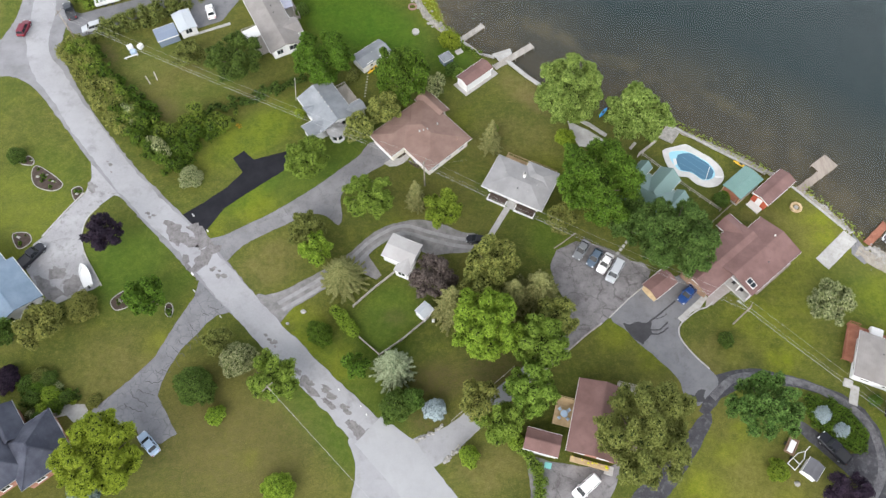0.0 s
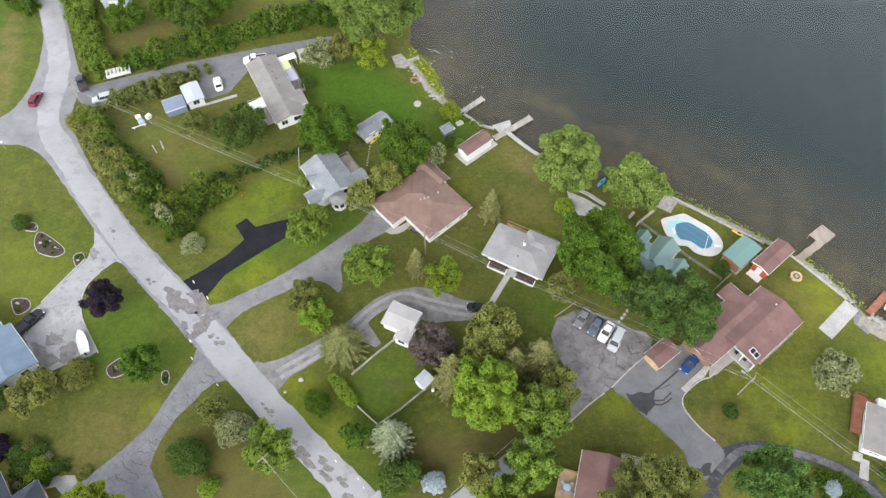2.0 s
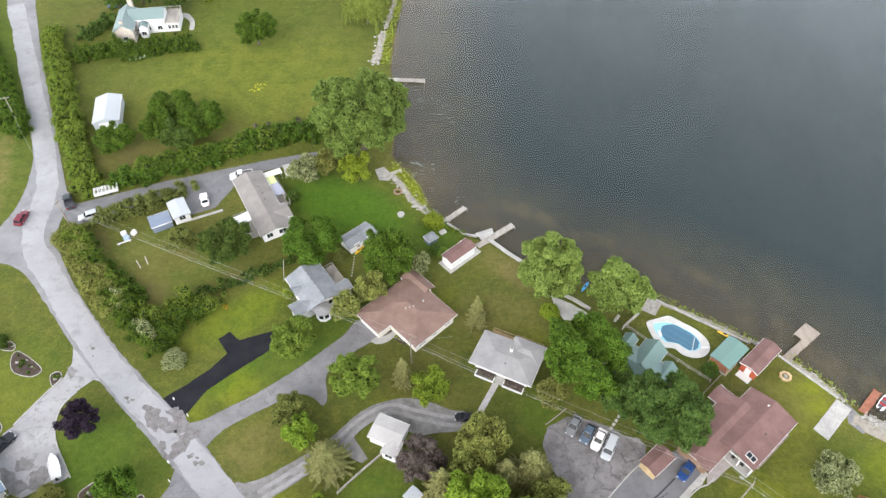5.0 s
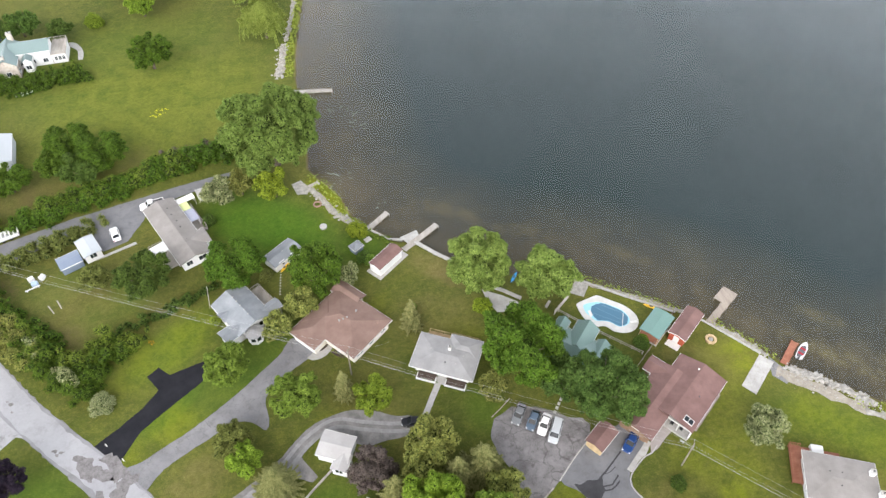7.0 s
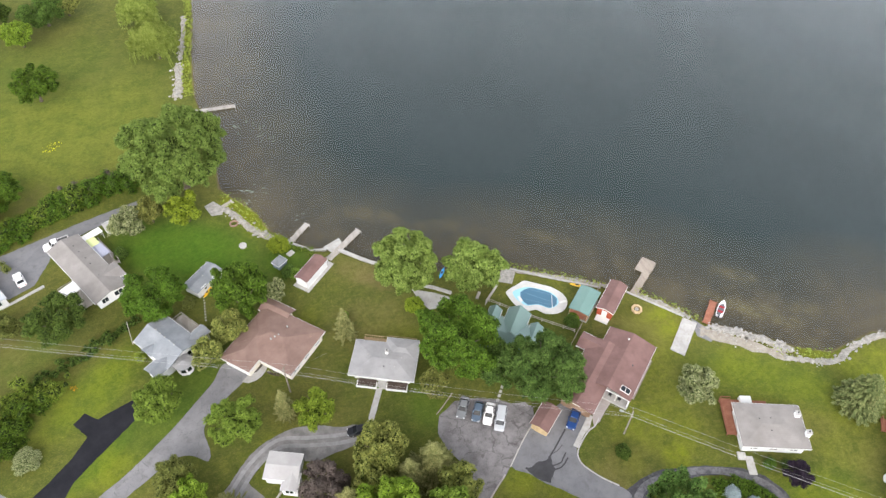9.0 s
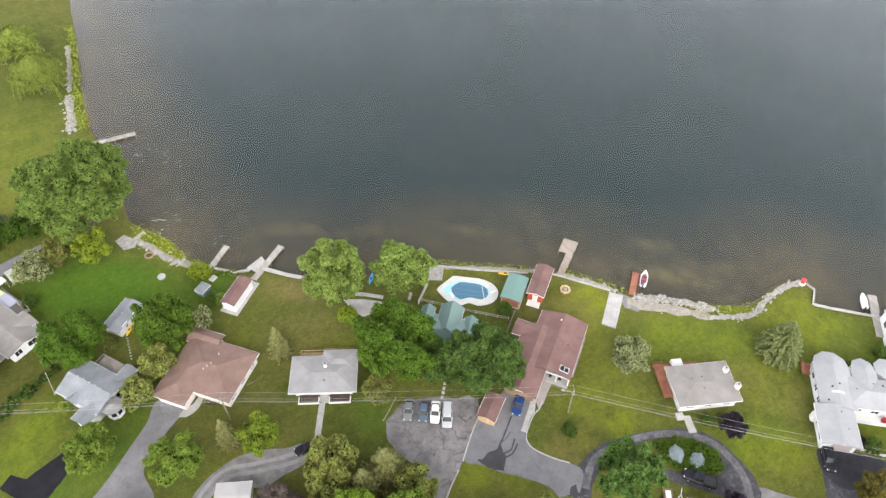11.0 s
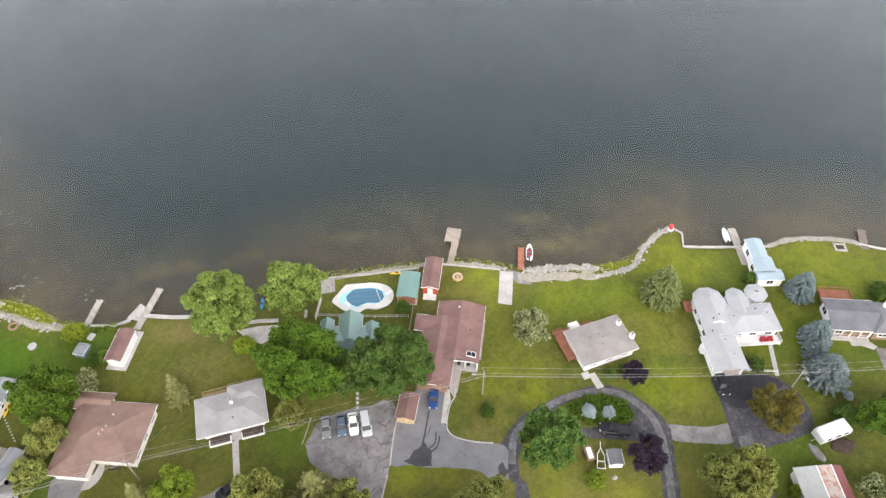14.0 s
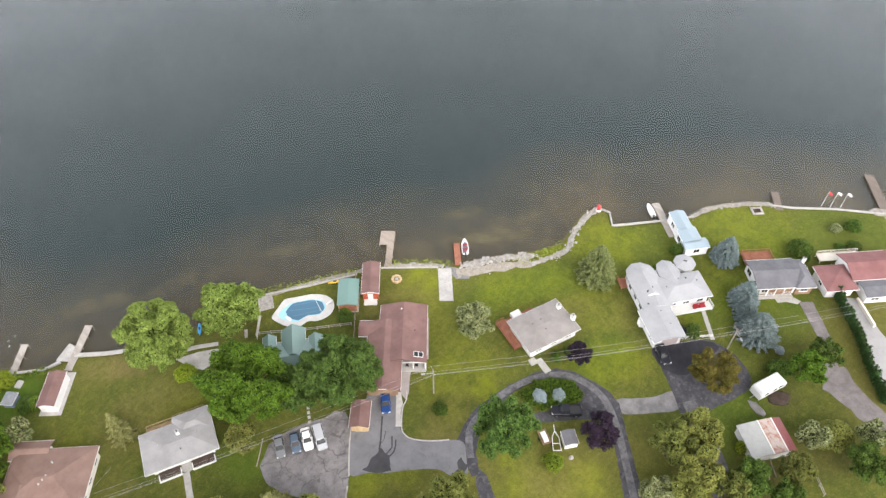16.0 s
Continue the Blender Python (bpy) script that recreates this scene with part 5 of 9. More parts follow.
for i, (x, y) in enumerate(spine):
    p, q = spine[max(i - 1, 0)], spine[min(i + 1, len(spine) - 1)]
    d = Vector((q[0] - p[0], q[1] - p[1])).normalized()
    for k, side in ((0, -1), (1, 1)):
        w = side * (2.5 + 0.45 * noise.noise((x * 0.09, y * 0.09, k * 7)) + 0.25 * noise.noise((x * 0.4, y * 0.4, k * 7)))
        banks[k].append((x - d.y * w, y + d.x * w))
solo("bleached_road_surface", slab(banks[0] + banks[1][::-1], 0.0485, 0.06, 0.12, step=0.7), PALE_ROAD, "bleached pale middle of the worn road", "road", kind="structure")
rng = random.Random(21)
for x, y, n, spread in ((-44.6, 57.4, 12, 2.2), (-41, 53.4, 9, 1.6), (-30, 40.4, 5, 1.2), (-25.6, 35.4, 9, 1.6), (-22.8, 32.6, 10, 1.6), (-19, 30.6, 10, 1.2), (-16.4, 28.4, 9, 1.0), (-14.6, 25.4, 8, 0.9), (-56, 66, 3, 1.4), (-66, 77, 3, 1.6)):
    for i in range(n):
        f, w, r = rng.uniform(-1.2, 1.2) * spread, rng.uniform(-0.35, 0.35) * spread, rng.uniform(0.16, 0.42)
        px, py = x + f * 0.7 + w * 0.7, y - f * 0.7 + w * 0.7
        edge = [(px + r * rng.uniform(0.6, 1.5) * math.cos(a) * 1.3, py + r * rng.uniform(0.6, 1.4) * math.sin(a)) for a in np.linspace(0, 6.283, 9)[:-1]]
        solo("pothole_patch", slab([((ex + ey * -0.35 + 0.35 * py), ey) for ex, ey in edge], 0.0525 + 0.0003 * i, 0.03, 0.05, step=0.3, seed=i), PATCHED, "small crumbled dark patch in the road", "road", "crumbled road patches", "structure")
solo("road_patch", slab([(-10.6, 26.8), (-14.6, 22.6), (-9.6, 17.2), (3, 3.6), (9.2, 6), (2.0, 14.2), (-1.9, 19.0), (-4.6, 22.8), (-10.4, 27.0)], 0.052, 0.06, 0.05, False, seed=3), NEW_ROAD, "smooth newer pale asphalt road section", "road", kind="structure")
solo("road_side_branch", slab([(-15.6, 23.4), (-14.2, 18.6), (-15.4, 12), (-18, 6), (-4, 5), (-4, 12), (-7.6, 17.4), (-11.4, 21.4)], 0.049, 0.1, 0.05, seed=4), PALE_DRIVE, "pale grey asphalt side road mouth", "road", kind="structure")
solo("broken_road_surface", slab([(-52.7, 64.1), (-48.3, 63.2), (-46.3, 63.8), (-43.1, 60.1), (-41.0, 58.1), (-43.0, 56.0), (-45.0, 53.5), (-47.5, 54.9), (-48.8, 58.4), (-51.1, 60.8)], 0.0525, 0.06, 0.35, seed=5), BROKEN, "crumbled brown-grey asphalt patch in the road", "road", kind="structure")
for k, pts in enumerate(([(-50.3, 64.4), (-48.8, 63.4), (-46.9, 61.5), (-46.3, 60.6), (-47.6, 61.0), (-49.4, 62.9)], [(-49.0, 59.2), (-47.3, 58.7), (-45.1, 58.2), (-44.0, 58.7), (-45.0, 57.3), (-45.8, 54.6), (-46.7, 55.1), (-46.5, 56.4), (-48.4, 57.8)])):
    solo("chalky_patch", slab(pts, 0.0565, 0.03, 0.3, step=0.5, seed=40 + k), PALE_ROAD, "chalky pale remnant of the road surface", "road", "chalky road patches", "structure")
for k, pts in enumerate(([(-23.1, 33.7), (-22.1, 32.0), (-20.8, 30.8), (-21.1, 30.0), (-23.3, 31.6), (-24.5, 33.3)], [(-20.5, 32.4), (-19.4, 32.2), (-19.0, 31.6), (-19.8, 31.2), (-20.6, 31.6)], [(-20.5, 30.4), (-18.2, 29.1), (-18.2, 28.3), (-20.3, 29.1)], [(-15.6, 26.3), (-12.8, 24.7), (-13.3, 23.5), (-14.7, 23.9), (-16.0, 25.5)])):
    solo("worn_road_patch", slab(pts, 0.0515, 0.03, 0.28, step=0.4, seed=50 + k), BROKEN, "worn grey-brown patch in the road", "road", "worn road patches", "structure")


def drive(outline, material, label, name="driveway", z=0.035, ragged=0.07, smooth=True, seed=1):
    return solo(name, slab(outline, z, 0.1, ragged, smooth, seed=seed), material, label, "driveway", kind="structure")


drive([(-49.4, 65.6), (-45, 61.2), (-41.6, 67), (-37.8, 70.2), (-32.4, 74.4), (-28.7, 77.3), (-30.8, 80), (-37.3, 78), (-39.5, 80.1), (-41.5, 78.4), (-39.2, 75), (-41.6, 71.8), (-45.6, 68.4)], BLACK_DRIVE, "freshly laid black asphalt driveway", ragged=0.05, smooth=False, seed=11)
drive([(-44.4, 59.8), (-42, 57.0), (-40, 55.4), (-37.6, 58.4), (-33.5, 61.2), (-29, 63.6), (-26, 65.4), (-22.4, 65.2), (-19.6, 63), (-19, 65.2), (-19.6, 68.6), (-18.6, 71), (-14.5, 74.6), (-10.2, 78), (-13.8, 82), (-16.7, 78.6), (-19.9, 75.7), (-25.1, 71.2), (-32, 66.2), (-37.8, 62.8), (-41, 61)], OLD_DRIVE, "cracked grey asphalt driveway to the brown house", seed=12)
drive([(-33.6, 48.8), (-31.9, 48.9), (-28.9, 49.7), (-26.0, 51.3), (-22.9, 53.1), (-20.1, 54.9), (-16.9, 57.5), (-14.1, 60.4), (-11.0, 62.6), (-7.8, 63.6), (-4.1, 64.0), (0.2, 63.0), (3.3, 61.5), (6.5, 60.9), (8.2, 59.3), (8.9, 57.3), (1.7, 57.0), (-1.5, 56.6), (-4.1, 57.4), (-6.7, 59.6), (-8.9, 60.9), (-11.8, 59.2), (-13.5, 57.5), (-13.7, 56.7), (-12.9, 55.2), (-11.2, 52.5), (-12.2, 51.8), (-14.8, 53.0), (-17.1, 52.7), (-18.9, 51.6), (-21.8, 49.6), (-24.2, 48.0), (-26.6, 46.4), (-28.1, 44.6), (-29.6, 43.6)], GRAVEL, "curved grey gravel driveway with wheel ruts", seed=13)
drive([(21.0, 57.4), (24.8, 59.2), (28.9, 58.4), (32.3, 56.8), (34.2, 55.2), (36.7, 54.6), (37.8, 53.0), (36.8, 50.8), (33.0, 47.6), (29.2, 44.1), (27.8, 42.9), (24.9, 40.8), (21.9, 38.3), (12.0, 30.2), (5.6, 24.6), (-0.2, 19.6), (-2.6, 18.8), (-4.4, 22.6), (-0.2, 24.6), (11.4, 33.6), (16.4, 37.6), (20.1, 40.2), (21.6, 42.3), (22.4, 45.2), (21.6, 47.6), (20.0, 50.9), (19.6, 54.3)], GREY_DRIVE, "wide cracked grey asphalt lane and parking area", seed=14, smooth=False)
drive([(29.4, 44.1), (31.6, 41.9), (33.7, 39.3), (36.3, 36.8), (38.8, 34.0), (39.9, 32.0), (40.2, 30.1), (40.9, 28.2), (42.4, 28.4), (44.6, 30.4), (46.3, 32.4), (45.1, 34.7), (43.1, 36.9), (41.2, 39.8), (40.9, 41.1), (41.1, 42.4), (41.9, 43.6), (46.8, 47.6), (45.0, 51.0), (43.8, 52.3), (41.0, 51.4), (36.5, 50.0), (33.0, 47.4)], SMOOTH_DRIVE, "smooth grey asphalt driveway with a dark wet stain", seed=15, z=0.041)
drive([(45.6, 33.4), (50.0, 34.5), (53.6, 34.6), (58.2, 33.4), (61.4, 32.4), (66.6, 30.1), (69.6, 27.5), (71.1, 24.0), (71.4, 20.5), (71.3, 16.8), (70.2, 14.4), (67.2, 11.7), (64.0, 8.8), (59.3, 4.7), (51.1, -1.6), (49.3, 0.7), (55.0, 5.1), (60.7, 9.6), (64.2, 12.9), (65.4, 14.9), (63.9, 17.4), (61.1, 20.4), (57.2, 24.6), (58.6, 25.8), (60.9, 23.9), (64.6, 20.2), (66.9, 20.5), (68.2, 22.1), (68.4, 24.9), (65.8, 28.3), (62.8, 30.2), (58.2, 31.5), (53.5, 31.9), (49.2, 31.0), (46.3, 29.6), (43.4, 26.6), (42.2, 27.4)], DARK_DRIVE, "dark asphalt loop driveway worn to grey", seed=16, z=0.038, smooth=False)
drive([(70.6, 15.2), (75, 10.4), (78.8, 7.6), (76.2, 5.2), (72.4, 8.6), (68.8, 13)], GRAVEL, "pale gravel link between two driveways", seed=17, z=0.03)
drive([(85.0, 15.2), (89.9, 11.4), (93.5, 7.6), (94.0, 4.6), (93.2, 0.9), (90.8, -2.4), (87.9, -3.1), (83.6, -1.6), (79.4, 0.6), (76.4, 0.4), (70, -6), (60, -16), (57, -14), (66, -5), (73.6, 3.0), (75.6, 4.8), (79, 8.2), (82.2, 11.9)], DARK_DRIVE, "dark asphalt driveway before the white house", seed=18, z=0.042)
drive([(96.4, -14.2), (100.2, -14), (104, -15.6), (101.6, -18.4), (99.6, -22), (97, -27), (84, -42), (80, -40), (93, -26), (94.6, -20.8), (97.4, -17)], BROWN_GRAVEL, "brown-grey gravel lane", seed=19, z=0.03)
drive([(114.1, -3.4), (115.9, -5.6), (108.9, -11.8), (102, -15.6), (99.4, -17.8), (98.4, -25), (96, -36), (92, -36), (94.5, -24), (95.6, -18), (96.6, -14.8), (99.4, -13.4), (107.2, -9.9)], BROWN_GRAVEL, "grey gravel driveway beside the lawn", seed=20, z=0.036, smooth=False)
drive([(120.6, -9.4), (122.4, -12.6), (117.2, -18.2), (112.6, -25), (92, -46), (85, -40), (100.6, -24.4), (106.6, -20), (113, -15.8), (116.8, -12.6)], DRIVE_CONCRETE, "pale concrete driveway beside the cedar hedge", seed=21, z=0.039, smooth=False)
drive([(-82.6, 112.8), (-79, 110.6), (-74, 112.4), (-66, 116.8), (-58.4, 121), (-56.4, 115.4), (-53.6, 112.8), (-48.6, 115), (-45.8, 120.8), (-44.6, 125), (-38, 127.4), (-27, 131.4), (-26, 134), (-39, 131), (-52, 127.2), (-62, 124.4), (-72, 120.6), (-80.4, 117.6), (-83.4, 118.4)], SMOOTH_DRIVE, "grey gravel-topped driveway to the lakeside house", seed=22, smooth=False)
drive([(-69.6, 77.6), (-68.5, 74.0), (-69.1, 70.4), (-70.8, 68.1), (-73.1, 64.2), (-74.9, 61.0), (-76.2, 59.6), (-76.9, 55.2), (-75.2, 52.9), (-72.2, 49.0), (-70.5, 47.3), (-69.0, 47.5), (-66.3, 48.9), (-63.1, 50.3), (-61.9, 51.1), (-63.9, 53.9), (-66.1, 57.1), (-67.3, 59.7), (-67.8, 62.7), (-67.4, 65.2), (-65.8, 67.6), (-64.0, 69.5), (-63.3, 70.0), (-61.2, 69.4), (-64, 72.2)], STAINED, "pale stained concrete driveway", seed=23, smooth=False)
drive([(-44.2, 52.2), (-44.5, 48.7), (-45.7, 46.6), (-47.9, 41.8), (-49.6, 37.7), (-51.6, 35.2), (-54.4, 32.3), (-56.4, 30.4), (-57.9, 29.0), (-59.5, 27.4), (-58.2, 26.0), (-54.6, 26.3), (-50.6, 25.2), (-48.5, 22.5), (-46.1, 22.9), (-43.8, 24.4), (-45.4, 26.8), (-46.9, 29.1), (-48.0, 30.8), (-47.8, 32.9), (-46.9, 35.7), (-45.4, 38.7), (-43.8, 40.7), (-41.7, 43.5), (-40.0, 45.1), (-37.4, 45.8)], CRAZED_DRIVE, "grey driveway crossed by dark cracks", seed=24, smooth=False)
drive([(13.6, 19.8), (17.8, 19.4), (24.8, 18.4), (28, 19), (26, 14), (20, 8), (11, 6), (13.4, 13)], GREY_DRIVE, "dark stained asphalt yard before the brown house", seed=25)
drive([(30.6, 15.6), (33.4, 17), (38, 22), (42.8, 27), (44, 25.6), (38, 17.4), (33, 12), (24, 2), (22, 4)], DARK_DRIVE, "dark asphalt track behind the big tree", seed=26, z=0.03)

solo("worn_wheel_track", strip([(44.8, 29.6), (48.8, 32.8), (53.6, 33.2), (60.7, 31.8), (66.8, 28.4), (69.9, 23.8), (69.6, 17.6), (66.0, 12.6), (60.4, 7.6), (54, 2.0)], 1.3, 0.0, 0.0425), WORN_DRIVE, "grey worn wheel track on the loop driveway", "driveway", kind="structure")
solo("worn_wheel_track", strip([(78.6, 4.6), (72, -3.4), (62, -13)], 2.6, 0.0, 0.0465), WORN_DRIVE, "grey worn wheel track on the dark driveway", "driveway", kind="structure")
drive([(85.2, 15.0), (89.8, 11.2), (93.2, 7.4), (93.5, 4.8), (90.4, 5.8), (87.4, 7.2), (83.6, 7.2), (82.2, 11.4)], DEEP_DRIVE, "near-black asphalt apron before the white garage", z=0.0455, seed=27, ragged=0.2)

for k in (-0.75, 0.75):
    line = [(x + k * a, y + k * b) for x, y, a, b in ((-29, 46.6, 0.6, -0.8), (-22, 51.2, 0.6, -0.8), (-16.6, 55.4, 0.75, -0.65), (-12.6, 59.4, 0.6, -0.8), (-7.6, 62, 0.1, -1), (-2.4, 60.6, -0.25, -0.95), (3, 59.2, -0.15, -1), (8, 58.8, 0, -1))]
    solo("wheel_rut", strip(line, 0.75, 0.0, 0.0385), PACKED, "pale packed wheel rut in the gravel", "wheel rut", "gravel wheel ruts", "structure")

drive([(-5.2, 23.2), (-4.2, 20.8), (-2.6, 18.8), (-0.2, 19.6), (5.6, 24.6), (12, 30), (18, 35.2), (16, 37), (11.4, 33.4), (5.4, 29), (-0.2, 25)], PALE_DRIVE, "pale worn lane beneath the trees", z=0.0405, seed=28)

# wet stain, trickles and cracks
solo("wet_stain", slab([(31.5, 43.0), (32.7, 42.7), (33.8, 43.2), (35.7, 43.0), (36.5, 43.4), (36.2, 41.6), (36.4, 41.1), (34.9, 39.6), (34.5, 39.0), (32.9, 40.3), (31.9, 41.9)], 0.0445, 0.02, 0.06, step=0.4, seed=31), WET, "dark wet patch on the driveway", "stain", kind="structure")
solo("wet_stain", slab([(41.1, 30.2), (41.9, 30.0), (42.6, 30.9), (43.9, 31.0), (43.3, 29.9), (43.6, 29.2), (41.8, 29.0)], 0.0445, 0.02, 0.06, step=0.4, seed=32), WET, "dark wet patch at the loop driveway", "stain", kind="structure")
for k, pts in enumerate(([(-71.0, 54.8), (-68.8, 53.9), (-68.8, 52.6), (-71.2, 52.2), (-71.7, 53.5)], [(-74.6, 53.1), (-72.9, 52.6), (-70.0, 50.8), (-68.1, 49.5), (-71.0, 48.2), (-73.0, 50.0)], [(-68.4, 52.6), (-66.5, 53.0), (-65.3, 51.2), (-66.5, 49.5), (-68.1, 49.5)], [(-68.9, 72.9), (-67.1, 72.4), (-67.4, 70.9), (-68.2, 70.4)])):
    solo("worn_stain", slab(pts, 0.0405 + 0.0008 * k, 0.02, 0.4, step=0.45, seed=60 + k), STAIN, "brown-grey worn stain on the pale driveway", "stain", "driveway stains", "structure")
for line, w in (([(36.1, 43.2), (37.6, 44.2), (39.0, 45.3), (41.3, 47.1)], 0.3), ([(36.0, 41.7), (37.8, 41.7), (38.6, 42.4), (39.4, 43.1)], 0.26), ([(35.8, 41.0), (37.4, 40.9), (38.4, 41.4), (39.3, 42.1)], 0.26), ([(36.9, 43.7), (38.2, 43.9), (39.4, 44.6)], 0.12)):
    solo("wet_trickle", strip(line, w, 0.03, 0.0448), WET, "thin dark trickle on the driveway", "stain", kind="structure")
rng = random.Random(8)
for i in range(13):
    t = (i + rng.random()) / 13
    cx, cy = -40.6 - 12 * t ** 1.1 + (1 - t) * 0.6, 48.6 - 21 * t
    half, tilt = 1.7 + 1.2 * t, rng.uniform(-0.7, 0.5)
    line = [(cx + half * k * 0.74 + rng.uniform(-0.3, 0.3), cy - half * k * (0.62 + tilt) + rng.uniform(-0.35, 0.35)) for k in (-0.8, -0.5, -0.2, 0, 0.25, 0.5, 0.8)]
    solo("crack", strip(line, rng.uniform(0.06, 0.12), 0.02, 0.0445), CRACK, "dark filled crack across the driveway", "crack", "driveway cracks", "structure")

# kerbs, walks, slabs
def kerb(points, label="low pale concrete kerb", wide=0.22, high=0.14, material=None, name="kerb", kind="structure"):
    return solo(name, strip(points, wide, -0.05, high), material or CONCRETE, label, "kerb", kind=kind)


kerb([(36.4, 50.2), (33.0, 47.5), (29.2, 44.0)])
kerb([(27.8, 43.0), (24.9, 40.9), (21.9, 38.4), (14.2, 32.2)], "weathered timber kerb beside the lane", 0.24, 0.2, PLANK)
kerb([(48.1, 47.0), (46.6, 45.8), (45.4, 45.5), (43.9, 44.6), (41.6, 42.7), (41.0, 41.3), (41.3, 39.7), (43.1, 36.9), (45.2, 34.6)])
kerb([(-75.0, 61.1), (-73.2, 64.3), (-70.9, 68.2), (-69.2, 70.6)])
kerb([(-65.7, 67.5), (-67.3, 65.2), (-67.7, 62.7), (-67.2, 59.7), (-66.0, 57.1), (-63.8, 53.9), (-61.7, 50.9)])
kerb([(24.8, 60.9), (22.6, 59.2), (20.6, 57.8)], "weathered timber kerb by the parked cars", 0.16, 0.14, TAN_PLANK)


def walkway(outline, label, material=CONCRETE, z=0.06, name="walkway"):
    return solo(name, slab(outline, z, 0.15, 0.02, False), material, label, "path", kind="structure")


walkway([(12.9, 68.6), (13.9, 68.0), (9.3, 60.2), (8.4, 60.8)], "straight pale concrete walk to the grey bungalow")
walkway([(75, 61), (76.9, 58.8), (70.2, 53), (68.4, 55.3)], "pale concrete slab on the lawn by the lake", z=0.12, name="concrete_slab")
walkway([(76.6, 60.4), (77.6, 58.2), (79.4, 55.4), (77, 54), (75.2, 56.2), (75.8, 58.4)], "rough concrete boat ramp between stones", OLD_DRIVE, 0.02, "boat_ramp")
walkway([(41.2, 43.8), (46.7, 48.4), (47.1, 47.6), (45.6, 45.8), (44.0, 45.0), (41.8, 43.1)], "raised pale concrete walk beside the driveway", z=0.16)
walkway([(47.0, 47.6), (51.6, 51.4), (53.2, 50.0), (49.8, 47.8), (47.9, 46.3), (46.5, 46.0)], "pinkish concrete path to the front porch", PINK_WALK, 0.08)
walkway([(41.6, 51.4), (42, 50.6), (37.6, 47), (37, 47.5)], "narrow concrete strip beside the brown outbuilding", z=0.1)
walkway([(68.5, 31.7), (69.7, 31.2), (68.5, 28.0), (67.2, 28.6)], "short white concrete front walk", z=0.1)
walkway([(99.9, 11.9), (100.5, 11.3), (94.6, 6.4), (94, 7)], "narrow pale concrete front walk", z=0.07)
walkway([(-54.9, 111), (-54.7, 110.4), (-46.5, 113.8), (-46.8, 114.5)], "narrow white concrete walk", z=0.08)
walkway([(25.6, 86.8), (29.4, 84.6), (32.6, 82), (30.8, 80), (27.4, 80.6), (26, 83.2)], "pale beach-stone patio beneath the willow", z=0.05, name="patio")
walkway([(-66.7, 26.2), (-65.3, 28.4), (-62.9, 29.4), (-59.9, 29.4), (-59.0, 28.2), (-59.6, 26.9), (-61.1, 26.4), (-62.5, 27.6), (-64.1, 27.2), (-65.5, 26.1)], "curved pale concrete front terrace", z=0.06, name="terrace")
walkway([(-11.5, 76.8), (-10.2, 77.95), (-8.4, 78.05), (-6.8, 79.4), (-6.1, 78.8), (-7.0, 77.5), (-7.9, 76.7), (-9.0, 76.2), (-10.4, 76.1)], "curved pale concrete walk before the brown house", z=0.05)
walkway([(112.2, 1.2), (114.6, -1.4), (114.6, -3.6), (113.4, -3.4), (112.6, -1.4), (111.2, 0)], "curved pale concrete front walk", z=0.06)
walkway([(46.2, 86), (48.4, 84.4), (46, 81), (43.6, 82.4)], "white stone patio by the lake wall", STONE, 0.1, "patio")
walkway([(-12, 126.6), (-9.8, 127.6), (-7.6, 124.4), (-8.5, 122.6), (-10.8, 122.9)], "pale stone patio at the shore", STONE, 0.08, "patio")
walkway([(11, 104.8), (14.9, 106.3), (15.3, 104.4), (12.6, 102.4)], "pale concrete landing behind the boathouse", CONCRETE, 0.05, "landing")
for i in range(9):
    t = i / 8
    x, y = 36.6 - 5.0 * t, 62.0 - 6.1 * t
    solo("stepping_stone", Shape().box(-0.32, 0.32, -0.26, 0.26, 0, 0.06, 0.02), CONCRETE, "square pale stepping stone in the grass", "stepping stone", "stepping stones to the green house", at=pose(x, y, 0, 0, 0, 52))
for i in range(9):
    t = i / 8
    solo("stepping_stone", Shape().lump((0, 0, 0), (0.22, 0.2, 0.05), random.Random(i), 7, 3), CONCRETE, "small round stepping stone in the grass", "stepping stone", "stepping stones to the grey shed", at=pose(-15.6 - 0.4 * t, 99.6 - 6 * t, 0.02))

# sea walls and stones along the shore
def sea_wall(points, wide=0.5, top=0.12, label="pale concrete sea wall along the shore"):
    solo("sea_wall", strip(points, wide, -1.2, top, smooth=False), CONCRETE, label, "sea wall", kind="structure")


sea_wall([(14, 103), (18, 98.6), (23, 94)], 0.8)
sea_wall([(26.4, 88), (30, 85.6), (33, 83)], 0.7, 0.35)
sea_wall([(3, 110), (8.4, 104.8), (11.4, 104)], 0.5)
sea_wall([(46.4, 85.4), (54.6, 79.4), (63, 73.6)], 0.35, 0.25)
sea_wall([(67.6, 70.8), (72, 65.4), (75.4, 61.2)], 0.45)
sea_wall([(112.6, 43.3), (113, 40.3), (109.8, 37.8), (112, 35.4), (118, 29.6), (123.8, 24.4)], 0.32, 0.2)
sea_wall([(138.4, 11.6), (140.4, 7.8), (146.2, -0.2), (151.6, -9.6), (160, -22)], 0.45, 0.15)


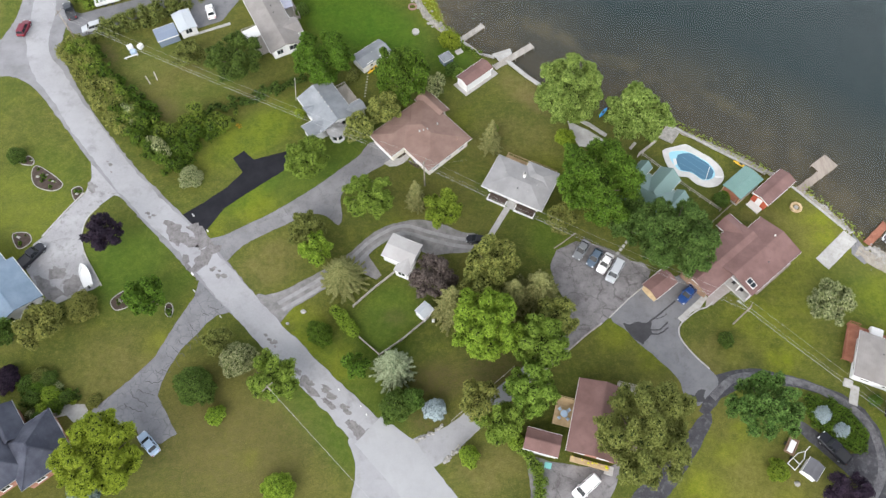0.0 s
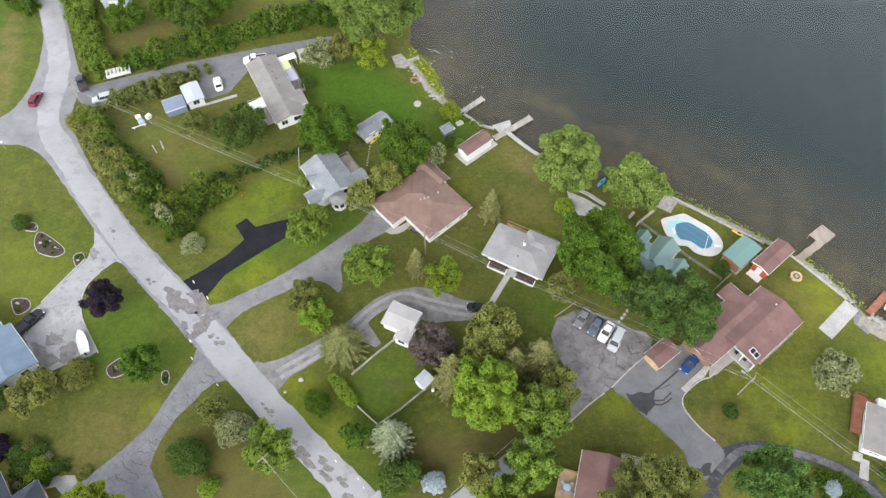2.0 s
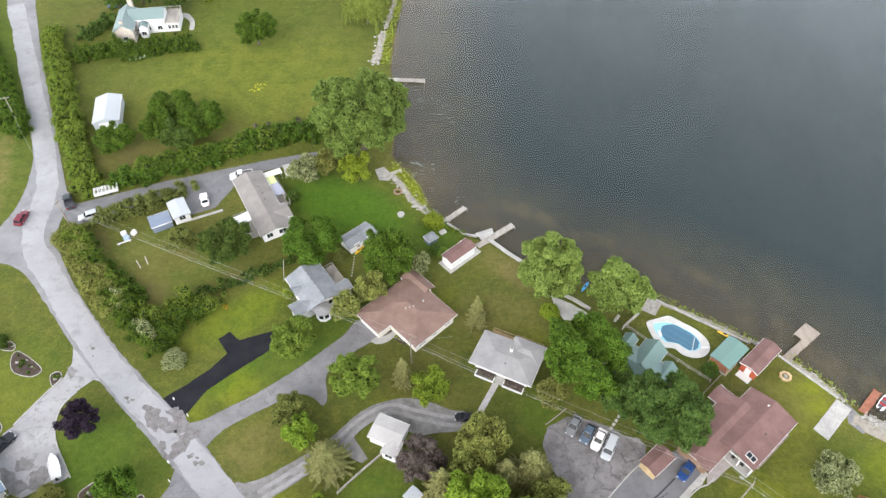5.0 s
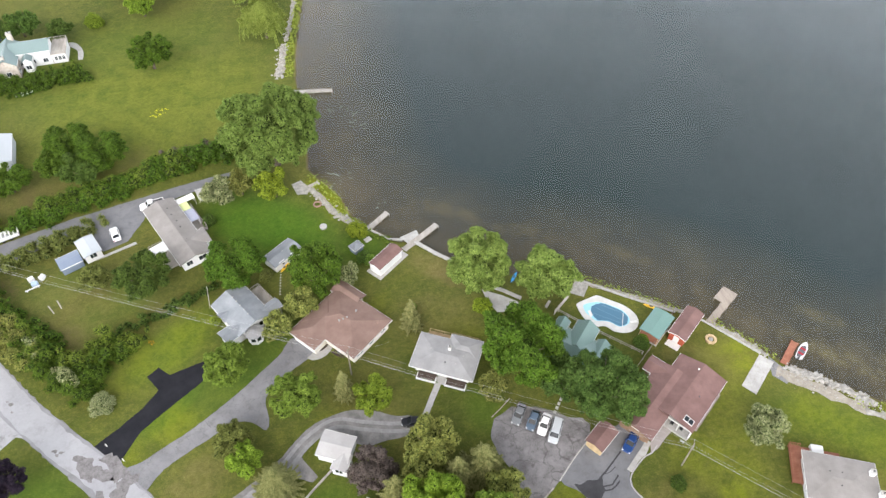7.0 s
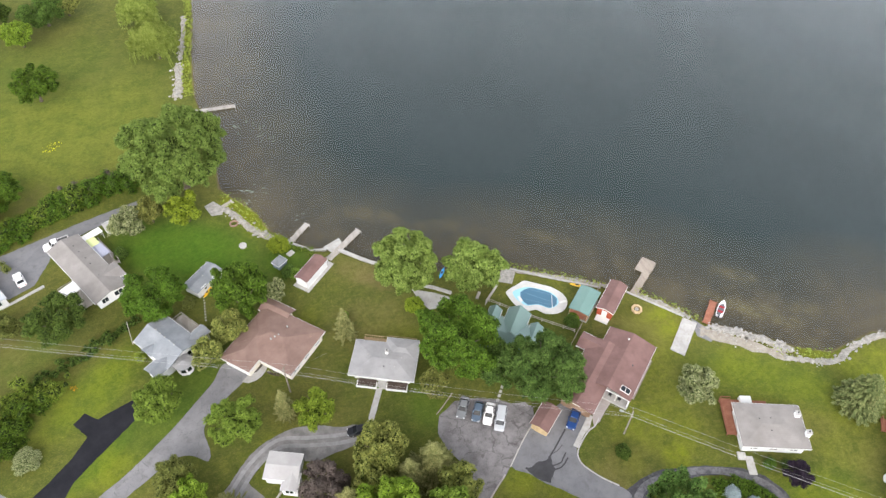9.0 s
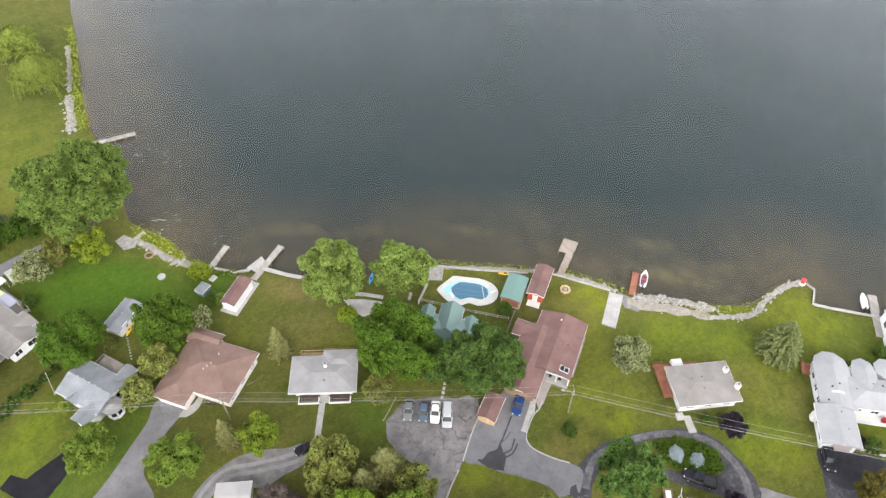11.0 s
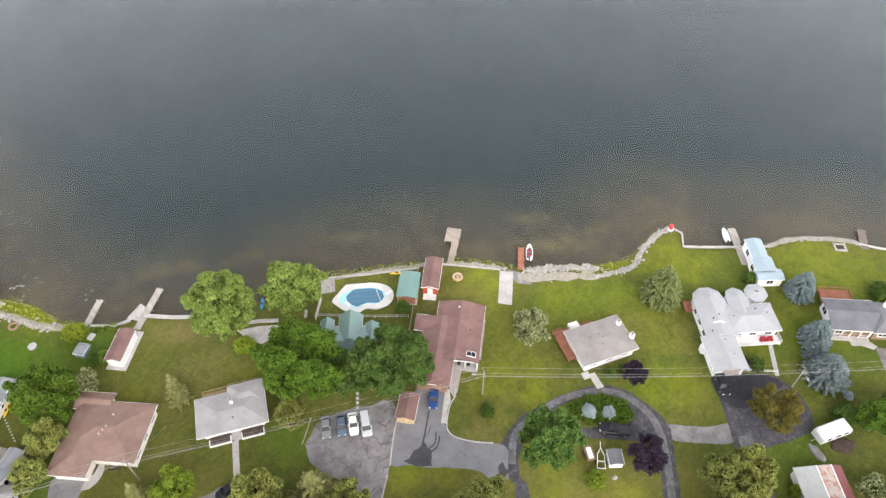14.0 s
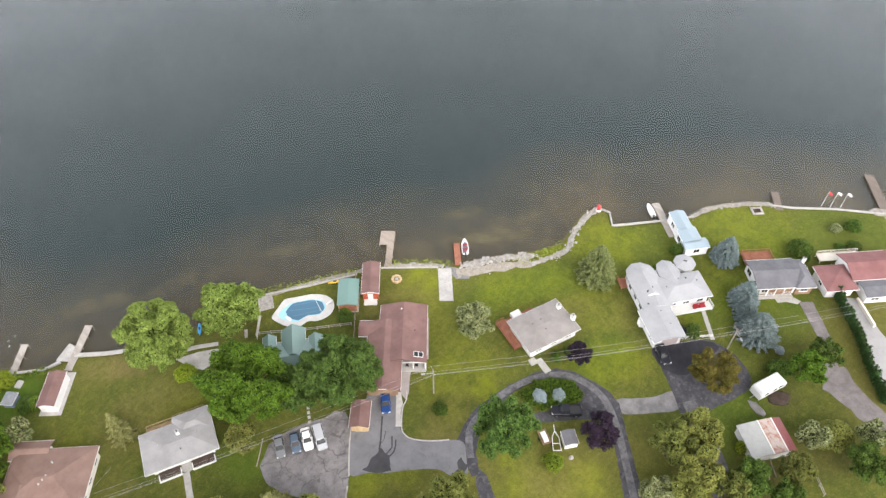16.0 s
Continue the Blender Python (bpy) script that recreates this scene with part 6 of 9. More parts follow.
def stones(points, wide, count, small, large, seed, label="heaped pale grey shore stones", name="shore_stones"):
    """Loose stones heaped along a line."""
    rng = random.Random(seed)
    line, s = curve_through(points, 0.4, False), Shape()
    if wide > 0.9:
        spine = curve_through(points, 1.2, False)
        banks = [[], []]
        for i, (x, y) in enumerate(spine):
            p, q = spine[max(i - 1, 0)], spine[min(i + 1, len(spine) - 1)]
            d = Vector((q[0] - p[0], q[1] - p[1])).normalized()
            for k, side in ((0, -1), (1, 1)):
                w = side * wide * rng.uniform(0.28, 0.66)
                banks[k].append((x - d.y * w, y + d.x * w))
        solo("shore_gravel", slab(banks[0] + banks[1][::-1], 0.03, 0.6, 0.08), SAND, "pale gravel beneath the shore stones", "gravel", kind="structure")
    for _ in range(count):
        x, y = rng.choice(line)
        off = rng.gauss(0, 0.36) * wide
        a = rng.uniform(0, 6.3)
        r = rng.uniform(small, large) * (1.25 if rng.random() < 0.1 else 1)
        s.lump((x + math.cos(a) * off, y + math.sin(a) * off, rng.uniform(-0.12, 0.1)), (r, r * rng.uniform(0.6, 1), r * rng.uniform(0.45, 0.75)), rng, 6, 3)
    solo(name, s, STONE, label, "stones", kind="stuff")


stones([(79.4, 57), (83.4, 54), (87.4, 50.6), (91, 46.8)], 1.7, 260, 0.16, 0.55, 1)
stones([(76.6, 57), (79.6, 54.4), (83.4, 51.2), (88.6, 46.2)], 2.4, 260, 0.06, 0.2, 2, "band of small pale shore stones")
stones([(88.6, 45.8), (93.6, 43.2), (97.6, 42), (102, 43.4), (108.6, 43.8), (112.4, 42.6)], 1.15, 620, 0.14, 0.4, 3)
stones([(123.6, 24.6), (126.4, 23.6), (130, 21.6), (136.4, 15.2), (138.6, 11.8)], 1.3, 620, 0.08, 0.24, 4, "band of small pale shore stones")
stones([(151, -8), (156, -16), (164, -27)], 2.2, 220, 0.16, 0.4, 5)
stones([(-7.6, 124.4), (-5.4, 120.6), (-3.4, 116.4), (0, 112.4), (3, 109.6)], 1.6, 300, 0.16, 0.45, 6)
stones([(-11.4, 187), (-12.2, 180), (-13.2, 172)], 2.4, 150, 0.2, 0.6, 7)
stones([(-7.2, 214), (-8.4, 203), (-10.6, 190)], 1.4, 130, 0.15, 0.45, 12)
stones([(69.4, 69.4), (73, 65.4), (76.4, 60.6)], 1.0, 140, 0.12, 0.34, 8)
stones([(45, 86), (49, 83.6), (60, 76.6), (64.6, 73.4)], 1.0, 180, 0.12, 0.34, 9)
stones([(-4.6, 22.9), (-2.4, 24.1), (-0.2, 25.4)], 0.7, 40, 0.2, 0.42, 10, "row of pale boulders at the lane mouth", "boulder_row")
stones([(-0.1, 19.5), (1.2, 20.9), (2.6, 22.2)], 0.6, 36, 0.2, 0.4, 11, "row of pale boulders at the lane mouth", "boulder_row")

# ---- buildings ----
def house(name, x, y, turn, label, category="house", group="lakeside houses"):
    return thing(name, x, y, turn, 0, label, category, group)


def heading(a, b):
    return math.degrees(math.atan2(b[1] - a[1], b[0] - a[0]))


# brown hip-roofed house with a garage wing
h = house("house", -2.6, 73.2, 41.8, "cream-walled house under a broad brown hip roof")
block(h, -3.1, 8.0, 7.3, 14.2, 2.59, 0.78, "hip", CREAM, ROOF_BROWN, windows="n")
block(h, 0, 11.3, 0, 14.15, 2.6, 1.22, "hip", CREAM, ROOF_BROWN, windows="se")
block(h, 9.4, 12.9, 8.2, 14.9, 2.51, 0.68, "gable", CREAM, ROOF_BROWN, along="v")
part("garage_door", Shape().box(-2.56, -2.44, 8.3, 13.2, 0.1, 2.2), WHITE, h, "white panelled garage door")
door(h, "w", 4.6, 0.6)
roof_vents(h, [(4.4, 7.6, 3.87), (5.1, 7.2, 3.94), (5.8, 6.8, 4.01), (8.2, 6.6, 3.8)], VENT)
roof_vents(h, [(8.8, 1.6, 3.05)], BRICK_EDGE)
for u in (9.6, 10.4):
    part("air_conditioner", Shape().box(11.4, 12.3, u - 7.2, u - 6.4, 0.0, 0.8, 0.05), WHITE, h)

# blue-grey house
h = house("house", -29.4, 90.2, heading((-29.4, 90.2), (-23.6, 81.4)), "white house with a weathered blue-grey shingle roof")
block(h, -0.8, 9.6, 0.5, 8.3, 2.6, 1.35, "gable", WHITE_SIDING, ROOF_BLUEGREY, windows="ew", caps=False)
block(h, 2.0, 4.8, 0.2, 3.8, 2.62, 0.62, "gable", WHITE_SIDING, ROOF_BLUEGREY, 0.5, along="v", windows="s", caps=False)
block(h, 6.4, 9.2, 6.4, 11.0, 2.42, 0.61, "gable", WHITE_SIDING, ROOF_BLUEGREY, 0.4, along="v", windows="n", caps=False)
block(h, 5.8, 9.4, -2.2, 3.0, 2.44, 0.66, "gable", WHITE_SIDING, ROOF_BLUEGREY, 0.4, along="v", windows="s", caps=False)
bay = part("bay", Shape().tube([(10.4, 3.2, 0.0), (10.4, 3.2, 2.4)], [1.55, 1.55], 8), WHITE_SIDING, h)
part("bay_roof", Shape().tube([(10.4, 3.2, 2.38), (10.4, 3.2, 2.5), (10.4, 3.2, 3.0)], [1.95, 1.95, 0.08], 8), ROOF_GREY, bay)
for a in (-45, 0, 45):
    c, k = radians(a), radians(a + 90)
    mid = Vector((10.4 + 1.45 * math.cos(c), 3.2 + 1.45 * math.sin(c), 1.5))
    side = Vector((math.cos(k), math.sin(k), 0)) * 0.42
    part("bay_window", Shape().bar(tuple(mid - side), tuple(mid + side), 0.12, 1.1), GLASS, bay)
roof_vents(h, [(1.6, 4.5, 4.05), (3.0, 4.45, 4.05), (4.4, 4.4, 4.05), (5.8, 4.4, 4.05), (7.2, 4.35, 4.05)], VENT)
deck(h, 0.2, 5.6, 8.3, 10.9, 0.7, PLANK, "nw")
part("screen_wall", Shape().box(1.4, 6.0, 8.12, 8.2, 0.8, 2.3), WHITE, h, "white lattice screen")

# entrance beds of the brown house
for pts, seed in (([(-9.8, 78.1), (-7.5, 80.0), (-6.9, 79.4), (-8.4, 78.1)], 41), ([(-6.8, 77.3), (-5.8, 78.3), (-4.1, 76.5), (-4.3, 75.4), (-5.6, 76.2)], 42)):
    solo("planting_bed", slab(pts, 0.07, 0.1, 0.05, seed=seed), SOIL, "dark soil bed beside the front entrance", "flower bed", "entrance beds", kind="structure")
# grey shed
h = house("shed", -16.4, 100.0, heading((-16.4, 100), (-10.7, 104.8)), "small white shed with a blue-grey gable roof", "shed")
block(h, -0.5, 7.1, -0.6, 3.7, 1.9, 0.5, "gable", WHITE_SIDING, ROOF_BLUEGREY, 0.3, windows="s", caps=False)
door(h, "s", 1.1, -0.3, 0.95, 1.8)
roof_vents(h, [(3.4, 1.5, 2.4)], VENT)
for i, (u, v) in enumerate(((1.6, -0.7), (2.4, -0.9))):
    a = radians(39.6)
    k = thing("kayak", -16.4 + u * math.cos(a) - v * math.sin(a), 100.0 + u * math.sin(a) + v * math.cos(a), 52 + 40 * i, 0.05, "yellow plastic kayak lying by the shed", "kayak", "kayaks")
    part("hull", Shape().loft([[(f, w * math.cos(t), 0.2 + 0.2 * math.sin(t)) for t in (0, 1.05, 2.1, 3.14, 4.2, 5.24)] for f, w in ((-1.3, 0.05), (-0.8, 0.28), (0, 0.36), (0.8, 0.28), (1.3, 0.05))]), YELLOW, k)
    part("cockpit", Shape().prism([(0.35 * math.cos(t), 0.2 * math.sin(t)) for t in np.linspace(0, 6.28, 9)[:-1]], 0.36, 0.41), BLACK, k)

# boathouse and its walk
h = house("boathouse", 5.2, 94.9, heading((5.2, 94.9), (11.8, 100.6)), "white boathouse with a maroon shingle roof", "boathouse")
block(h, -0.5, 6.8, -0.65, 2.65, 2.3, 0.5, "gable", WHITE_SIDING, ROOF_MAROON, 0.2, caps=False)
door(h, "w", 1.0, -0.3, 1.6)
part("plinth", Shape().box(-1.1, 8.0, -1.1, 2.9, -0.4, 0.1), CONCRETE, h)

# grey bungalow
h = house("house", 7.4, 69.9, heading((7.4, 69.9), (18.4, 64.2)), "white bungalow with a pale grey hip roof")
block(h, 0, 12.4, 0, 8.0, 2.42, 0.6, "hip", WHITE_SIDING, ROOF_GREY, 1.0, windows="swe", caps=False)
block(h, 5.9, 12.2, 4.4, 9.2, 2.42, 0.55, "hip", WHITE_SIDING, ROOF_GREY, 0.9, windows="n", caps=False)
deck(h, 1.2, 5.88, 7.1, 10.0, 0.5, TIMBER, "nw")
deck(h, 5.9, 11.4, 8.4, 10.3, 0.5, TIMBER, "ne")
for u in (2.6, 4.4):
    window(h, "n", u, 7.0, 0.9, 1.3, 1.2)
chimney(h, 6.5, 5.3, 2.6, 3.9, 0.5, WHITE)
roof_vents(h, [(3.0, 4.6, 2.9), (9.4, 4.6, 2.9), (8.4, 2.6, 2.8)], VENT)
roof_vents(h, [(6.4, 2.4, 2.8)], BLACK)
part("porch_floor", Shape().box(5.5, 7.1, -0.7, 0.9, -0.1, 0.25), CONCRETE, h)
for u0, u1 in ((1.75, 5.25), (7.35, 11.05)):
    part("planter_soil", Shape().box(u0, u1, -0.74, 0.95, 0, 0.3), SOIL, h)
for u0, u1 in ((1.6, 5.4), (7.2, 11.2)):
    part("planter_wall", Shape().box(u0, u1, -0.9, -0.75, 0, 0.45).box(u0, u0 + 0.15, -0.75, 0.4, 0, 0.45).box(u1 - 0.15, u1, -0.75, 0.4, 0, 0.45), WHITE, h)
door(h, "s", 6.3, 1.0)

# white garage with a lean-to
h = house("garage", -11.2, 55.3, heading((-11.2, 55.3), (-6.1, 52.9)), "white garage with a pale grey shingle roof", "garage")
block(h, -0.1, 5.9, 0.2, 5.1, 2.3, 0.35, "gable", WHITE_SIDING, ROOF_CHALK, 0.3, windows="w", caps=False)
block(h, 3.3, 6.2, -1.5, 1.8, 2.2, 0.3, "gable", WHITE_SIDING, ROOF_CHALK, 0.2, along="v", windows="s", caps=False)
part("garage_door", Shape().box(1.4, 4.2, 4.8, 4.88, 0.05, 2.1), WHITE, h)

# small white shed
h = house("shed", -5.0, 44.9, 46, "tiny white shed with a white metal roof", "shed")
block(h, 0, 2.5, -2.3, 0, 1.86, 0.34, "gable", WHITE_SIDING, METAL_WHITE, 0.12, caps=False)
door(h, "w", -1.1, 0.12, 0.8, 1.8)

# long beige-roofed house by the north drive
h = house("house", -45.5, 121.9, heading((-45.5, 121.9), (-35.7, 102.5)), "long white house with a beige-grey gable roof")
block(h, 0.6, 21.2, 0, 7.2, 2.55, 0.9, "gable", WHITE_SIDING, ROOF_BEIGE, windows="se", caps=False)
block(h, 13.6, 18.4, 3.6, 8.5, 2.5, 0.65, "gable", WHITE_SIDING, ROOF_BEIGE, along="v", caps=False)
roof_vents(h, [(4, 4.6, 3.2), (6.4, 4.6, 3.2), (9, 4.7, 3.2), (11.2, 4.6, 3.2), (15.4, 4.2, 3.2), (16.4, 6.0, 2.9)], BLACK)
deck(h, 10.6, 18.4, -3.2, 0.4, 0.4, PLANK, "sw")
part("awning", Shape().loft([[(12.2, v, z) for v, z in ((-3.4, 2.2), (0.3, 2.6), (0.3, 2.66), (-3.4, 2.26))], [(15.2, v, z) for v, z in ((-3.4, 2.2), (0.3, 2.6), (0.3, 2.66), (-3.4, 2.26))]]), WHITE, h, "white fabric awning")
for u in (12.4, 15.0):
    part("awning_post", Shape().bar((u, -3.3, 0), (u, -3.3, 2.2), 0.08), WHITE, h)
deck(h, 3.4, 12.4, 7.0, 9.8, 0.6, PLANK, "n")
part("canopy", Shape().box(3.3, 6.1, 7.3, 9.2, 2.25, 2.33), LIME_CLOTH, h, "pale lime porch canopy")
part("porch_roof", Shape().box(6.12, 10.2, 7.3, 9.4, 2.2, 2.3), METAL_LILAC, h, "pale grey-lilac porch roof")
part("porch_roof", Shape().box(1.4, 3.28, 7.3, 11.4, 2.1, 2.2), WHITE, h)
for u, v in ((3.5, 9.1), (6.0, 9.1), (10.0, 9.2), (1.6, 11.2), (3.1, 11.2)):
    part("porch_post", Shape().bar((u, v, 0), (u, v, 2.2), 0.1), WHITE, h)

# white and blue sheds beside the drive
h = house("shed", -56.4, 109.5, heading((-56.4, 109.5), (-53, 111.3)), "white garden shed with a bright metal roof", "shed")
block(h, 0, 3.9, 0, 6.0, 2.05, 0.24, "gable", WHITE_SIDING, METAL_WHITE, 0.2, along="v", caps=False, windows="s")
h = house("shed", -60.8, 107.1, heading((-60.8, 107.1), (-56.5, 109.3)), "low shed with a slate-blue metal roof", "shed")
block(h, 0, 4.7, 0, 3.9, 1.77, 0.27, "gable", METAL_NAVY, METAL_NAVY, 0.15, caps=False)

# white machine shed by the road
h = house("machine_shed", -83.6, 142.6, heading((-83.6, 142.6), (-77, 143.9)), "white metal-clad machine shed beside bushes", "shed")
block(h, -0.4, 6.2, 0.9, 12.2, 2.6, 0.95, "gable", METAL_WHITE, METAL_WHITE, 0.15, along="v", caps=False)
part("sliding_door", Shape().box(1.2, 4.6, 0.92, 1.04, 0.05, 2.4), WHITE, h)

# farmhouse across the field
h = house("farmhouse", -87, 187.4, 6, "two-storey white farmhouse with a green metal roof")
block(h, 0.6, 11.2, 1.6, 8.6, 4.4, 1.7, "gable", WHITE_SIDING, METAL_FARM, 0.35, windows="sen")
block(h, -3.0, 3.0, -3.2, 9.2, 4.0, 1.9, "gable", STONE_WALL, METAL_FARM, 0.35, along="v", windows="swe")
block(h, 3.6, 6.4, -1.0, 2.6, 3.3, 1.1, "gable", WHITE_SIDING, METAL_FARM, 0.3, along="v", windows="s")
chimney(h, 0.9, 9.0, 3, 7.4, 1.2)
chimney(h, 0.0, -2.2, 3, 6.8, 0.9)
deck(h, 10.9, 15.0, 1.7, 9.6, 3.0, PLANK, "nse", "balcony")
part("ground_floor_wall", Shape().box(10.95, 14.8, 1.9, 9.4, 0, 2.75), WHITE_SIDING, h)
for c in (12.0, 13.0, 14.0):
    window(h, "s", c, 1.9, 1.0, 0.7, 1.2)
part("stone_terrace", slab([(13.8, 11.8), (16, 11.7), (18.4, 7), (18.6, 1.8), (17.4, 1.8), (17.0, 6.8), (14.8, 9.8)], 0.08, 0.2), CONCRETE, h)

h = house("shed", -33.4, 124.6, 20, "small white shed beside the silvery tree", "shed")
block(h, 0, 2.6, 0, 2.2, 1.9, 0.35, "gable", WHITE_SIDING, ROOF_CHALK, 0.15, caps=False)

# brown lakeside house with a porch
h = house("house", 52.0, 46.6, heading((52.0, 46.6), (63.6, 55.8)), "lakeside house with low maroon shingle roofs and a front porch")
block(h, 3.2, 15.2, -1.0, 8.4, 2.65, 1.05, "gable", BROWN_WALL, ROOF_MAROON, windows="en", caps=False)
part("porch_roof", gable_roof(1.6, 3.19, -1.0, 8.4, 2.65, 1.05), ROOF_MAROON, h)
block(h, -4.4, 11.2, 3.7, 10.6, 2.6, 0.9, "gable", BROWN_WALL, ROOF_MAROON, windows="w", caps=False)
block(h, 7.6, 11.4, 7.4, 12.4, 2.55, 0.75, "gable", BROWN_WALL, ROOF_MAROON, along="v", windows="n", caps=False)
part("porch_floor", Shape().box(1.2, 3.79, -0.8, 4.2, -0.1, 0.4), CONCRETE, h)
part("porch_beam", Shape().box(1.66, 1.82, -0.9, 4.2, 2.42, 2.6), WHITE, h)
for v in (-0.7, 1.6, 4.0):
    part("porch_column", Shape().tube([(1.75, v, 0.4), (1.75, v, 2.42)], [0.13, 0.11], 10), WHITE, h)
part("porch_rail", Shape().box(1.3, 3.7, -0.86, -0.8, 0.4, 1.2), WHITE, h)
slope = lambda v: 2.65 + 1.05 * (v + 1) / 4.7 + 0.15
part("skylight", Shape().loft([[(u, v, slope(v) + k) for u, k in ((2.5, -0.1), (2.5, 0.1), (3.7, 0.1), (3.7, -0.1))] for v in (-0.3, 1.5)]), WHITE, h, "thin white skylight frame")
for v0, v1 in ((-0.22, 0.55), (0.63, 1.42)):
    part("skylight_pane", Shape().loft([[(u, v, slope(v) + k) for u, k in ((2.6, 0.09), (2.6, 0.112), (3.6, 0.112), (3.6, 0.09))] for v in (v0, v1)]), GLASS, h)
roof_vents(h, [(13.4, 4.1, 3.75)], WHITE)
roof_vents(h, [(8.6, 1.4, 3.2)], BLACK)
part("side_deck", Shape().box(4.0, 13.6, -1.3, -0.45, 0.1, 0.3), TAN_PLANK, h)
part("garage_door", Shape().box(-3.92, -3.8, 4.8, 9.6, 0.05, 2.15), BROWN_WALL, h, "brown panelled garage door")
for v in (1.0, 2.8):
    c = thing("porch_chair", 0, 0, 0, 0, "dark wooden porch chair on the front porch", "chair", "porch chairs")
    a = radians(heading((52.0, 46.6), (63.6, 55.8)))
    c.matrix_basis = pose(52.0 + 2.3 * math.cos(a) - v * math.sin(a), 46.6 + 2.3 * math.sin(a) + v * math.cos(a), 0.4, 0, 0, 218)
    part("seat", Shape().box(-0.3, 0.3, -0.28, 0.28, 0.38, 0.44), BLACK, c)
    part("backrest", Shape().box(-0.34, -0.28, -0.28, 0.28, 0.45, 1.0), BLACK, c)
    for x in (-0.26, 0.22):
        for y in (-0.25, 0.2):
            part("leg", Shape().box(x, x + 0.05, y, y + 0.05, 0, 0.38), BLACK, c)

# green-roofed house behind the big trees
h = house("house", 46.8, 66.6, heading((46.8, 66.6), (38.2, 74.4)), "white cottage with a green metal roof and three gables")
block(h, 0, 11.6, 0.8, 9.6, 2.79, 1.36, "gable", WHITE_SIDING, METAL_SAGE, 0.4, windows="n", caps=False)
for u, w, d in ((0.6, 2.6, 1.6), (3.8, 4.6, -0.6), (9.4, 2.6, 0.6)):
    block(h, u, u + w, d - 1.2, 5.0, 3.0, 1.1 if w < 4 else 1.7, "gable", WHITE_SIDING, METAL_SAGE, 0.3, along="v", windows="s", caps=False)

# open pavilion and red shed by the pool
h = house("pavilion", 55.9, 66.4, heading((55.9, 66.4), (61.1, 70.8)), "open pool pavilion with a teal metal roof", "pavilion")
part("roof", gable_roof(0, 6.8, 0, 4.3, 2.5, 0.25), METAL_TEAL, h)
for u in (0.3, 3.4, 6.5):
    for v in (0.3, 4.0):
        part("post", Shape().box(u - 0.07, u + 0.07, v - 0.07, v + 0.07, 0, 2.5), TIMBER, h)
part("back_wall", Shape().box(0.38, 0.5, 0.3, 4.0, 0, 2.5), RED_TIMBER, h)
part("half_wall", Shape().box(0.5, 6.4, 0.25, 0.35, 0, 1.2), RED_TIMBER, h)
part("floor", Shape().box(0.1, 6.7, 0.1, 4.2, -0.05, 0.12), CONCRETE, h)
h = house("shed", 60.8, 65.1, heading((60.8, 65.1), (67.3, 70.5)), "red lakeside shed with a maroon shingle roof", "shed")
block(h, 0, 8.4, 0, 3.7, 2.33, 0.54, "gable", RED_WALL, ROOF_MAROON, 0.3, windows="s")
door(h, "w", 1.85, 0.3, 1.1)
part("white_gable_trim", Shape().bar((-0.03, -0.05, 2.38), (-0.03, 1.85, 2.93), 0.05, 0.18).bar((-0.03, 3.75, 2.38), (-0.03, 1.85, 2.93), 0.05, 0.18), WHITE, h)
part("step", Shape().box(-1.2, 0.3, 0.5, 3.2, 0, 0.2), WHITE, h)

# brown outbuilding by the drive
h = house("outbuilding", 37.0, 47.3, heading((37, 47.3), (41.6, 50.8)), "small outbuilding with a maroon gable roof", "shed")
block(h, -0.1, 5.2, -0.8, 2.8, 2.05, 0.5, "gable", TIMBER, ROOF_MAROON, 0.3, caps=False)
door(h, "w", 1.0, 0.2, 1.6, 1.85, TIMBER)

# brown house south
h = house("house", 22.4, 32.5, heading((22.4, 32.5), (19.1, 20.8)), "brown-roofed house with a deck and flower boxes")
block(h, 0, 12.2, 0, 8.6, 2.7, 1.29, "gable", BRICK_WALL, ROOF_MAROON, windows="e")
deck(h, 3.4, 8.0, -2.7, 0.4, 0.55, TIMBER, "sw")
part("flower_box", Shape().box(12.3, 13.1, 1.2, 7.4, 0.0, 0.5), TIMBER, h)
part("front_step", Shape().box(12.2, 13.6, 6.8, 8.2, 0.0, 0.3), CONCRETE, h)
deck(h, -1.6, 0.4, 6.6, 9.8, 0.5, PLANK, "nw")
h = house("garage", 12.4, 21.2, heading((12.4, 21.2), (17.8, 19.7)), "low garage with a brown shingle roof", "garage")
block(h, 0, 5.7, 0, 3.6, 2.23, 0.48, "gable", CREAM, ROOF_MAROON, 0.25)
part("garage_door", Shape().box(1.2, 4.6, 0.16, 0.24, 0.05, 2.0), WHITE, h)

# beige-roofed house with a red deck
h = house("house", 67.0, 32.5, heading((67.0, 32.5), (77.8, 27.9)), "white house with a beige-grey hip roof and red deck")
block(h, 0.6, 12.4, 0.3, 8.8, 2.6, 0.55, "hip", WHITE_SIDING, ROOF_BEIGE, windows="swe", caps=False)
roof_vents(h, [(4.6, 5.6, 2.95), (6.6, 5.8, 2.95), (8.8, 5.2, 2.95), (6.2, 3.4, 2.95)], BLACK)
chimney(h, 11.4, 6.6, 0, 3.9, 0.75, WHITE_SIDING)
chimney(h, 12.3, 3.0, 0, 3.9, 0.75, WHITE_SIDING)
deck(h, -0.7, 1.1, 3.6, 10.6, 0.7, RED_TIMBER, "wn")
deck(h, 1.12, 7.8, 8.2, 10.6, 0.7, RED_TIMBER, "")
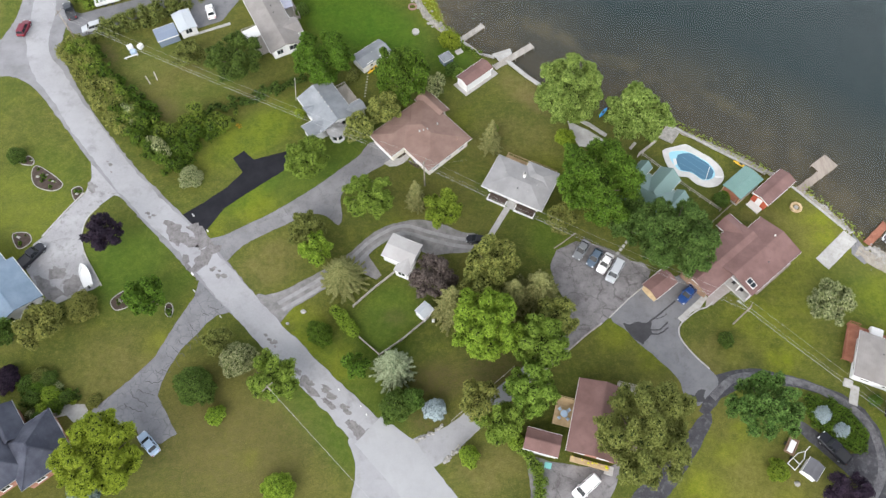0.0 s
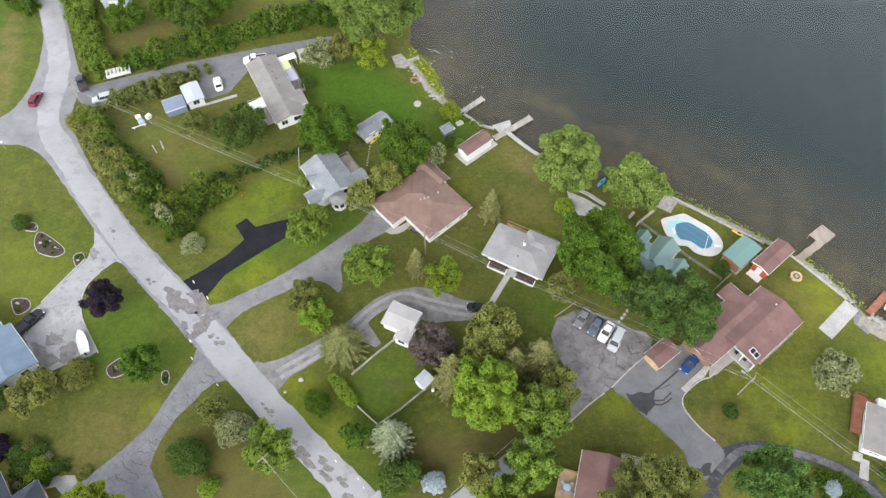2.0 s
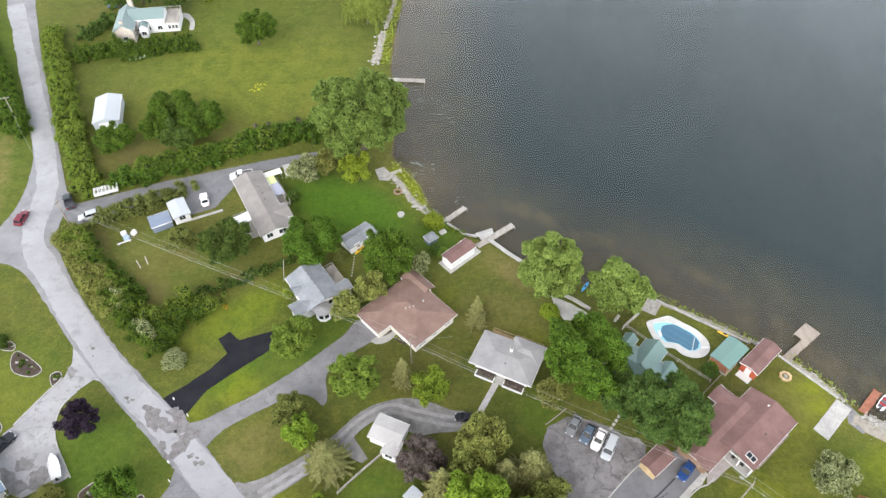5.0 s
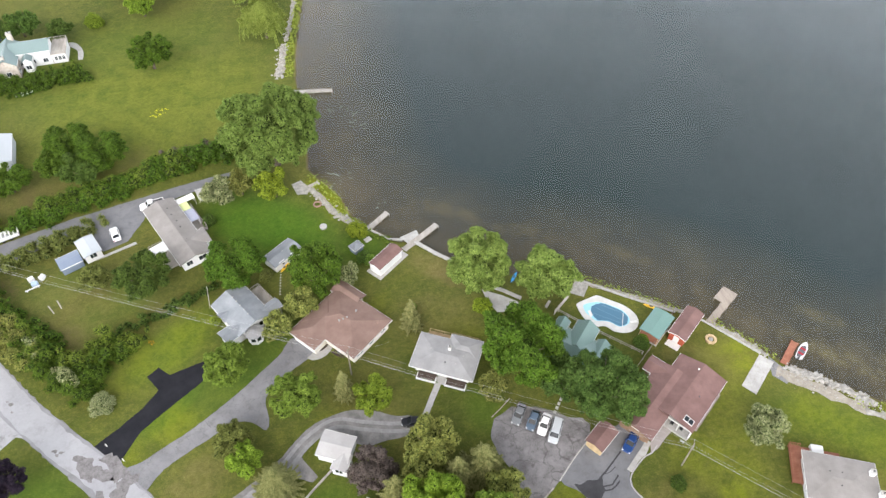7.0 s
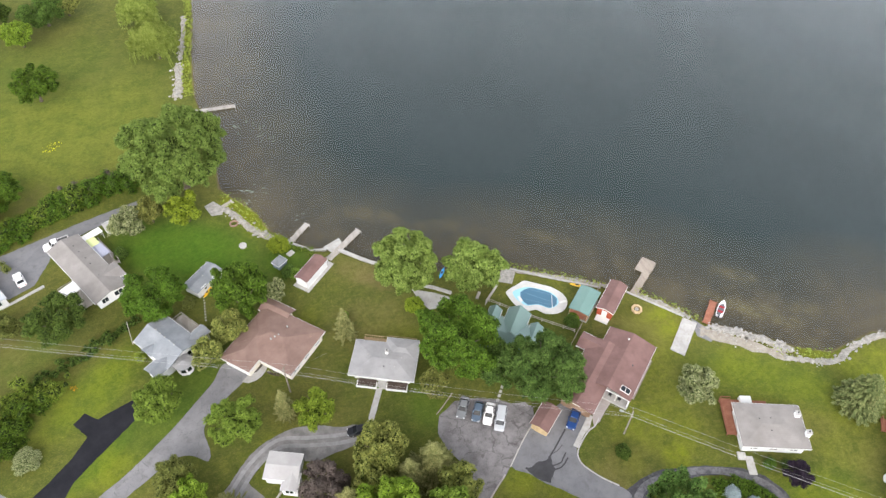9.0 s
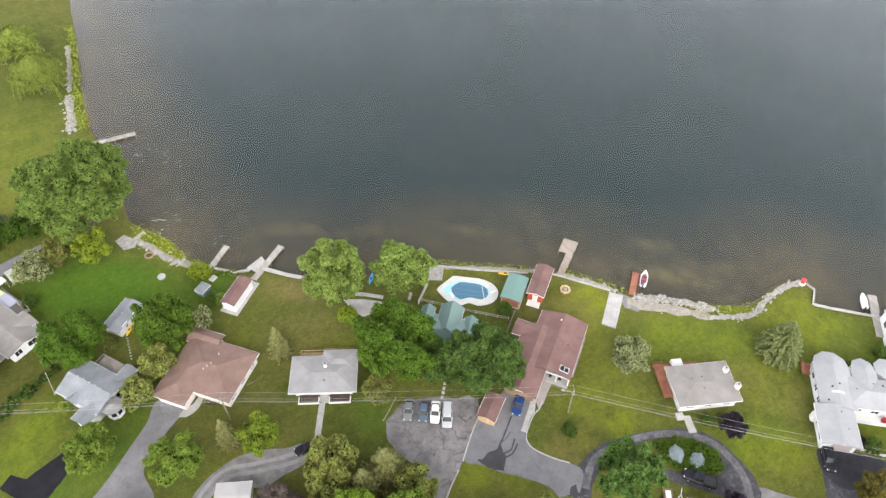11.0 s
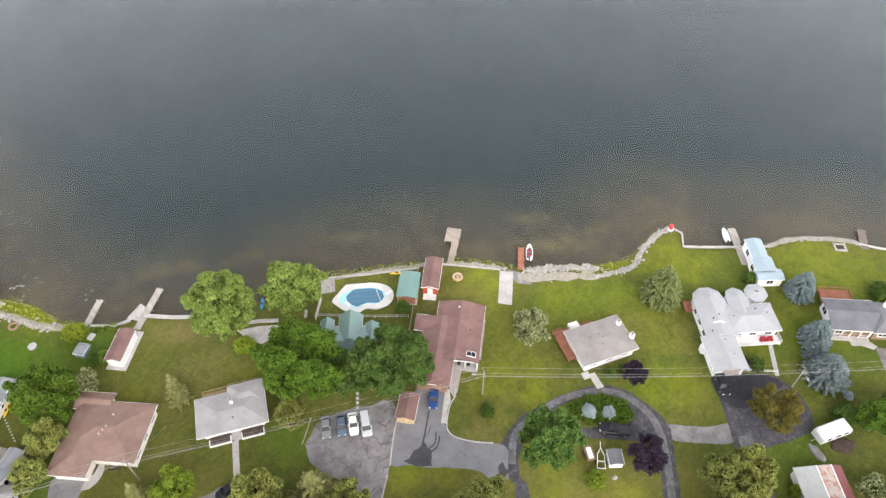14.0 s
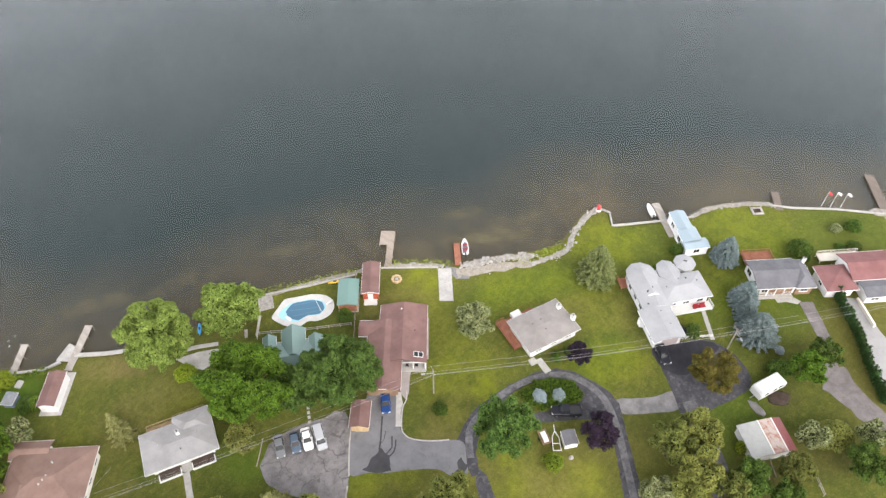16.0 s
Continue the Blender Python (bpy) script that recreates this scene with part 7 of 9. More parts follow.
part("hot_tub_cover", Shape().box(2.9, 5.0, 9.2, 11.2, 0.3, 1.3, 0.1), WHITE, h, "white square hot tub cover")
part("front_step", Shape().box(0.4, 1.8, -0.9, 0.5, 0, 0.35), CONCRETE, h)
door(h, "s", 1.9, 0.9)

# white house: garage wing, main wing, cross wing, pointed bay, octagonal sunroom
h = house("house", 83.8, 15.6, -39.7, "large white house with off-white roofs and an octagonal sunroom")
block(h, 0.7, 7.5, 0, 8.0, 2.55, 0.8, "gable", WHITE_SIDING, ROOF_WHITE, along="v", windows="w", caps=False)
part("garage_door", Shape().box(2.9, 6.2, 0.5, 0.62, 0.05, 2.2), PINK_DOOR, h, "pinkish grey garage door")
apse_wing(h, 1.8, 8.4, 7.7, 16.6, 3.3, 2.65, 1.0, WHITE_SIDING, ROOF_WHITE)
for v in (9.6, 12.2, 14.8):
    window(h, "w", v, 2.2, 1.0, 1.1, 1.2)
part("roof_step", Shape().loft([[(u, 10.4, z) for u, z in ((2.8, 2.9), (5.1, 3.78), (7.4, 2.9))], [(u, 10.75, z) for u, z in ((2.8, 2.9), (5.1, 3.78), (7.4, 2.9))]]), WHITE, h)
block(h, 6.6, 17.1, 8.2, 15.0, 2.65, 0.85, "hip", WHITE_SIDING, ROOF_WHITE, windows="se", caps=False)
apse_wing(h, 8.6, 13.2, 12.0, 16.6, 2.8, 2.65, 0.95, WHITE_SIDING, ROOF_WHITE, 4)
oct_c = (15.4, 17.8)
ring8 = [(oct_c[0] + 2.4 * math.cos(radians(22.5 + 45 * i)), oct_c[1] + 2.4 * math.sin(radians(22.5 + 45 * i))) for i in range(8)]
ring7 = [(oct_c[0] + 2.05 * math.cos(radians(22.5 + 45 * i)), oct_c[1] + 2.05 * math.sin(radians(22.5 + 45 * i))) for i in range(8)]
part("sunroom_wall", Shape().prism(ring7, 0, 2.5), WHITE_SIDING, h)
part("sunroom_roof", Shape().prism(ring8, 2.5, 2.65).prism(ring8, 2.651, 3.15, 0.12), ROOF_WHITE, h)
part("finial", Shape().bar((15.0, 17.9, 3.2), (15.8, 17.7, 3.2), 0.14, 0.12).bar((15.3, 18.1, 3.2), (15.5, 17.5, 3.2), 0.12, 0.1), BLACK, h)
roof_vents(h, [(4.2, 11.6, 3.5), (5.6, 12.4, 3.4), (8.6, 12.0, 3.1), (11.8, 13.6, 3.1), (13.4, 13.4, 3.2), (15.4, 12.4, 3.1), (5.6, 3.4, 2.9), (4.9, 6.6, 3.1), (3.2, 8.8, 3.1)], BLACK)
deck(h, 8.2, 16.9, 6.6, 8.7, 0.6, WHITE, "se", "porch")
deck(h, 0.7, 2.5, 15.6, 18.2, 0.5, RED_TIMBER, "w")
part("bay_window", Shape().prism([(1.3, 5.2), (0.45, 5.6), (0.45, 6.6), (1.3, 7.0)], 0.4, 2.2), WHITE, h)
for k in range(2):
    sofa = thing("porch_sofa", 0, 0, 0, 0, "red cushioned sofa on the white porch", "sofa", "porch sofas")
    a, u, v = radians(-39.7), 13.6 + 1.4 * k, 7.5
    sofa.matrix_basis = pose(83.8 + u * math.cos(a) - v * math.sin(a), 15.6 + u * math.sin(a) + v * math.cos(a), 0.6, 0, 0, -39.7)
    part("seat", Shape().box(-0.6, 0.6, -0.35, 0.35, 0.0, 0.42, 0.05), CRIMSON, sofa)
    part("backrest", Shape().box(-0.6, 0.6, 0.352, 0.5, 0.0, 0.85, 0.05), CRIMSON, sofa)

# pale blue boathouse in three steps
h = house("boathouse", 110.6, 20.8, heading((110.6, 20.8), (114.7, 17.1)), "white boathouse with stepped pale blue metal roofs", "boathouse")
block(h, 0, 5.6, 0, 2.8, 2.33, 0.34, "gable", WHITE_SIDING, METAL_BLUE, 0.25, windows="se", caps=False)
block(h, 0.2, 4.6, 2.2, 6.2, 2.51, 0.41, "gable", WHITE_SIDING, METAL_BLUE, 0.2, along="v", windows="we", caps=False)
block(h, 0.5, 4.0, 5.6, 11.2, 2.7, 0.48, "gable", WHITE_SIDING, METAL_BLUE, 0.2, along="v", windows="wen", caps=False)

# charcoal-roofed house
h = house("house", 109.6, 3.7, heading((109.6, 3.7), (117.2, -4.7)), "house with a charcoal gable roof and rear deck")
block(h, -0.6, 9.6, 0.4, 8.2, 2.55, 1.15, "gable", WHITE_SIDING, ROOF_CHARCOAL, windows="w", caps=False)
block(h, 7.4, 11.8, 0.1, 7.8, 2.55, 1.2, "hip", BROWN_WALL, ROOF_CHARCOAL, 0.5, caps=False)
part("porch_wall", Shape().box(0.1, 7.4, 0.94, 0.996, 0.05, 2.5), BROWN_WALL, h, "dark brown wall under the porch eave")
part("porch_floor", Shape().box(0.0, 7.5, -0.2, 0.93, -0.1, 0.18), CONCRETE, h)
for u in (0.2, 1.9, 3.6, 5.4, 7.2):
    part("porch_post", Shape().box(u - 0.07, u + 0.07, 0.5, 0.64, 0.18, 2.5), WHITE, h)
for u0, u1 in ((0.3, 3.5), (5.5, 7.1)):
    part("porch_rail", Shape().box(u0, u1, 0.54, 0.6, 0.95, 1.05).box(u0, u1, 0.54, 0.6, 0.35, 0.42), WHITE, h)
window(h, "s", 1.4, 0.94, 1.0, 1.2, 1.1)
window(h, "s", 9.6, 0.6, 1.1, 1.5, 1.0)
door(h, "s", 4.4, 0.94, material=BROWN_WALL, label="dark brown front door")
chimney(h, 11.2, 6.6, 0, 4.4, 0.5, WHITE_SIDING)
deck(h, 0.6, 6.8, 8.0, 12.2, 0.6, RED_TIMBER, "nwe")

# red-roofed house at the end
h = house("house", 117.7, -7.0, heading((117.7, -7.0), (122.4, -12.0)), "white house with red and charcoal roofs")
block(h, 0, 6.8, 0, 6.9, 2.51, 0.82, "hip", WHITE_SIDING, ROOF_RED, windows="w", caps=False)
block(h, 6.4, 20, 2.2, 9.8, 2.7, 1.29, "gable", WHITE_SIDING, ROOF_RED, windows="n")
block(h, 7.4, 20, -2.2, 2.6, 2.51, 0.48, "gable", WHITE_SIDING, ROOF_CHARCOAL, windows="s")
part("garage_door", Shape().box(1.2, 5.6, 0.5, 0.62, 0.05, 2.2), WHITE, h)
part("garden_wall", Shape().box(6.9, 7.3, -7.6, -0.6, 0, 0.8), CREAM, h)
deck(h, 3.6, 12.6, 9.6, 11.6, 0.9, CREAM, "n", "terrace")

# patchwork shed
h = house("shed", 73.7, -9.0, heading((73.7, -9.0), (79.7, -14.3)), "old white shed roofed with pale, rusted and maroon sheets", "shed")
part("wall", Shape().box(0.2, 7.8, 0.2, 6.0, 0, 2.1), WHITE_SIDING, h)
for u0, u1, mat_, label in ((-0.1, 3.7, METAL_PALE, "pale metal sheets"), (3.72, 6.2, METAL_RUST, "rust-streaked metal sheets"), (6.22, 8.1, METAL_MAROON, "maroon metal sheets")):
    z0, z1 = (2.2, 2.75) if u0 < 3 else (2.75, 2.9) if u0 < 5 else (2.9, 2.4)
    part("roof", Shape().loft([[(u0, v, z0 + k) for v, k in ((-0.1, 0), (6.3, 0), (6.3, 0.12), (-0.1, 0.12))], [(u1, v, z1 + k) for v, k in ((-0.1, 0), (6.3, 0), (6.3, 0.12), (-0.1, 0.12))]]), mat_, h, label)
part("ridge_cap", Shape().box(3.62, 3.8, -0.12, 6.32, 2.86, 2.93).box(6.12, 6.3, -0.12, 6.32, 2.98, 3.06), WHITE, h)
part("ruined_frame", Shape().bar((1.2, -3.4, 0.1), (1.4, 0.1, 0.6), 0.14).bar((2.2, -3.2, 0.1), (2.4, 0.1, 0.7), 0.14).bar((3.4, -3.0, 0.3), (3.6, 0.1, 0.8), 0.16).bar((1.0, -1.6, 0.5), (3.8, -1.4, 0.6), 0.12), POLE_WOOD, h)

# light blue house by the west drive
h = house("house", -70.2, 48.0, heading((-70.2, 48.0), (-77.6, 55.6)), "white house with a light blue shingle roof")
block(h, 0, 10.6, 0, 9.6, 2.6, 1.36, "gable", WHITE_SIDING, ROOF_BLUE, windows="wn")
block(h, 8.6, 19, 1.2, 10.4, 2.7, 1.5, "gable", WHITE_SIDING, ROOF_BLUE, windows="s")
part("garage_door", Shape().box(1.6, 7.0, 0.5, 0.62, 0.05, 2.2), WHITE, h)

# dark slate house
h = house("house", -65.0, 15.2, 38.6, "red-brick house with steep dark slate hip roofs")
block(h, 0, 8.8, 0, 9.4, 3.0, 2.8, "hip", BRICK_WALL, ROOF_SLATE, windows="se")
block(h, -14, 3.0, 2.2, 12.6, 3.1, 3.6, "hip", BRICK_WALL, ROOF_SLATE, windows="sn")
block(h, -0.4, 4.6, 7.6, 14.4, 3.0, 1.9, "gable", BRICK_WALL, ROOF_SLATE, along="v", windows="n")
block(h, -7.4, -0.6, 8.6, 16.6, 3.0, 2.6, "gable", BRICK_WALL, ROOF_SLATE, along="v", windows="ne")

# little grey garden shed
h = house("shed", 56.2, 17.6, heading((56.2, 17.6), (58.0, 16.0)), "tiny white shed with a grey barrel roof", "shed")
block(h, 0, 2.5, 0, 2.8, 1.4, 0.34, "gable", WHITE_SIDING, ROOF_CHARCOAL, 0.1, along="v")

# ---- pool ----
pool = thing("swimming_pool", 49.2, 75.2, 0, 0, "kidney-shaped pool with blue water and a white concrete deck", "swimming pool")
POOL_OUT = [(43.8, 79.3), (44.4, 79.7), (46.6, 80.3), (48.6, 80.8), (49.2, 80.5), (51.2, 78.9), (53.2, 77.3), (54.7, 75.0), (54.8, 72.8), (53.5, 71.2), (51.5, 70.7), (49.2, 71.5), (47.9, 73.0), (46.0, 73.4), (44.5, 75.1), (43.9, 77.4)]
POOL_IN = [(45.2, 78.9), (47, 79.25), (48.8, 79), (50.8, 77.7), (52.5, 76.2), (53.3, 74.2), (52.6, 72.7), (50.6, 72.3), (48.7, 74.0), (46.6, 74.5), (45.6, 75.8), (45.0, 77.4)]
local = lambda pts: [(x - 49.2, y - 75.2) for x, y in pts]
rim_out, rim_in = curve_through(local(POOL_OUT), 0.4), curve_through(local(POOL_IN), 0.4)
coping = Shape()
m = 120
ro = [rim_out[int(i * len(rim_out) / m)] for i in range(m)]
ri = []
for x, y in ro:
    best = min(rim_in, key=lambda p: (p[0] - x) ** 2 + (p[1] - y) ** 2)
    ri.append(best)
rings = []
for i in range(m + 1):
    (x0, y0), (x1, y1) = ro[i % m], ri[i % m]
    rings.append([(x0, y0, -0.05), (x0, y0, 0.16), (x1, y1, 0.16), (x1, y1, -1.2)])
coping.loft(rings)
POOL_WHITE = surface("pool_deck", (0.46, 0.455, 0.435), (0.57, 0.56, 0.54), 0.6, 5.0, 0.8)
POOL_COVER = paint("blue_pool_cover", (0.06, 0.155, 0.235), 0.35, wear=0.03)
POOL_WATER = paint("pale_pool_water", (0.33, 0.62, 0.72), 0.08, wear=0.02)
part("pool_deck", coping, POOL_WHITE, pool)
part("pool_water", slab(local([(x + (49.3 - x) * -0.03, y + (75.4 - y) * -0.03) for x, y in POOL_IN]), 0.05, 0.1), POOL_WATER, pool)
part("pool_cover", slab(local([(46.7, 78.3), (49.0, 78.7), (50.7, 77.5), (52.3, 76.1), (53.1, 74.2), (52.45, 72.9), (50.7, 72.5), (48.8, 74.2), (46.8, 74.7), (46.3, 75.8), (46.2, 77.2)]), 0.075, 0.02), POOL_COVER, pool, "dark blue floating pool cover")
part("rope", Shape().bar((3.3, 0.2, 0.1), (1.9, -3.0, 0.1), 0.12, 0.05), WHITE, pool)
SEAM = paint("cover_seam", (0.13, 0.25, 0.33), 0.5)
for i, (f0, f1) in enumerate((((-1.7, 2.6), (2.6, -1.5)), ((-2.6, 1.3), (2.2, -2.2)), ((-0.3, 3.0), (3.3, 0.2)))):
    part("seam", Shape().bar((*f0, 0.08), (*f1, 0.08), 0.07, 0.02), SEAM, pool)
for i in range(4):
    part("pool_step", Shape().box(-3.6 + 0.3 * i, -3.3 + 0.3 * i, 0.6 + 0.2 * i, 2.2, 0.055, 0.06), WHITE, pool)
part("diving_board", Shape().box(3.8, 5.3, -2.6, -2.15, 0.35, 0.42).box(4.8, 5.2, -2.55, -2.2, 0.16, 0.35), WHITE, pool)

# ---- fences ----
def fence(points, high, label, material, spacing=2.2, rails=2, panel=False):
    """Posts and rails, or closed panels, along straight runs."""
    f = thing("fence", points[0][0], points[0][1], 0, 0, label, "fence", "garden fences")
    ox, oy = points[0]
    for p, q in zip(points[:-1], points[1:]):
        n = max(1, round(math.dist(p, q) / spacing))
        for i in range(n + 1):
            x, y = p[0] + (q[0] - p[0]) * i / n - ox, p[1] + (q[1] - p[1]) * i / n - oy
            part("post", Shape().box(x - 0.06, x + 0.06, y - 0.06, y + 0.06, -0.2, high + 0.08), material, f)
        a, b = (p[0] - ox, p[1] - oy), (q[0] - ox, q[1] - oy)
        if panel:
            part("panel", Shape().bar((*a, high / 2 + 0.03), (*b, high / 2 + 0.03), 0.05, high - 0.06), material, f)
            part("rail", Shape().bar((*a, high), (*b, high), 0.12, 0.06), material, f)
        else:
            for k in range(rails):
                z = high * (k + 1) / rails - 0.06
                part("rail", Shape().bar((*a, z), (*b, z), 0.06, 0.12), material, f)
    return f


fence([(46.2, 86), (42.8, 81.4), (38.6, 77.8)], 1.6, "pale weathered board fence by the pool", PLANK, panel=True)
fence([(39.6, 78.2), (46, 71.6), (52.6, 65.4)], 1.0, "low pale rail fence behind the pool", PLANK)
fence([(62.2, 73.2), (56, 67.4), (50.4, 62.6)], 1.4, "thin grey wire fence by the red shed", POLE_WOOD)
fence([(-16, 46.4), (-12.4, 49.9), (-8.6, 53.2)], 0.9, "grey board fence between the gravel drive and lawn", PLANK, panel=True)
fence([(-14.6, 40.6), (-11, 37.4), (-7.4, 40), (-2.6, 44.2)], 0.9, "grey board fence round the green lawn", PLANK, panel=True)
fence([(1.2, 26.1), (6.3, 30.4), (12, 35.2)], 0.6, "low pale timber rail along the lane", PLANK, rails=1)
fence([(1.8, 21.6), (5.6, 24.6)], 0.5, "low pale timber rail along the lane", PLANK, rails=1)
fence([(81, -16.2), (78.6, -18.6), (76, -21)], 1.0, "leaning pale board fence beside the trees", PLANK)
fence([(89.8, 12.4), (92.4, 9.8), (94.8, 7.2)], 0.8, "low white fence before the garden", WHITE, rails=2)
fence([(88.2, 49.4), (88.6, 45.6)], 0.2, "pale timber edging at the stones", PLANK, rails=1)

# ---- docks ----
def dock(x, y, turn, long_, wide, label, material=PLANK, head=None, z=0.05):
    """A plank dock on posts; it runs along +x."""
    d = thing("dock", x, y, turn, z, label, "dock", "lake docks")
    boards = Shape()
    n = int(long_ / 0.22)
    for i in range(n):
        f = long_ * i / n
        boards.box(f, f + long_ / n - 0.02, -wide / 2, wide / 2, -0.05, 0)
    part("decking", boards, material, d)
    for s in (-1, 1):
        part("stringer", Shape().box(0, long_, min(s * wide / 2, s * (wide / 2 - 0.08)), max(s * wide / 2, s * (wide / 2 - 0.08)), -0.25, -0.052), material, d)
        for i in range(int(long_ / 2.5) + 1):
            f = 0.15 + (long_ - 0.3) * i / max(1, int(long_ / 2.5))
            part("post", Shape().tube([(f, s * (wide / 2 + 0.06), -2.2), (f, s * (wide / 2 + 0.06), 0.25)], [0.07, 0.07], 8), material, d)
    if head:
        h0, h1, w0, w1 = head
        end = Shape()
        n = int((h1 - h0) / 0.22)
        for i in range(n):
            f = h0 + (h1 - h0) * i / n
            end.box(f, f + (h1 - h0) / n - 0.02, w0, w1, 0.004, 0.05)
        part("platform", end, material, d)
        for f in (h0 + 0.2, h1 - 0.2):
            for w in (w0 + 0.1, w1 - 0.1):
                part("post", Shape().tube([(f, w, -2.2), (f, w, 0.0)], [0.08, 0.08], 8), material, d)
    return d


dock(3.1, 107.7, 41, 8.2, 1.25, "straight pale plank dock into the lake")
dock(11.2, 100.9, 36, 10.6, 1.4, "long pale plank dock beside the boathouse", z=0.1)
dock(-8.6, 124.8, 25, 3.4, 1.1, "short pale plank dock at the stone patio")
dock(-9.4, 163.9, -6, 10.4, 1.3, "grey plank dock under the big willow")
dock(68.8, 69.9, 36, 8.8, 1.45, "tan plank dock ending in a square platform", TAN_PLANK, head=(6.3, 10.5, -0.76, 2.5))
dock(78.6, 58.15, 41.5, 6.4, 1.35, "red-brown stained dock beside a moored boat", RED_TIMBER)
dock(114.8, 25.4, 47.5, 10.6, 1.5, "pale narrow dock beside the blue boathouse", head=(6.4, 10.9, -1.0, 0.7))
dock(138, 9.6, 31, 6.2, 1.7, "brown plank dock from the lawn", DARK_PLANK)
dock(153.4, -9.6, 33, 12, 2.2, "dark grey dock at the stone shore", DARK_PLANK)

# ---- boats and water toys ----
boat(83.8, 60.3, 41, 4.3, 1.6, "white motorboat with a red interior moored at the dock", inside=paint("boat_floor", (0.10, 0.10, 0.11), 0.6), canopy=CRIMSON)
boat(119.6, 33.2, 47, 3.9, 1.5, "small white rowing boat beside the dock")
boat(-64.7, 52.7, 118, 5.0, 1.9, "white shrink-wrapped boat parked on the driveway", 0.3, inside=VINYL, seats=0)
part("trailer_frame", Shape().box(-2.0, 2.4, -0.6, 0.6, -0.12, 0.08).tube([(-0.3, -0.9, 0.0), (-0.3, 0.9, 0.0)], [0.28, 0.28], 12), STEEL, bpy.data.objects["boat.002"])
for x, y, turn, mat_, label in ((33, 88.7, 52, BLUE, "blue plastic kayak on the grass by the water"), (58.6, 75.8, -36, YELLOW, "yellow canoe lying by the sea wall")):
    k = thing("kayak", x, y, turn, 0.03, label, "kayak", "kayaks")
    part("hull", Shape().loft([[(f, w * math.cos(t), 0.2 + 0.2 * math.sin(t)) for t in (0, 1.05, 2.1, 3.14, 4.2, 5.24)] for f, w in ((-1.5, 0.05), (-0.9, 0.3), (0, 0.38), (0.9, 0.3), (1.5, 0.05))]), mat_, k)
    part("cockpit", Shape().prism([(0.4 * math.cos(t), 0.2 * math.sin(t)) for t in np.linspace(0, 6.28, 9)[:-1]], 0.36, 0.41), BLACK, k)

# ---- vehicles ----
PAINTS = {n: paint("car_" + n, c, 0.4, 0.0, 0.35, 0.0, 0.02) for n, c in {
    "navy": (0.012, 0.045, 0.16), "silver": (0.42, 0.44, 0.46), "pewter": (0.17, 0.18, 0.19), "steel": (0.085, 0.120, 0.165), "white": (0.78, 0.78, 0.78), "black": (0.012, 0.013, 0.018), "charcoal": (0.03, 0.035, 0.042),
    "red": (0.13, 0.010, 0.022), "ice": (0.32, 0.41, 0.52)}.items()}
car(43.5, 48.2, 225, PAINTS["navy"], "sedan", "blue sedan parked before the garage")
car(25.5, 57.2, 236, PAINTS["pewter"], "sedan", "silver-grey sedan in the parking row")
car(27.7, 55.5, 235, PAINTS["steel"], "hatch", "blue-grey hatchback in the parking row")
car(29.5, 54.4, 237, PAINTS["white"], "sedan", "white sedan in the parking row")
car(31.1, 52.8, 239, PAINTS["silver"], "van", "silver minivan in the parking row")
car(6.3, 59.4, 172, PAINTS["black"], "hatch", "small black car on the gravel drive")
car(-47.9, 22.8, 135, PAINTS["ice"], "sedan", "pale blue car half under a tree")
car(-82.8, 117.7, 119, PAINTS["charcoal"], "pickup", "dark grey pickup parked at the road junction")
car(-76.7, 112.8, 202, PAINTS["silver"], "suv", "silver sports utility car at the drive mouth")
car(-91.7, 112.7, 85, PAINTS["red"], "suv", "dark red car on the road junction")
car(-51.4, 117.3, 110, PAINTS["white"], "sedan", "white car parked by the lakeside house")
car(-44.0, 125.2, 192, PAINTS["white"], "pickup", "white pickup behind the lakeside house")
car(-75.5, 56.9, 55, PAINTS["black"], "pickup", "black pickup before the blue house")
car(22.2, 15.5, 218, PAINTS["white"], "van", "white van with a roof rack in the yard")
car(62.6, 21.2, 128, PAINTS["black"], "pickup", "black pickup with a bed cover on the loop driveway")
car(84.6, 12.8, 230, PAINTS["black"], "suv", "black hatchback before the white garage")
car(-95.9, 205.5, 20, PAINTS["navy"], "sedan", "dark blue car beside the farmhouse")

# camper, trailers, bins
c = thing("camper_trailer", 89.8, -5.8, -24.5, 0, "white travel trailer parked on the grass", "camper trailer")
part("body", Shape().loft([[(f, y, z) for y, z in ((-1.2, 0.55), (1.2, 0.55), (1.25, 0.7), (1.25, t - 0.25), (1.0, t), (-1.0, t), (-1.25, t - 0.25), (-1.25, 0.7))] for f, t in ((-3.2, 2.1), (-2.8, 2.75), (2.6, 2.75), (3.2, 2.0))]), VINYL, c)
for f in (-1.8, 0.2, 1.7):
    part("window", Shape().box(f - 0.4, f + 0.4, -1.275, -1.252, 1.5, 2.1), GLASS, c)
part("roof_hatch", Shape().box(-0.4, 0.3, -0.35, 0.35, 2.752, 2.9, 0.04), WHITE, c)
part("hitch", Shape().bar((-3.1, 0, 0.5), (-4.2, 0, 0.45), 0.12), STEEL, c)
for s in (-1, 1):
    part("wheel", Shape().tube([(0.1, s * 1.05, 0.33), (0.1, s * 1.27, 0.33)], [0.33, 0.33], 14), RUBBER, c)
c = thing("utility_trailer", 55.8, 21.6, 56, 0, "small brown utility trailer loaded with white panels", "trailer")
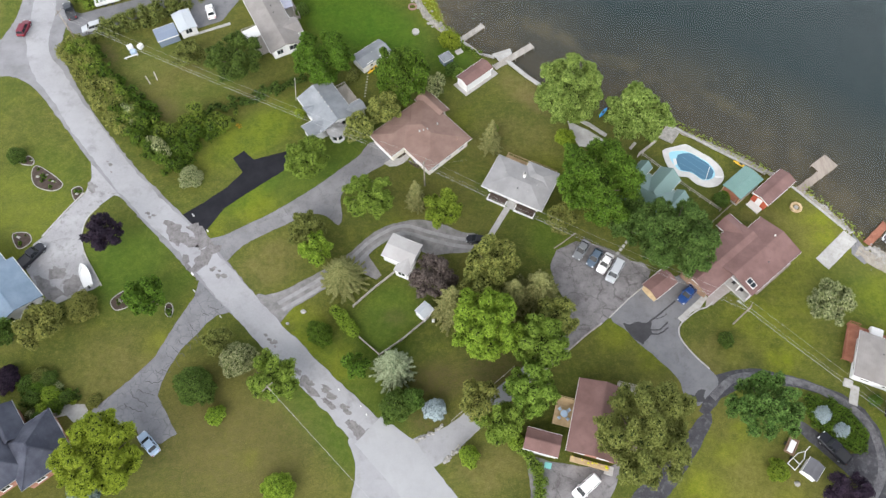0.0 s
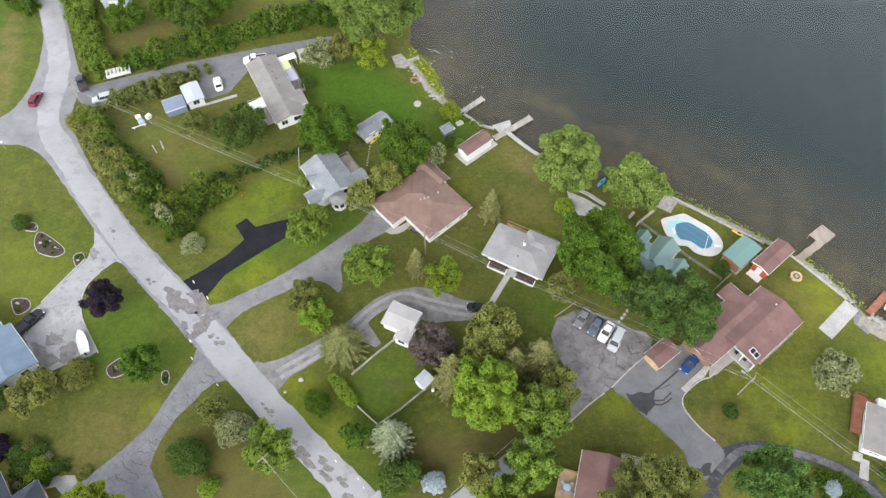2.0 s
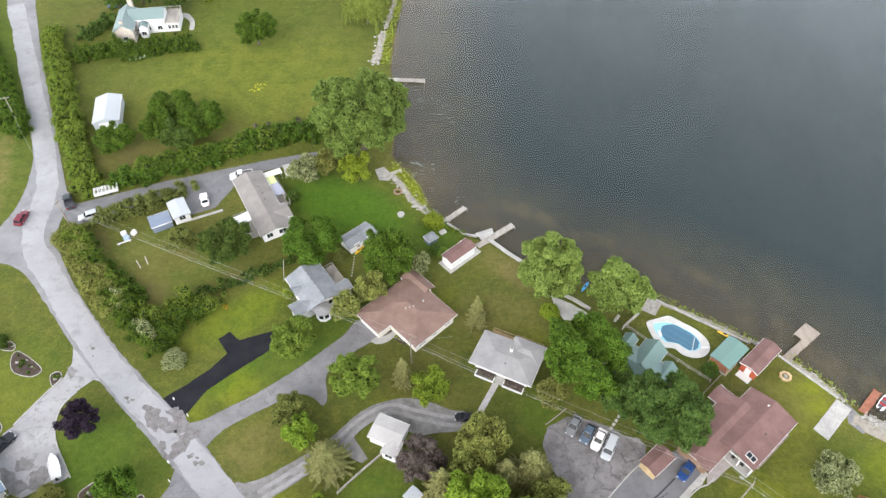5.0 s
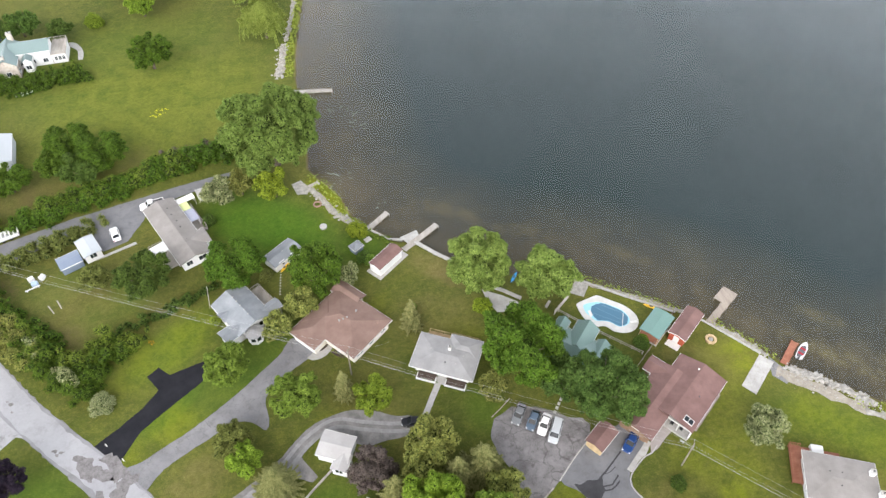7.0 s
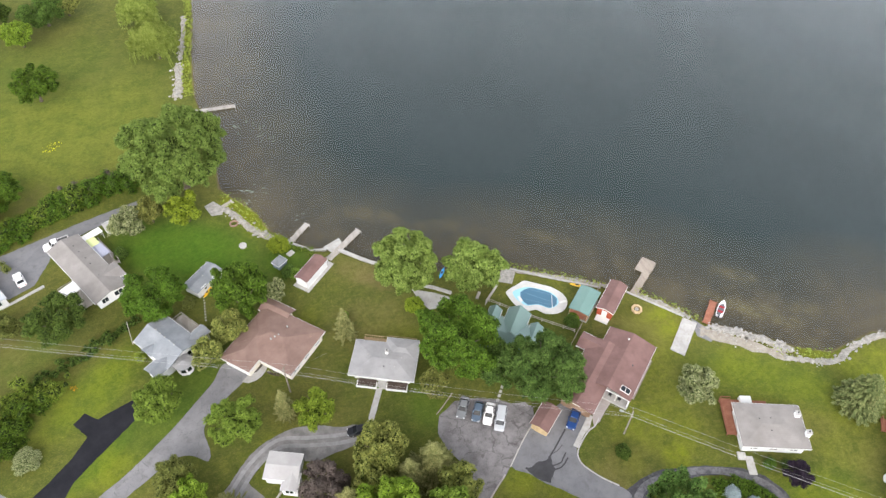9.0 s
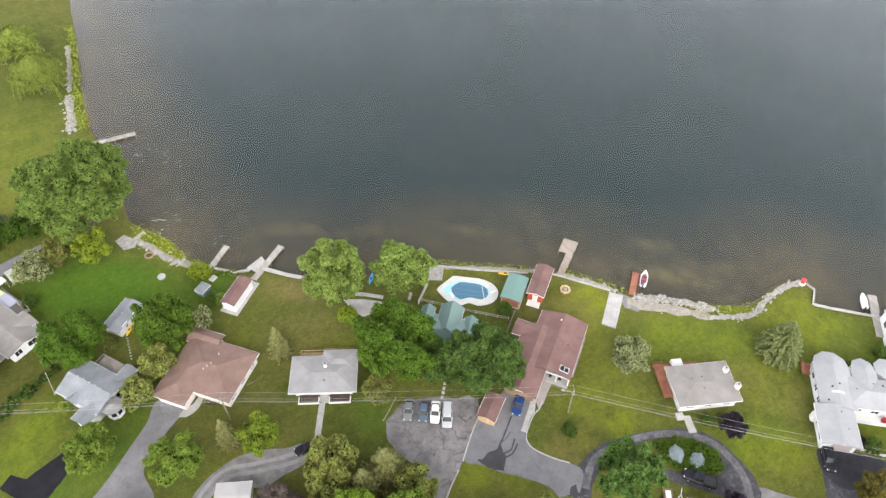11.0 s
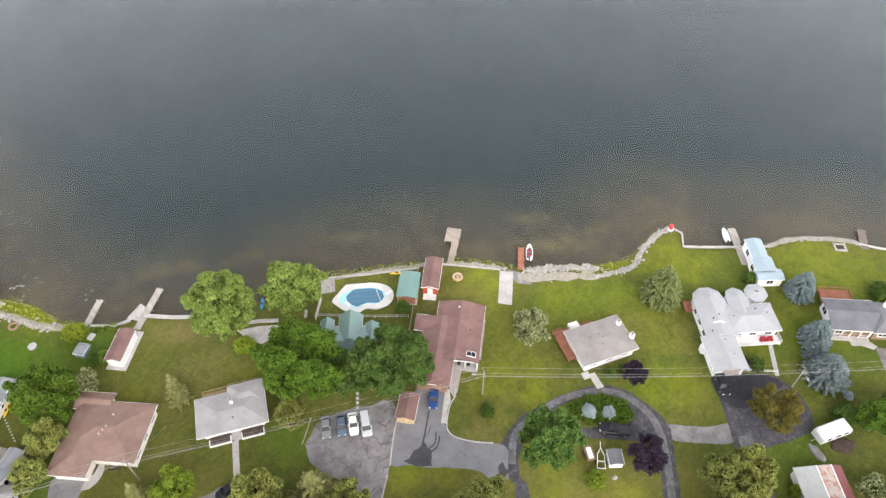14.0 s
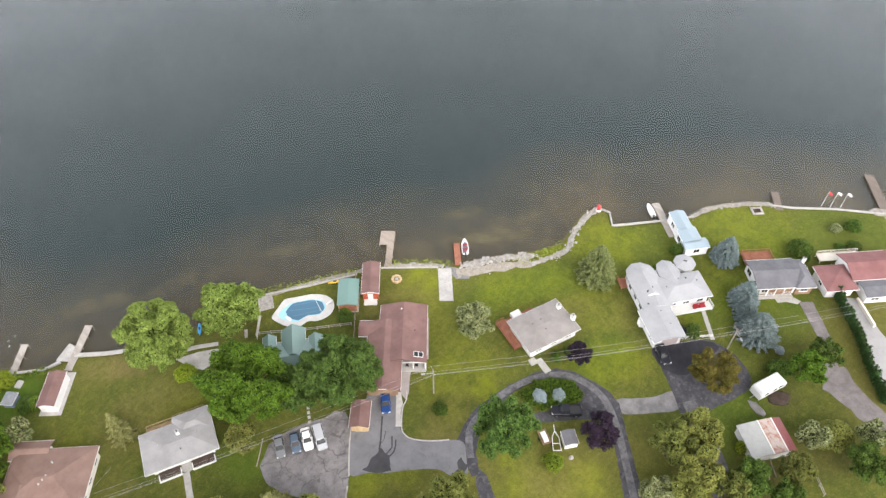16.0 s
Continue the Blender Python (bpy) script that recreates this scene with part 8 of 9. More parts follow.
part("bed", Shape().box(-1.4, 1.4, -0.75, 0.75, 0.5, 0.6).box(-1.4, 1.4, -0.78, -0.7, 0.6, 0.95).box(-1.4, 1.4, 0.7, 0.78, 0.6, 0.95), BROWN_WALL, c)
part("panels", Shape().box(-1.1, 0.9, -0.5, 0.4, 0.602, 0.9, 0.04), WHITE, c)
for s in (-1, 1):
    part("wheel", Shape().tube([(0, s * 0.8, 0.3), (0, s * 0.98, 0.3)], [0.3, 0.3], 12), RUBBER, c)
c = thing("boat_trailer", 56.6, 19.6, 40, 0, "empty white boat trailer on the grass", "trailer")
part("frame_rails", Shape().bar((-2, -0.7, 0.45), (0.6, -0.6, 0.45), 0.12).bar((-2, 0.7, 0.45), (0.6, 0.6, 0.45), 0.12).bar((0.6, -0.6, 0.45), (1.8, 0, 0.45), 0.12).bar((0.6, 0.6, 0.45), (1.8, 0, 0.45), 0.12).bar((1.8, 0, 0.45), (3.0, 0, 0.45), 0.12).bar((-1.9, -0.7, 0.45), (-1.9, 0.7, 0.45), 0.12).bar((-0.6, -0.7, 0.45), (-0.6, 0.7, 0.45), 0.12), WHITE, c)
for s in (-1, 1):
    part("wheel", Shape().tube([(-0.8, s * 0.75, 0.3), (-0.8, s * 0.95, 0.3)], [0.3, 0.3], 12), RUBBER, c)
c = thing("slatted_trailer", -75.0, 120.8, 21, 0, "long white slatted stock trailer by the drive", "trailer")
part("bed", Shape().box(-2.7, 2.7, -1.0, 1.0, 0.5, 0.62), STEEL, c)
for s in (-1, 1):
    for i in range(3):
        part("side_board", Shape().box(-2.7, 2.7, min(s * 1.0, s * 1.05), max(s * 1.0, s * 1.05), 0.7 + 0.28 * i, 0.9 + 0.28 * i), WHITE, c)
    for f in (-0.8, 0.8):
        part("wheel", Shape().tube([(f, s * 0.75, 0.3), (f, s * 0.98, 0.3)], [0.3, 0.3], 12), RUBBER, c)
for i in range(7):
    part("slat", Shape().box(-2.6 + 0.85 * i, -2.3 + 0.85 * i, -1.0, 1.0, 1.48, 1.54), WHITE, c)
solo("recycling_bin", Shape().box(-0.5, 0.5, -0.4, 0.4, 0, 0.9, 0.06).box(-0.55, 0.55, -0.45, 0.45, 0.901, 1.0, 0.04), TEAL, "teal plastic bin against the garage", "bin", at=pose(16.4, 18.8, 0, 0, 0, -15))
boat(-81.6, 176.2, 10, 4.4, 1.6, "white overturned rowing boat on the field", 0.0, seats=0)

# garden things
t = thing("fire_pit", 67.2, 66.0, 20, 0, "octagonal tan stone fire pit on the lawn", "fire pit")
ring = [(1.15 * math.cos(radians(22.5 + 45 * i)), 1.15 * math.sin(radians(22.5 + 45 * i))) for i in range(8)]
part("bench_ring", Shape().loft([[(x * k, y * k, z) for k, z in ((1, 0), (1, 0.45), (0.62, 0.45), (0.62, 0))] for x, y in ring + ring[:1]]), TIMBER, t)
part("fire_bowl", Shape().prism([(x * 0.35, y * 0.35) for x, y in ring], 0.0, 0.35), STONE, t)
t = thing("fire_pit", 134.4, 13.6, 42, 0, "square white stone fire pit on the lawn", "fire pit")
for k, (x0, x1, y0, y1) in enumerate(((-1.1, 1.1, -1.3, -0.95), (-1.1, 1.1, 0.95, 1.3), (-1.1, -0.75, -0.94, 0.94), (0.75, 1.1, -0.94, 0.94))):
    part("wall", Shape().box(x0, x1, y0, y1, -0.1, 0.35), STONE, t)
part("ash_bed", Shape().box(-0.74, 0.74, -0.94, 0.94, -0.05, 0.05), SOIL, t)
t = thing("lighthouse_ornament", 112, 42.7, 0, 0.05, "small red and white lantern ornament on the point", "garden ornament")
part("tower", Shape().tube([(0, 0, -0.1), (0, 0, 0.4)], [0.7, 0.62], 16), WHITE, t)
part("cabin", Shape().tube([(0, 0, 0.4), (0, 0, 1.3)], [0.5, 0.42], 16), RED, t)
part("cap", Shape().tube([(0, 0, 1.3), (0, 0, 1.75)], [0.55, 0.06], 16), RED, t)
for x, y, mat_, label in ((145.2, 2.4, RED, "white flagpole with a red and white flag"), (146.4, 0.7, WHITE, "white flagpole with a pale flag"), (147.5, -1.2, WHITE, "white flagpole with a small pale flag")):
    t = thing("flagpole", x, y, 0, 0, label, "flagpole", "flagpoles by the lake")
    part("pole", Shape().tube([(0, 0, 0), (0, 0, 4.8)], [0.06, 0.035], 8), WHITE, t)
    flag = Shape()
    flag.loft([[(0.05, -0.05 - k * 0.3, 4.7 - k * 0.08 + 0.05 * math.sin(k * 2)), (0.08, -0.05 - k * 0.3, 4.7 - k * 0.08), (0.08 + 0.06 * math.sin(k * 2), -0.05 - k * 0.3, 4.1 - k * 0.1), (0.05 + 0.06 * math.sin(k * 2), -0.05 - k * 0.3, 4.1 - k * 0.1)] for k in range(4)])
    part("flag", flag, mat_, t)
t = thing("patio_table", 19.6, 26.9, 10, 0.55, "round table with pale blue chairs on the deck", "table")
part("tabletop", Shape().tube([(0, 0, 0.7), (0, 0, 0.75)], [0.6, 0.6], 20), PAINTS["ice"], t)
part("pedestal", Shape().tube([(0, 0, 0), (0, 0, 0.7)], [0.08, 0.06], 8), STEEL, t)
for i in range(4):
    c = thing("patio_chair", 19.6 + 1.0 * math.cos(1.57 * i + 0.6), 26.9 + 1.0 * math.sin(1.57 * i + 0.6), math.degrees(1.57 * i + 0.6), 0.55, "pale blue patio chair at the round table", "chair", "patio chairs")
    part("seat", Shape().box(-0.24, 0.24, -0.24, 0.24, 0.4, 0.45), PAINTS["ice"], c)
    part("backrest", Shape().box(0.2, 0.25, -0.24, 0.24, 0.452, 0.95), PAINTS["ice"], c)
    for x in (-0.22, 0.18):
        for y in (-0.22, 0.18):
            part("leg", Shape().box(x, x + 0.04, y, y + 0.04, 0, 0.4), STEEL, c)
solo("stone_planter", Shape().tube([(0, 0, 0), (0, 0, 0.5)], [0.75, 0.85], 14), CONCRETE, "round white stone planter on the lawn", "planter", at=pose(-5.6, 111, 0))
solo("well_cover", Shape().box(-0.8, 0.8, -0.6, 0.6, 0, 0.3, 0.1), CONCRETE, "grey concrete well cover by the shore", "well cover", at=pose(3.8, 105.4, 0, 0, 0, 30))
h = house("shed", 0.6, 101.2, 35, "tiny garden shed with a blue-grey roof", "shed")
block(h, 0, 2.6, 0, 2.2, 1.3, 0.7, "hip", METAL_NAVY, ROOF_BLUEGREY, 0.15, caps=False)
for x, y, r in ((-24.8, 45.6, 0.5), (-27.4, 43.4, 0.3)):
    solo("rock", Shape().lump((0, 0, 0.15), (r, r * 0.8, r * 0.6), random.Random(3), 8, 5), STONE, "pale boulder in the grass by the gravel drive", "boulder", at=pose(x, y, 0))
solo("white_bin", Shape().box(-0.25, 0.25, -0.25, 0.25, 0, 0.7, 0.05), WHITE, "white plastic bin by the garden fence", "bin", at=pose(-1.8, 43.6, 0))
t = thing("bench", -66.6, 104.6, 25, 0, "white plank bench lying on the lawn", "bench")
part("plank", Shape().box(-1.5, 1.5, -0.15, 0.15, 0.38, 0.44), WHITE, t)
part("trestle", Shape().box(-1.2, -1.1, -0.15, 0.15, 0, 0.38).box(1.1, 1.2, -0.15, 0.15, 0, 0.38), WHITE, t)
for x, y, turn in ((-60.6, 99.4, 118), (-62.0, 98.3, 124)):
    solo("plank", Shape().box(-1.3, 1.3, -0.12, 0.12, 0.0, 0.08), PLANK, "weathered plank lying on the grass", "plank", "loose planks", at=pose(x, y, 0.03, 0, 0, turn))
for x, y, turn in ((-67.4, 107.2, 30), (-66.4, 105.8, 10), (-65.2, 107.4, 60)):
    solo("covered_bin", Shape().box(-0.6, 0.6, -0.45, 0.45, 0, 0.9, 0.1), WHITE if turn != 10 else PAINTS["ice"], "covered barrel beside the bushes", "barrel", "barrels by the bushes", at=pose(x, y, 0, 0, 0, turn))
for x, y in ((-47.2, 65.2), (-44.0, 61.8), (-12.8, 27.2), (-13.8, 28.6), (-44.6, 49.6), (-39.2, 44.6), (-17.6, 31.4)):
    solo("marker_post", Shape().tube([(0, 0, 0), (0, 0, 0.9)], [0.09, 0.09], 8), WHITE, "short white driveway marker post", "marker post", "driveway markers", at=pose(x, y, 0))
t = thing("mailbox", -45.2, 52.6, -45, 0, "white mailbox on a post by the road", "mailbox")
part("post", Shape().box(-0.06, 0.06, -0.06, 0.06, 0, 1.1), POLE_WOOD, t)
part("box", Shape().box(-0.3, 0.3, -0.14, 0.14, 1.1, 1.4, 0.05), WHITE, t)
t = thing("road_sign", -94.2, 98.6, 20, 0, "small white road sign on a post", "sign")
part("post", Shape().tube([(0, 0, 0), (0, 0, 2.2)], [0.04, 0.04], 6), STEEL, t)
part("board", Shape().box(-0.45, 0.45, -0.03, 0.03, 1.8, 2.3), WHITE, t)
def flower_bed(outline, rocks, seed, label):
    """A soil bed with stone edging, rocks and low plants."""
    x, y = sum(p[0] for p in outline) / len(outline), sum(p[1] for p in outline) / len(outline)
    bed = thing("flower_bed", x, y, 0, 0, label, "flower bed", "flower beds")
    edge = [(px - x, py - y) for px, py in outline]
    rng = random.Random(seed)
    part("soil", slab(edge, 0.07, 0.1), SOIL, bed)
    part("edging", strip(edge, 0.15, -0.05, 0.12, True, 0.4), STONE, bed)
    for _ in range(rocks):
        k, (ex, ey) = rng.uniform(0.1, 0.6), rng.choice(edge)
        r = rng.uniform(0.16, 0.42)
        part("rock", Shape().lump((ex * k, ey * k, 0.1), (r, r * 0.8, r * 0.6), rng), STONE, bed)
    for k in range(rocks + 3):
        f, (ex, ey) = rng.uniform(0.1, 0.75), rng.choice(edge)
        lobe = np.array([(ex * f, ey * f, 0.2, rng.uniform(0.2, 0.45))])
        child = new("plant", foliage_mesh("plant", lobe, np.random.default_rng(seed * 9 + k), LEAF["maple"], 40, 0.12))
        child.parent = bed


flower_bed([(-80.2, 76.9), (-77.2, 75.4), (-73.9, 72.6), (-75.4, 71.1), (-79.0, 72.2), (-80.5, 74.8)], 6, 1, "kidney-shaped soil bed with pale edging and rocks")
flower_bed([(-83.6, 77.6), (-82.4, 79.2), (-81.0, 78.4), (-81.0, 77.1)], 2, 2, "small rock bed beside a round shrub")
flower_bed([(-71.8, 71.3), (-70.4, 72.0), (-69.6, 70.8), (-70.6, 68.9)], 2, 3, "small soil bed beside the pale driveway")
flower_bed([(-59.4, 47.8), (-58.4, 49.2), (-57.0, 50.0), (-56.2, 49.0), (-56.0, 47.0), (-58.2, 46.2)], 3, 4, "soil bed with pale curved edging by a tree")
flower_bed([(-49.4, 47.2), (-48.6, 47.4), (-48.0, 46.2), (-48.2, 44.8), (-49.2, 45.4)], 3, 5, "small brown soil bed with rocks by a tree")
flower_bed([(-80.6, 61.6), (-77.8, 61.8), (-76.8, 59.9), (-78.8, 58.6)], 2, 6, "soil bed with shrubs before the blue house")
solo("soil_heap", Shape().lump((0, 0, 0), (2.3, 1.5, 0.35), random.Random(6), 14, 6, 0.12), SOIL, "low heap of dark brown soil on the grass", "soil heap", at=pose(89.6, -8.4, 0, 0, 0, -36), smooth=True)
solo("gravel_heap", Shape().lump((0, 0, 0), (1.9, 0.9, 0.25), random.Random(7), 14, 6, 0.16), GRAVEL, "low heap of grey gravel on the grass", "gravel heap", at=pose(85, -5.9, 0, 0, 0, 70), smooth=True)
for x, y in ((59.2, 12.6), (57.2, 13.8)):
    solo("rock", Shape().lump((0, 0, 0.1), (0.5, 0.4, 0.25), random.Random(4), 8, 4), STONE, "pale flat rock on the grass", "boulder", at=pose(x - 3.6, y + 3.2, 0))
t = thing("stone_fire_ring", -6.4, 118.6, 0, 0.05, "round brick fire ring at the shore", "fire pit")
part("ring", Shape().loft([[(k * math.cos(a), k * math.sin(a), z) for k, z in ((1.0, 0), (1.0, 0.3), (0.7, 0.3), (0.7, 0))] for a in np.linspace(0, 6.283, 15)]), BRICK_EDGE, t)
t = thing("leaning_mast", -30.2, 92.6, -30, 0, "leaning weathered wooden mast by the blue-grey house", "mast")
part("pole", Shape().tube([(0, 0, 0), (-0.3, 1.6, 5.2)], [0.07, 0.05], 8), PLANK, t)
for x, y in ((38, 80.4), (36.8, 85.2)):
    solo("garden_bench", Shape().box(-0.9, 0.9, -0.3, 0.3, 0.35, 0.45).box(-0.8, -0.7, -0.25, 0.25, 0, 0.349).box(0.7, 0.8, -0.25, 0.25, 0, 0.349), PLANK, "grey wooden bench under the willow", "bench", "benches by the willow", at=pose(x, y, 0, 0, 0, 50))

# ---- poles and wires ----
def pole(x, y, h, lamp=None, arm=0.0):
    p = thing("utility_pole", x, y, 0, 0, "tall weathered wooden utility pole with wires", "utility pole", "utility poles")
    part("shaft", Shape().tube([(0, 0, -0.3), (0, 0, h)], [0.16, 0.11], 10), POLE_WOOD, p)
    c, s = math.cos(radians(arm)), math.sin(radians(arm))
    part("crossarm", Shape().bar((-1.0 * c, -1.0 * s, h - 0.5), (1.0 * c, 1.0 * s, h - 0.5), 0.1, 0.12), POLE_WOOD, p)
    for k in (-0.9, -0.3, 0.9):
        part("insulator", Shape().tube([(k * c, k * s, h - 0.44), (k * c, k * s, h - 0.22)], [0.05, 0.04], 8), STEEL, p)
    if lamp is not None:
        lx, ly = math.cos(radians(lamp)), math.sin(radians(lamp))
        part("lamp_arm", Shape().bar((0, 0, h - 1.2), (1.6 * lx, 1.6 * ly, h - 0.9), 0.06), STEEL, p)
        part("lamp_head", Shape().bar((1.5 * lx, 1.5 * ly, h - 0.92), (2.2 * lx, 2.2 * ly, h - 0.88), 0.3, 0.14), STEEL, p)
    return p


POLES = [(-80, 110, 8.2), (-3.4, 71.6, 8.4), (50.8, 42.7, 8.2), (94.0, 3.6, 6.8), (136, -32, 8.4)]
for (x, y, h), lamp, arm in zip(POLES, (None, None, 140, -130, None), (65, 60, 58, 50, 48)):
    pole(x, y, h, lamp, arm)
pole(-104.7, 147.1, 9.0, None, 20)
pole(-27.6, 29.8, 8.8, None, 45)
pole(12, -10, 8.8, None, 45)
pole(-135, 205, 9.0, None, 20)


def wire(a, b, sag=1.0, thick=0.011):
    pts = [Vector(a).lerp(Vector(b), t) - Vector((0, 0, sag * 4 * t * (1 - t))) for t in [i / 16 for i in range(17)]]
    solo("power_line", Shape().tube([tuple(p) for p in pts], [thick] * 17, 5), WIRE, "thin grey overhead power line", "power line", "overhead wires")


for (x0, y0, h0), (x1, y1, h1) in zip(POLES[:-1], POLES[1:]):
    d = Vector((y0 - y1, x1 - x0)).normalized()
    for k in (-0.9, -0.3, 0.9):
        wire((x0 + d.x * k, y0 + d.y * k, h0 - 0.25), (x1 + d.x * k, y1 + d.y * k, h1 - 0.25), 0.9)
    wire((x0, y0, h0 - 1.6), (x1, y1, h1 - 1.6), 0.9, 0.012)
wire((-27.6, 29.8, 8.5), (12, -10, 8.5), 0.9, 0.02)
wire((-80, 110, 8.1), (-104.7, 147.1, 8.7), 0.8)
wire((-3.4, 71.6, 7.2), (4.8, 75.4, 3.2), 0.2)
wire((50.8, 43.1, 7.2), (49.2, 48.4, 3.2), 0.2)

# specks of weed on the water
rng = random.Random(12)
weed = Shape()
for cx, cy, n, wide_ in ((2.4, 196.6, 5, 1.6), (0.6, 183, 4, 1.5), (-0.4, 175, 5, 1.5), (7.1, 198.7, 4, 1.8), (0.2, 153.5, 9, 1.8), (3.9, 153, 7, 1.3), (5, 148.6, 7, 1.1), (7.4, 146.6, 4, 1.2), (3.1, 134.3, 2, 0.8), (-1.2, 129.6, 6, 1.3), (1.1, 127.8, 5, 1.2), (-0.6, 125, 4, 1.1), (9.5, 117.2, 3, 2.5)):
    for _ in range(n):
        x, y, r = cx + rng.gauss(0, wide_), cy + rng.gauss(0, wide_), rng.uniform(0.13, 0.38)
        turn = rng.uniform(-0.5, 0.7)
        ring = [(r * rng.uniform(0.8, 1.4) * math.cos(a), r * rng.uniform(0.3, 0.7) * math.sin(a)) for a in (0, 0.9, 1.8, 2.7, 3.6, 4.5, 5.4)]
        weed.prism([(x + u * math.cos(turn) - v * math.sin(turn), y + u * math.sin(turn) + v * math.cos(turn)) for u, v in ring], -0.5, -0.485)
solo("floating_weed", weed, LEAF["pad"], "scattered pale floating weed on the lake", "water weed", kind="stuff")

# ---- trees and shrubs ----
tree("maple", -51.0, 47.5, 4.1, 7)
tree("purple", -61.4, 59.7, 3.9, 7, "beside the pale driveway")
tree("dense", -41.4, 31.9, 3.2, 5.5, bush=True)
tree("silver", -35.0, 36.5, 3.0, 4.5, bush=True)
tree("moss", -38.4, 39.2, 2.6, 5)
tree("fresh", -27.9, 32.3, 4.5, 8, "beside the utility pole")
tree("bright", -37.6, 27.1, 1.7, 2.5, bush=True)
tree("bright", -26.1, 15.7, 2.4, 4, bush=True)
tree("lime", -52.6, 20.5, 6.8, 11, "beside the slate-roofed house")
tree("olive", -68.7, 42.1, 4.1, 7, "beside the blue house")
tree("olive", -63.7, 46.3, 2.6, 4, bush=True)
tree("dense", -75.1, 40.8, 2.9, 6)
tree("maple", -14.7, 35.0, 2.6, 5)
tree("spruce", -8.3, 34.4, 4.0, 11)
tree("dense", -7.9, 28.3, 2.7, 5, bush=True)
tree("dense", -5.4, 29.3, 2.0, 5, bush=True)
tree("frost", -1.5, 27.8, 1.8, 3.4, "on bare soil", True)
tree("frost", 99.6, -4.6, 0.9, 1.5, bush=True)
tree("maple", -21.3, 41.0, 2.2, 4, bush=True)
tree("conifer", -17.8, 51.5, 4.6, 8, "beside the gravel drive")
tree("moss", -25.4, 60.6, 4.0, 6)
tree("bright", -23.2, 56.5, 3.3, 6)
tree("fresh", -14.0, 67.0, 4.9, 8)
tree("conifer", -5.0, 67.2, 2.3, 9, "beside the utility pole")
tree("bright", 0.2, 64.2, 4.0, 7, "beside the gravel drive")
tree("fresh", -25.7, 75.9, 4.6, 8, "beside the black driveway")
tree("olive", -16.4, 83.3, 3.1, 6, "beside the brown house")
tree("olive", -11.5, 87.4, 3.7, 7, "beside the brown house")
tree("maple", -7.6, 93.4, 6.0, 12, "behind the brown house")
tree("silver", -1.4, 93.6, 2.4, 7)
tree("dense", 2.4, 99.8, 1.6, 2.4, "beside the tiny garden shed", True)
tree("maple", -24.9, 100.3, 6.6, 9)
tree("dense", -42.9, 100.9, 6.0, 8.5)
tree("moss", -53.8, 103.1, 3.8, 5)
tree("conifer", 9.6, 80.5, 2.5, 9)
tree("willow", 25.0, 88.6, 7.2, 13, "at the lake edge")
tree("willow", 37.8, 83.7, 6.2, 12, "at the lake edge")
tree("maple", 28.0, 67.8, 8.4, 15, "beside the grey bungalow")
tree("oak", 40.4, 56.8, 6.7, 14, "over the parked cars")
tree("oak", 44.0, 54.4, 4.6, 11, "beside the maroon roof")
tree("oak", 35.0, 60.2, 4.6, 10, "beside the green-roofed cottage")
tree("olive", 22.1, 62.8, 3.2, 5)
tree("bright", 7.4, 39.7, 6.8, 13)
tree("fresh", 16.2, 37.1, 5.2, 11, "over the lane")
tree("fresh", 14.0, 30.2, 4.8, 10, "over the lane")
tree("olive", 9.0, 53.0, 4.5, 10)
tree("olive", 7.0, 49.0, 4.2, 9)
tree("olive", 4.4, 45.2, 3.6, 9)
tree("conifer", 1.5, 45.3, 4.4, 11)
tree("conifer", 16.6, 48.2, 4.4, 10)
tree("olive", 19.2, 42.9, 3.6, 8, "beside the parking area")
tree("conifer", 12.0, 47.0, 3.8, 10)
tree("dead", -1.4, 51.2, 4.5, 6.5)
tree("olive", 5.8, 28.3, 3.6, 9, "over the lane")
tree("fresh", 8.8, 24.5, 3.8, 9, "over the lane")
tree("bright", 3.9, 20.4, 1.7, 2.5, bush=True)
tree("bright", 11.6, 22.6, 1.4, 2.2, "beside the low garage", True)
tree("moss", 30.6, 21.7, 8.3, 15, "beside the brown house")
tree("oak", 50.4, 26.5, 5.6, 13, "inside the loop driveway")
tree("silver", 66.9, 45.3, 4.2, 6.5)
tree("dense", 48.6, 39.5, 1.4, 2.5, bush=True)
tree("frost", 61.9, 26.5, 1.55, 2.2, "in the island bed", True)
tree("frost", 64.3, 23.9, 1.4, 2.2, "in the island bed", True)
tree("purple", 61.9, 14.0, 3.6, 6)
tree("bright", 52.8, 17.7, 1.8, 2.5, bush=True)
tree("silver", -48.8, 73.4, 2.3, 3, bush=True)
tree("dense", -84.3, 78.8, 1.8, 2.5, bush=True)
tree("bank", -15.0, 134.6, 12.4, 21, "at the lake edge")
tree("lime", -15.8, 123.2, 4.4, 7.4)
tree("silver", -28.4, 123.4, 4.4, 7, "beside the beige-roofed house")
tree("olive", -23.5, 125.4, 3.3, 7)
tree("maple", -64.8, 147.2, 6.6, 8.5, "on the field")
tree("maple", -56.6, 142.6, 6.8, 8.5, "on the field")
tree("dense", -60.5, 137.2, 5.6, 7.5, "on the field")
tree("maple", -66.6, 140.6, 4.6, 7, "on the field")
tree("maple", -76.6, 136.4, 5.2, 6.5, "beside the machine shed")
tree("lime", 1.8, 108.1, 2.2, 3, "at the shore", True)
tree("maple", -47.9, 182.6, 6.2, 10, "on the field")
tree("weeping", -16.1, 192.8, 6.8, 12, "at the lake edge")
tree("weeping", -19.2, 213.4, 6.2, 10, "at the lake edge")
tree("bright", -53.0, 212.4, 5.0, 8, "on the field")
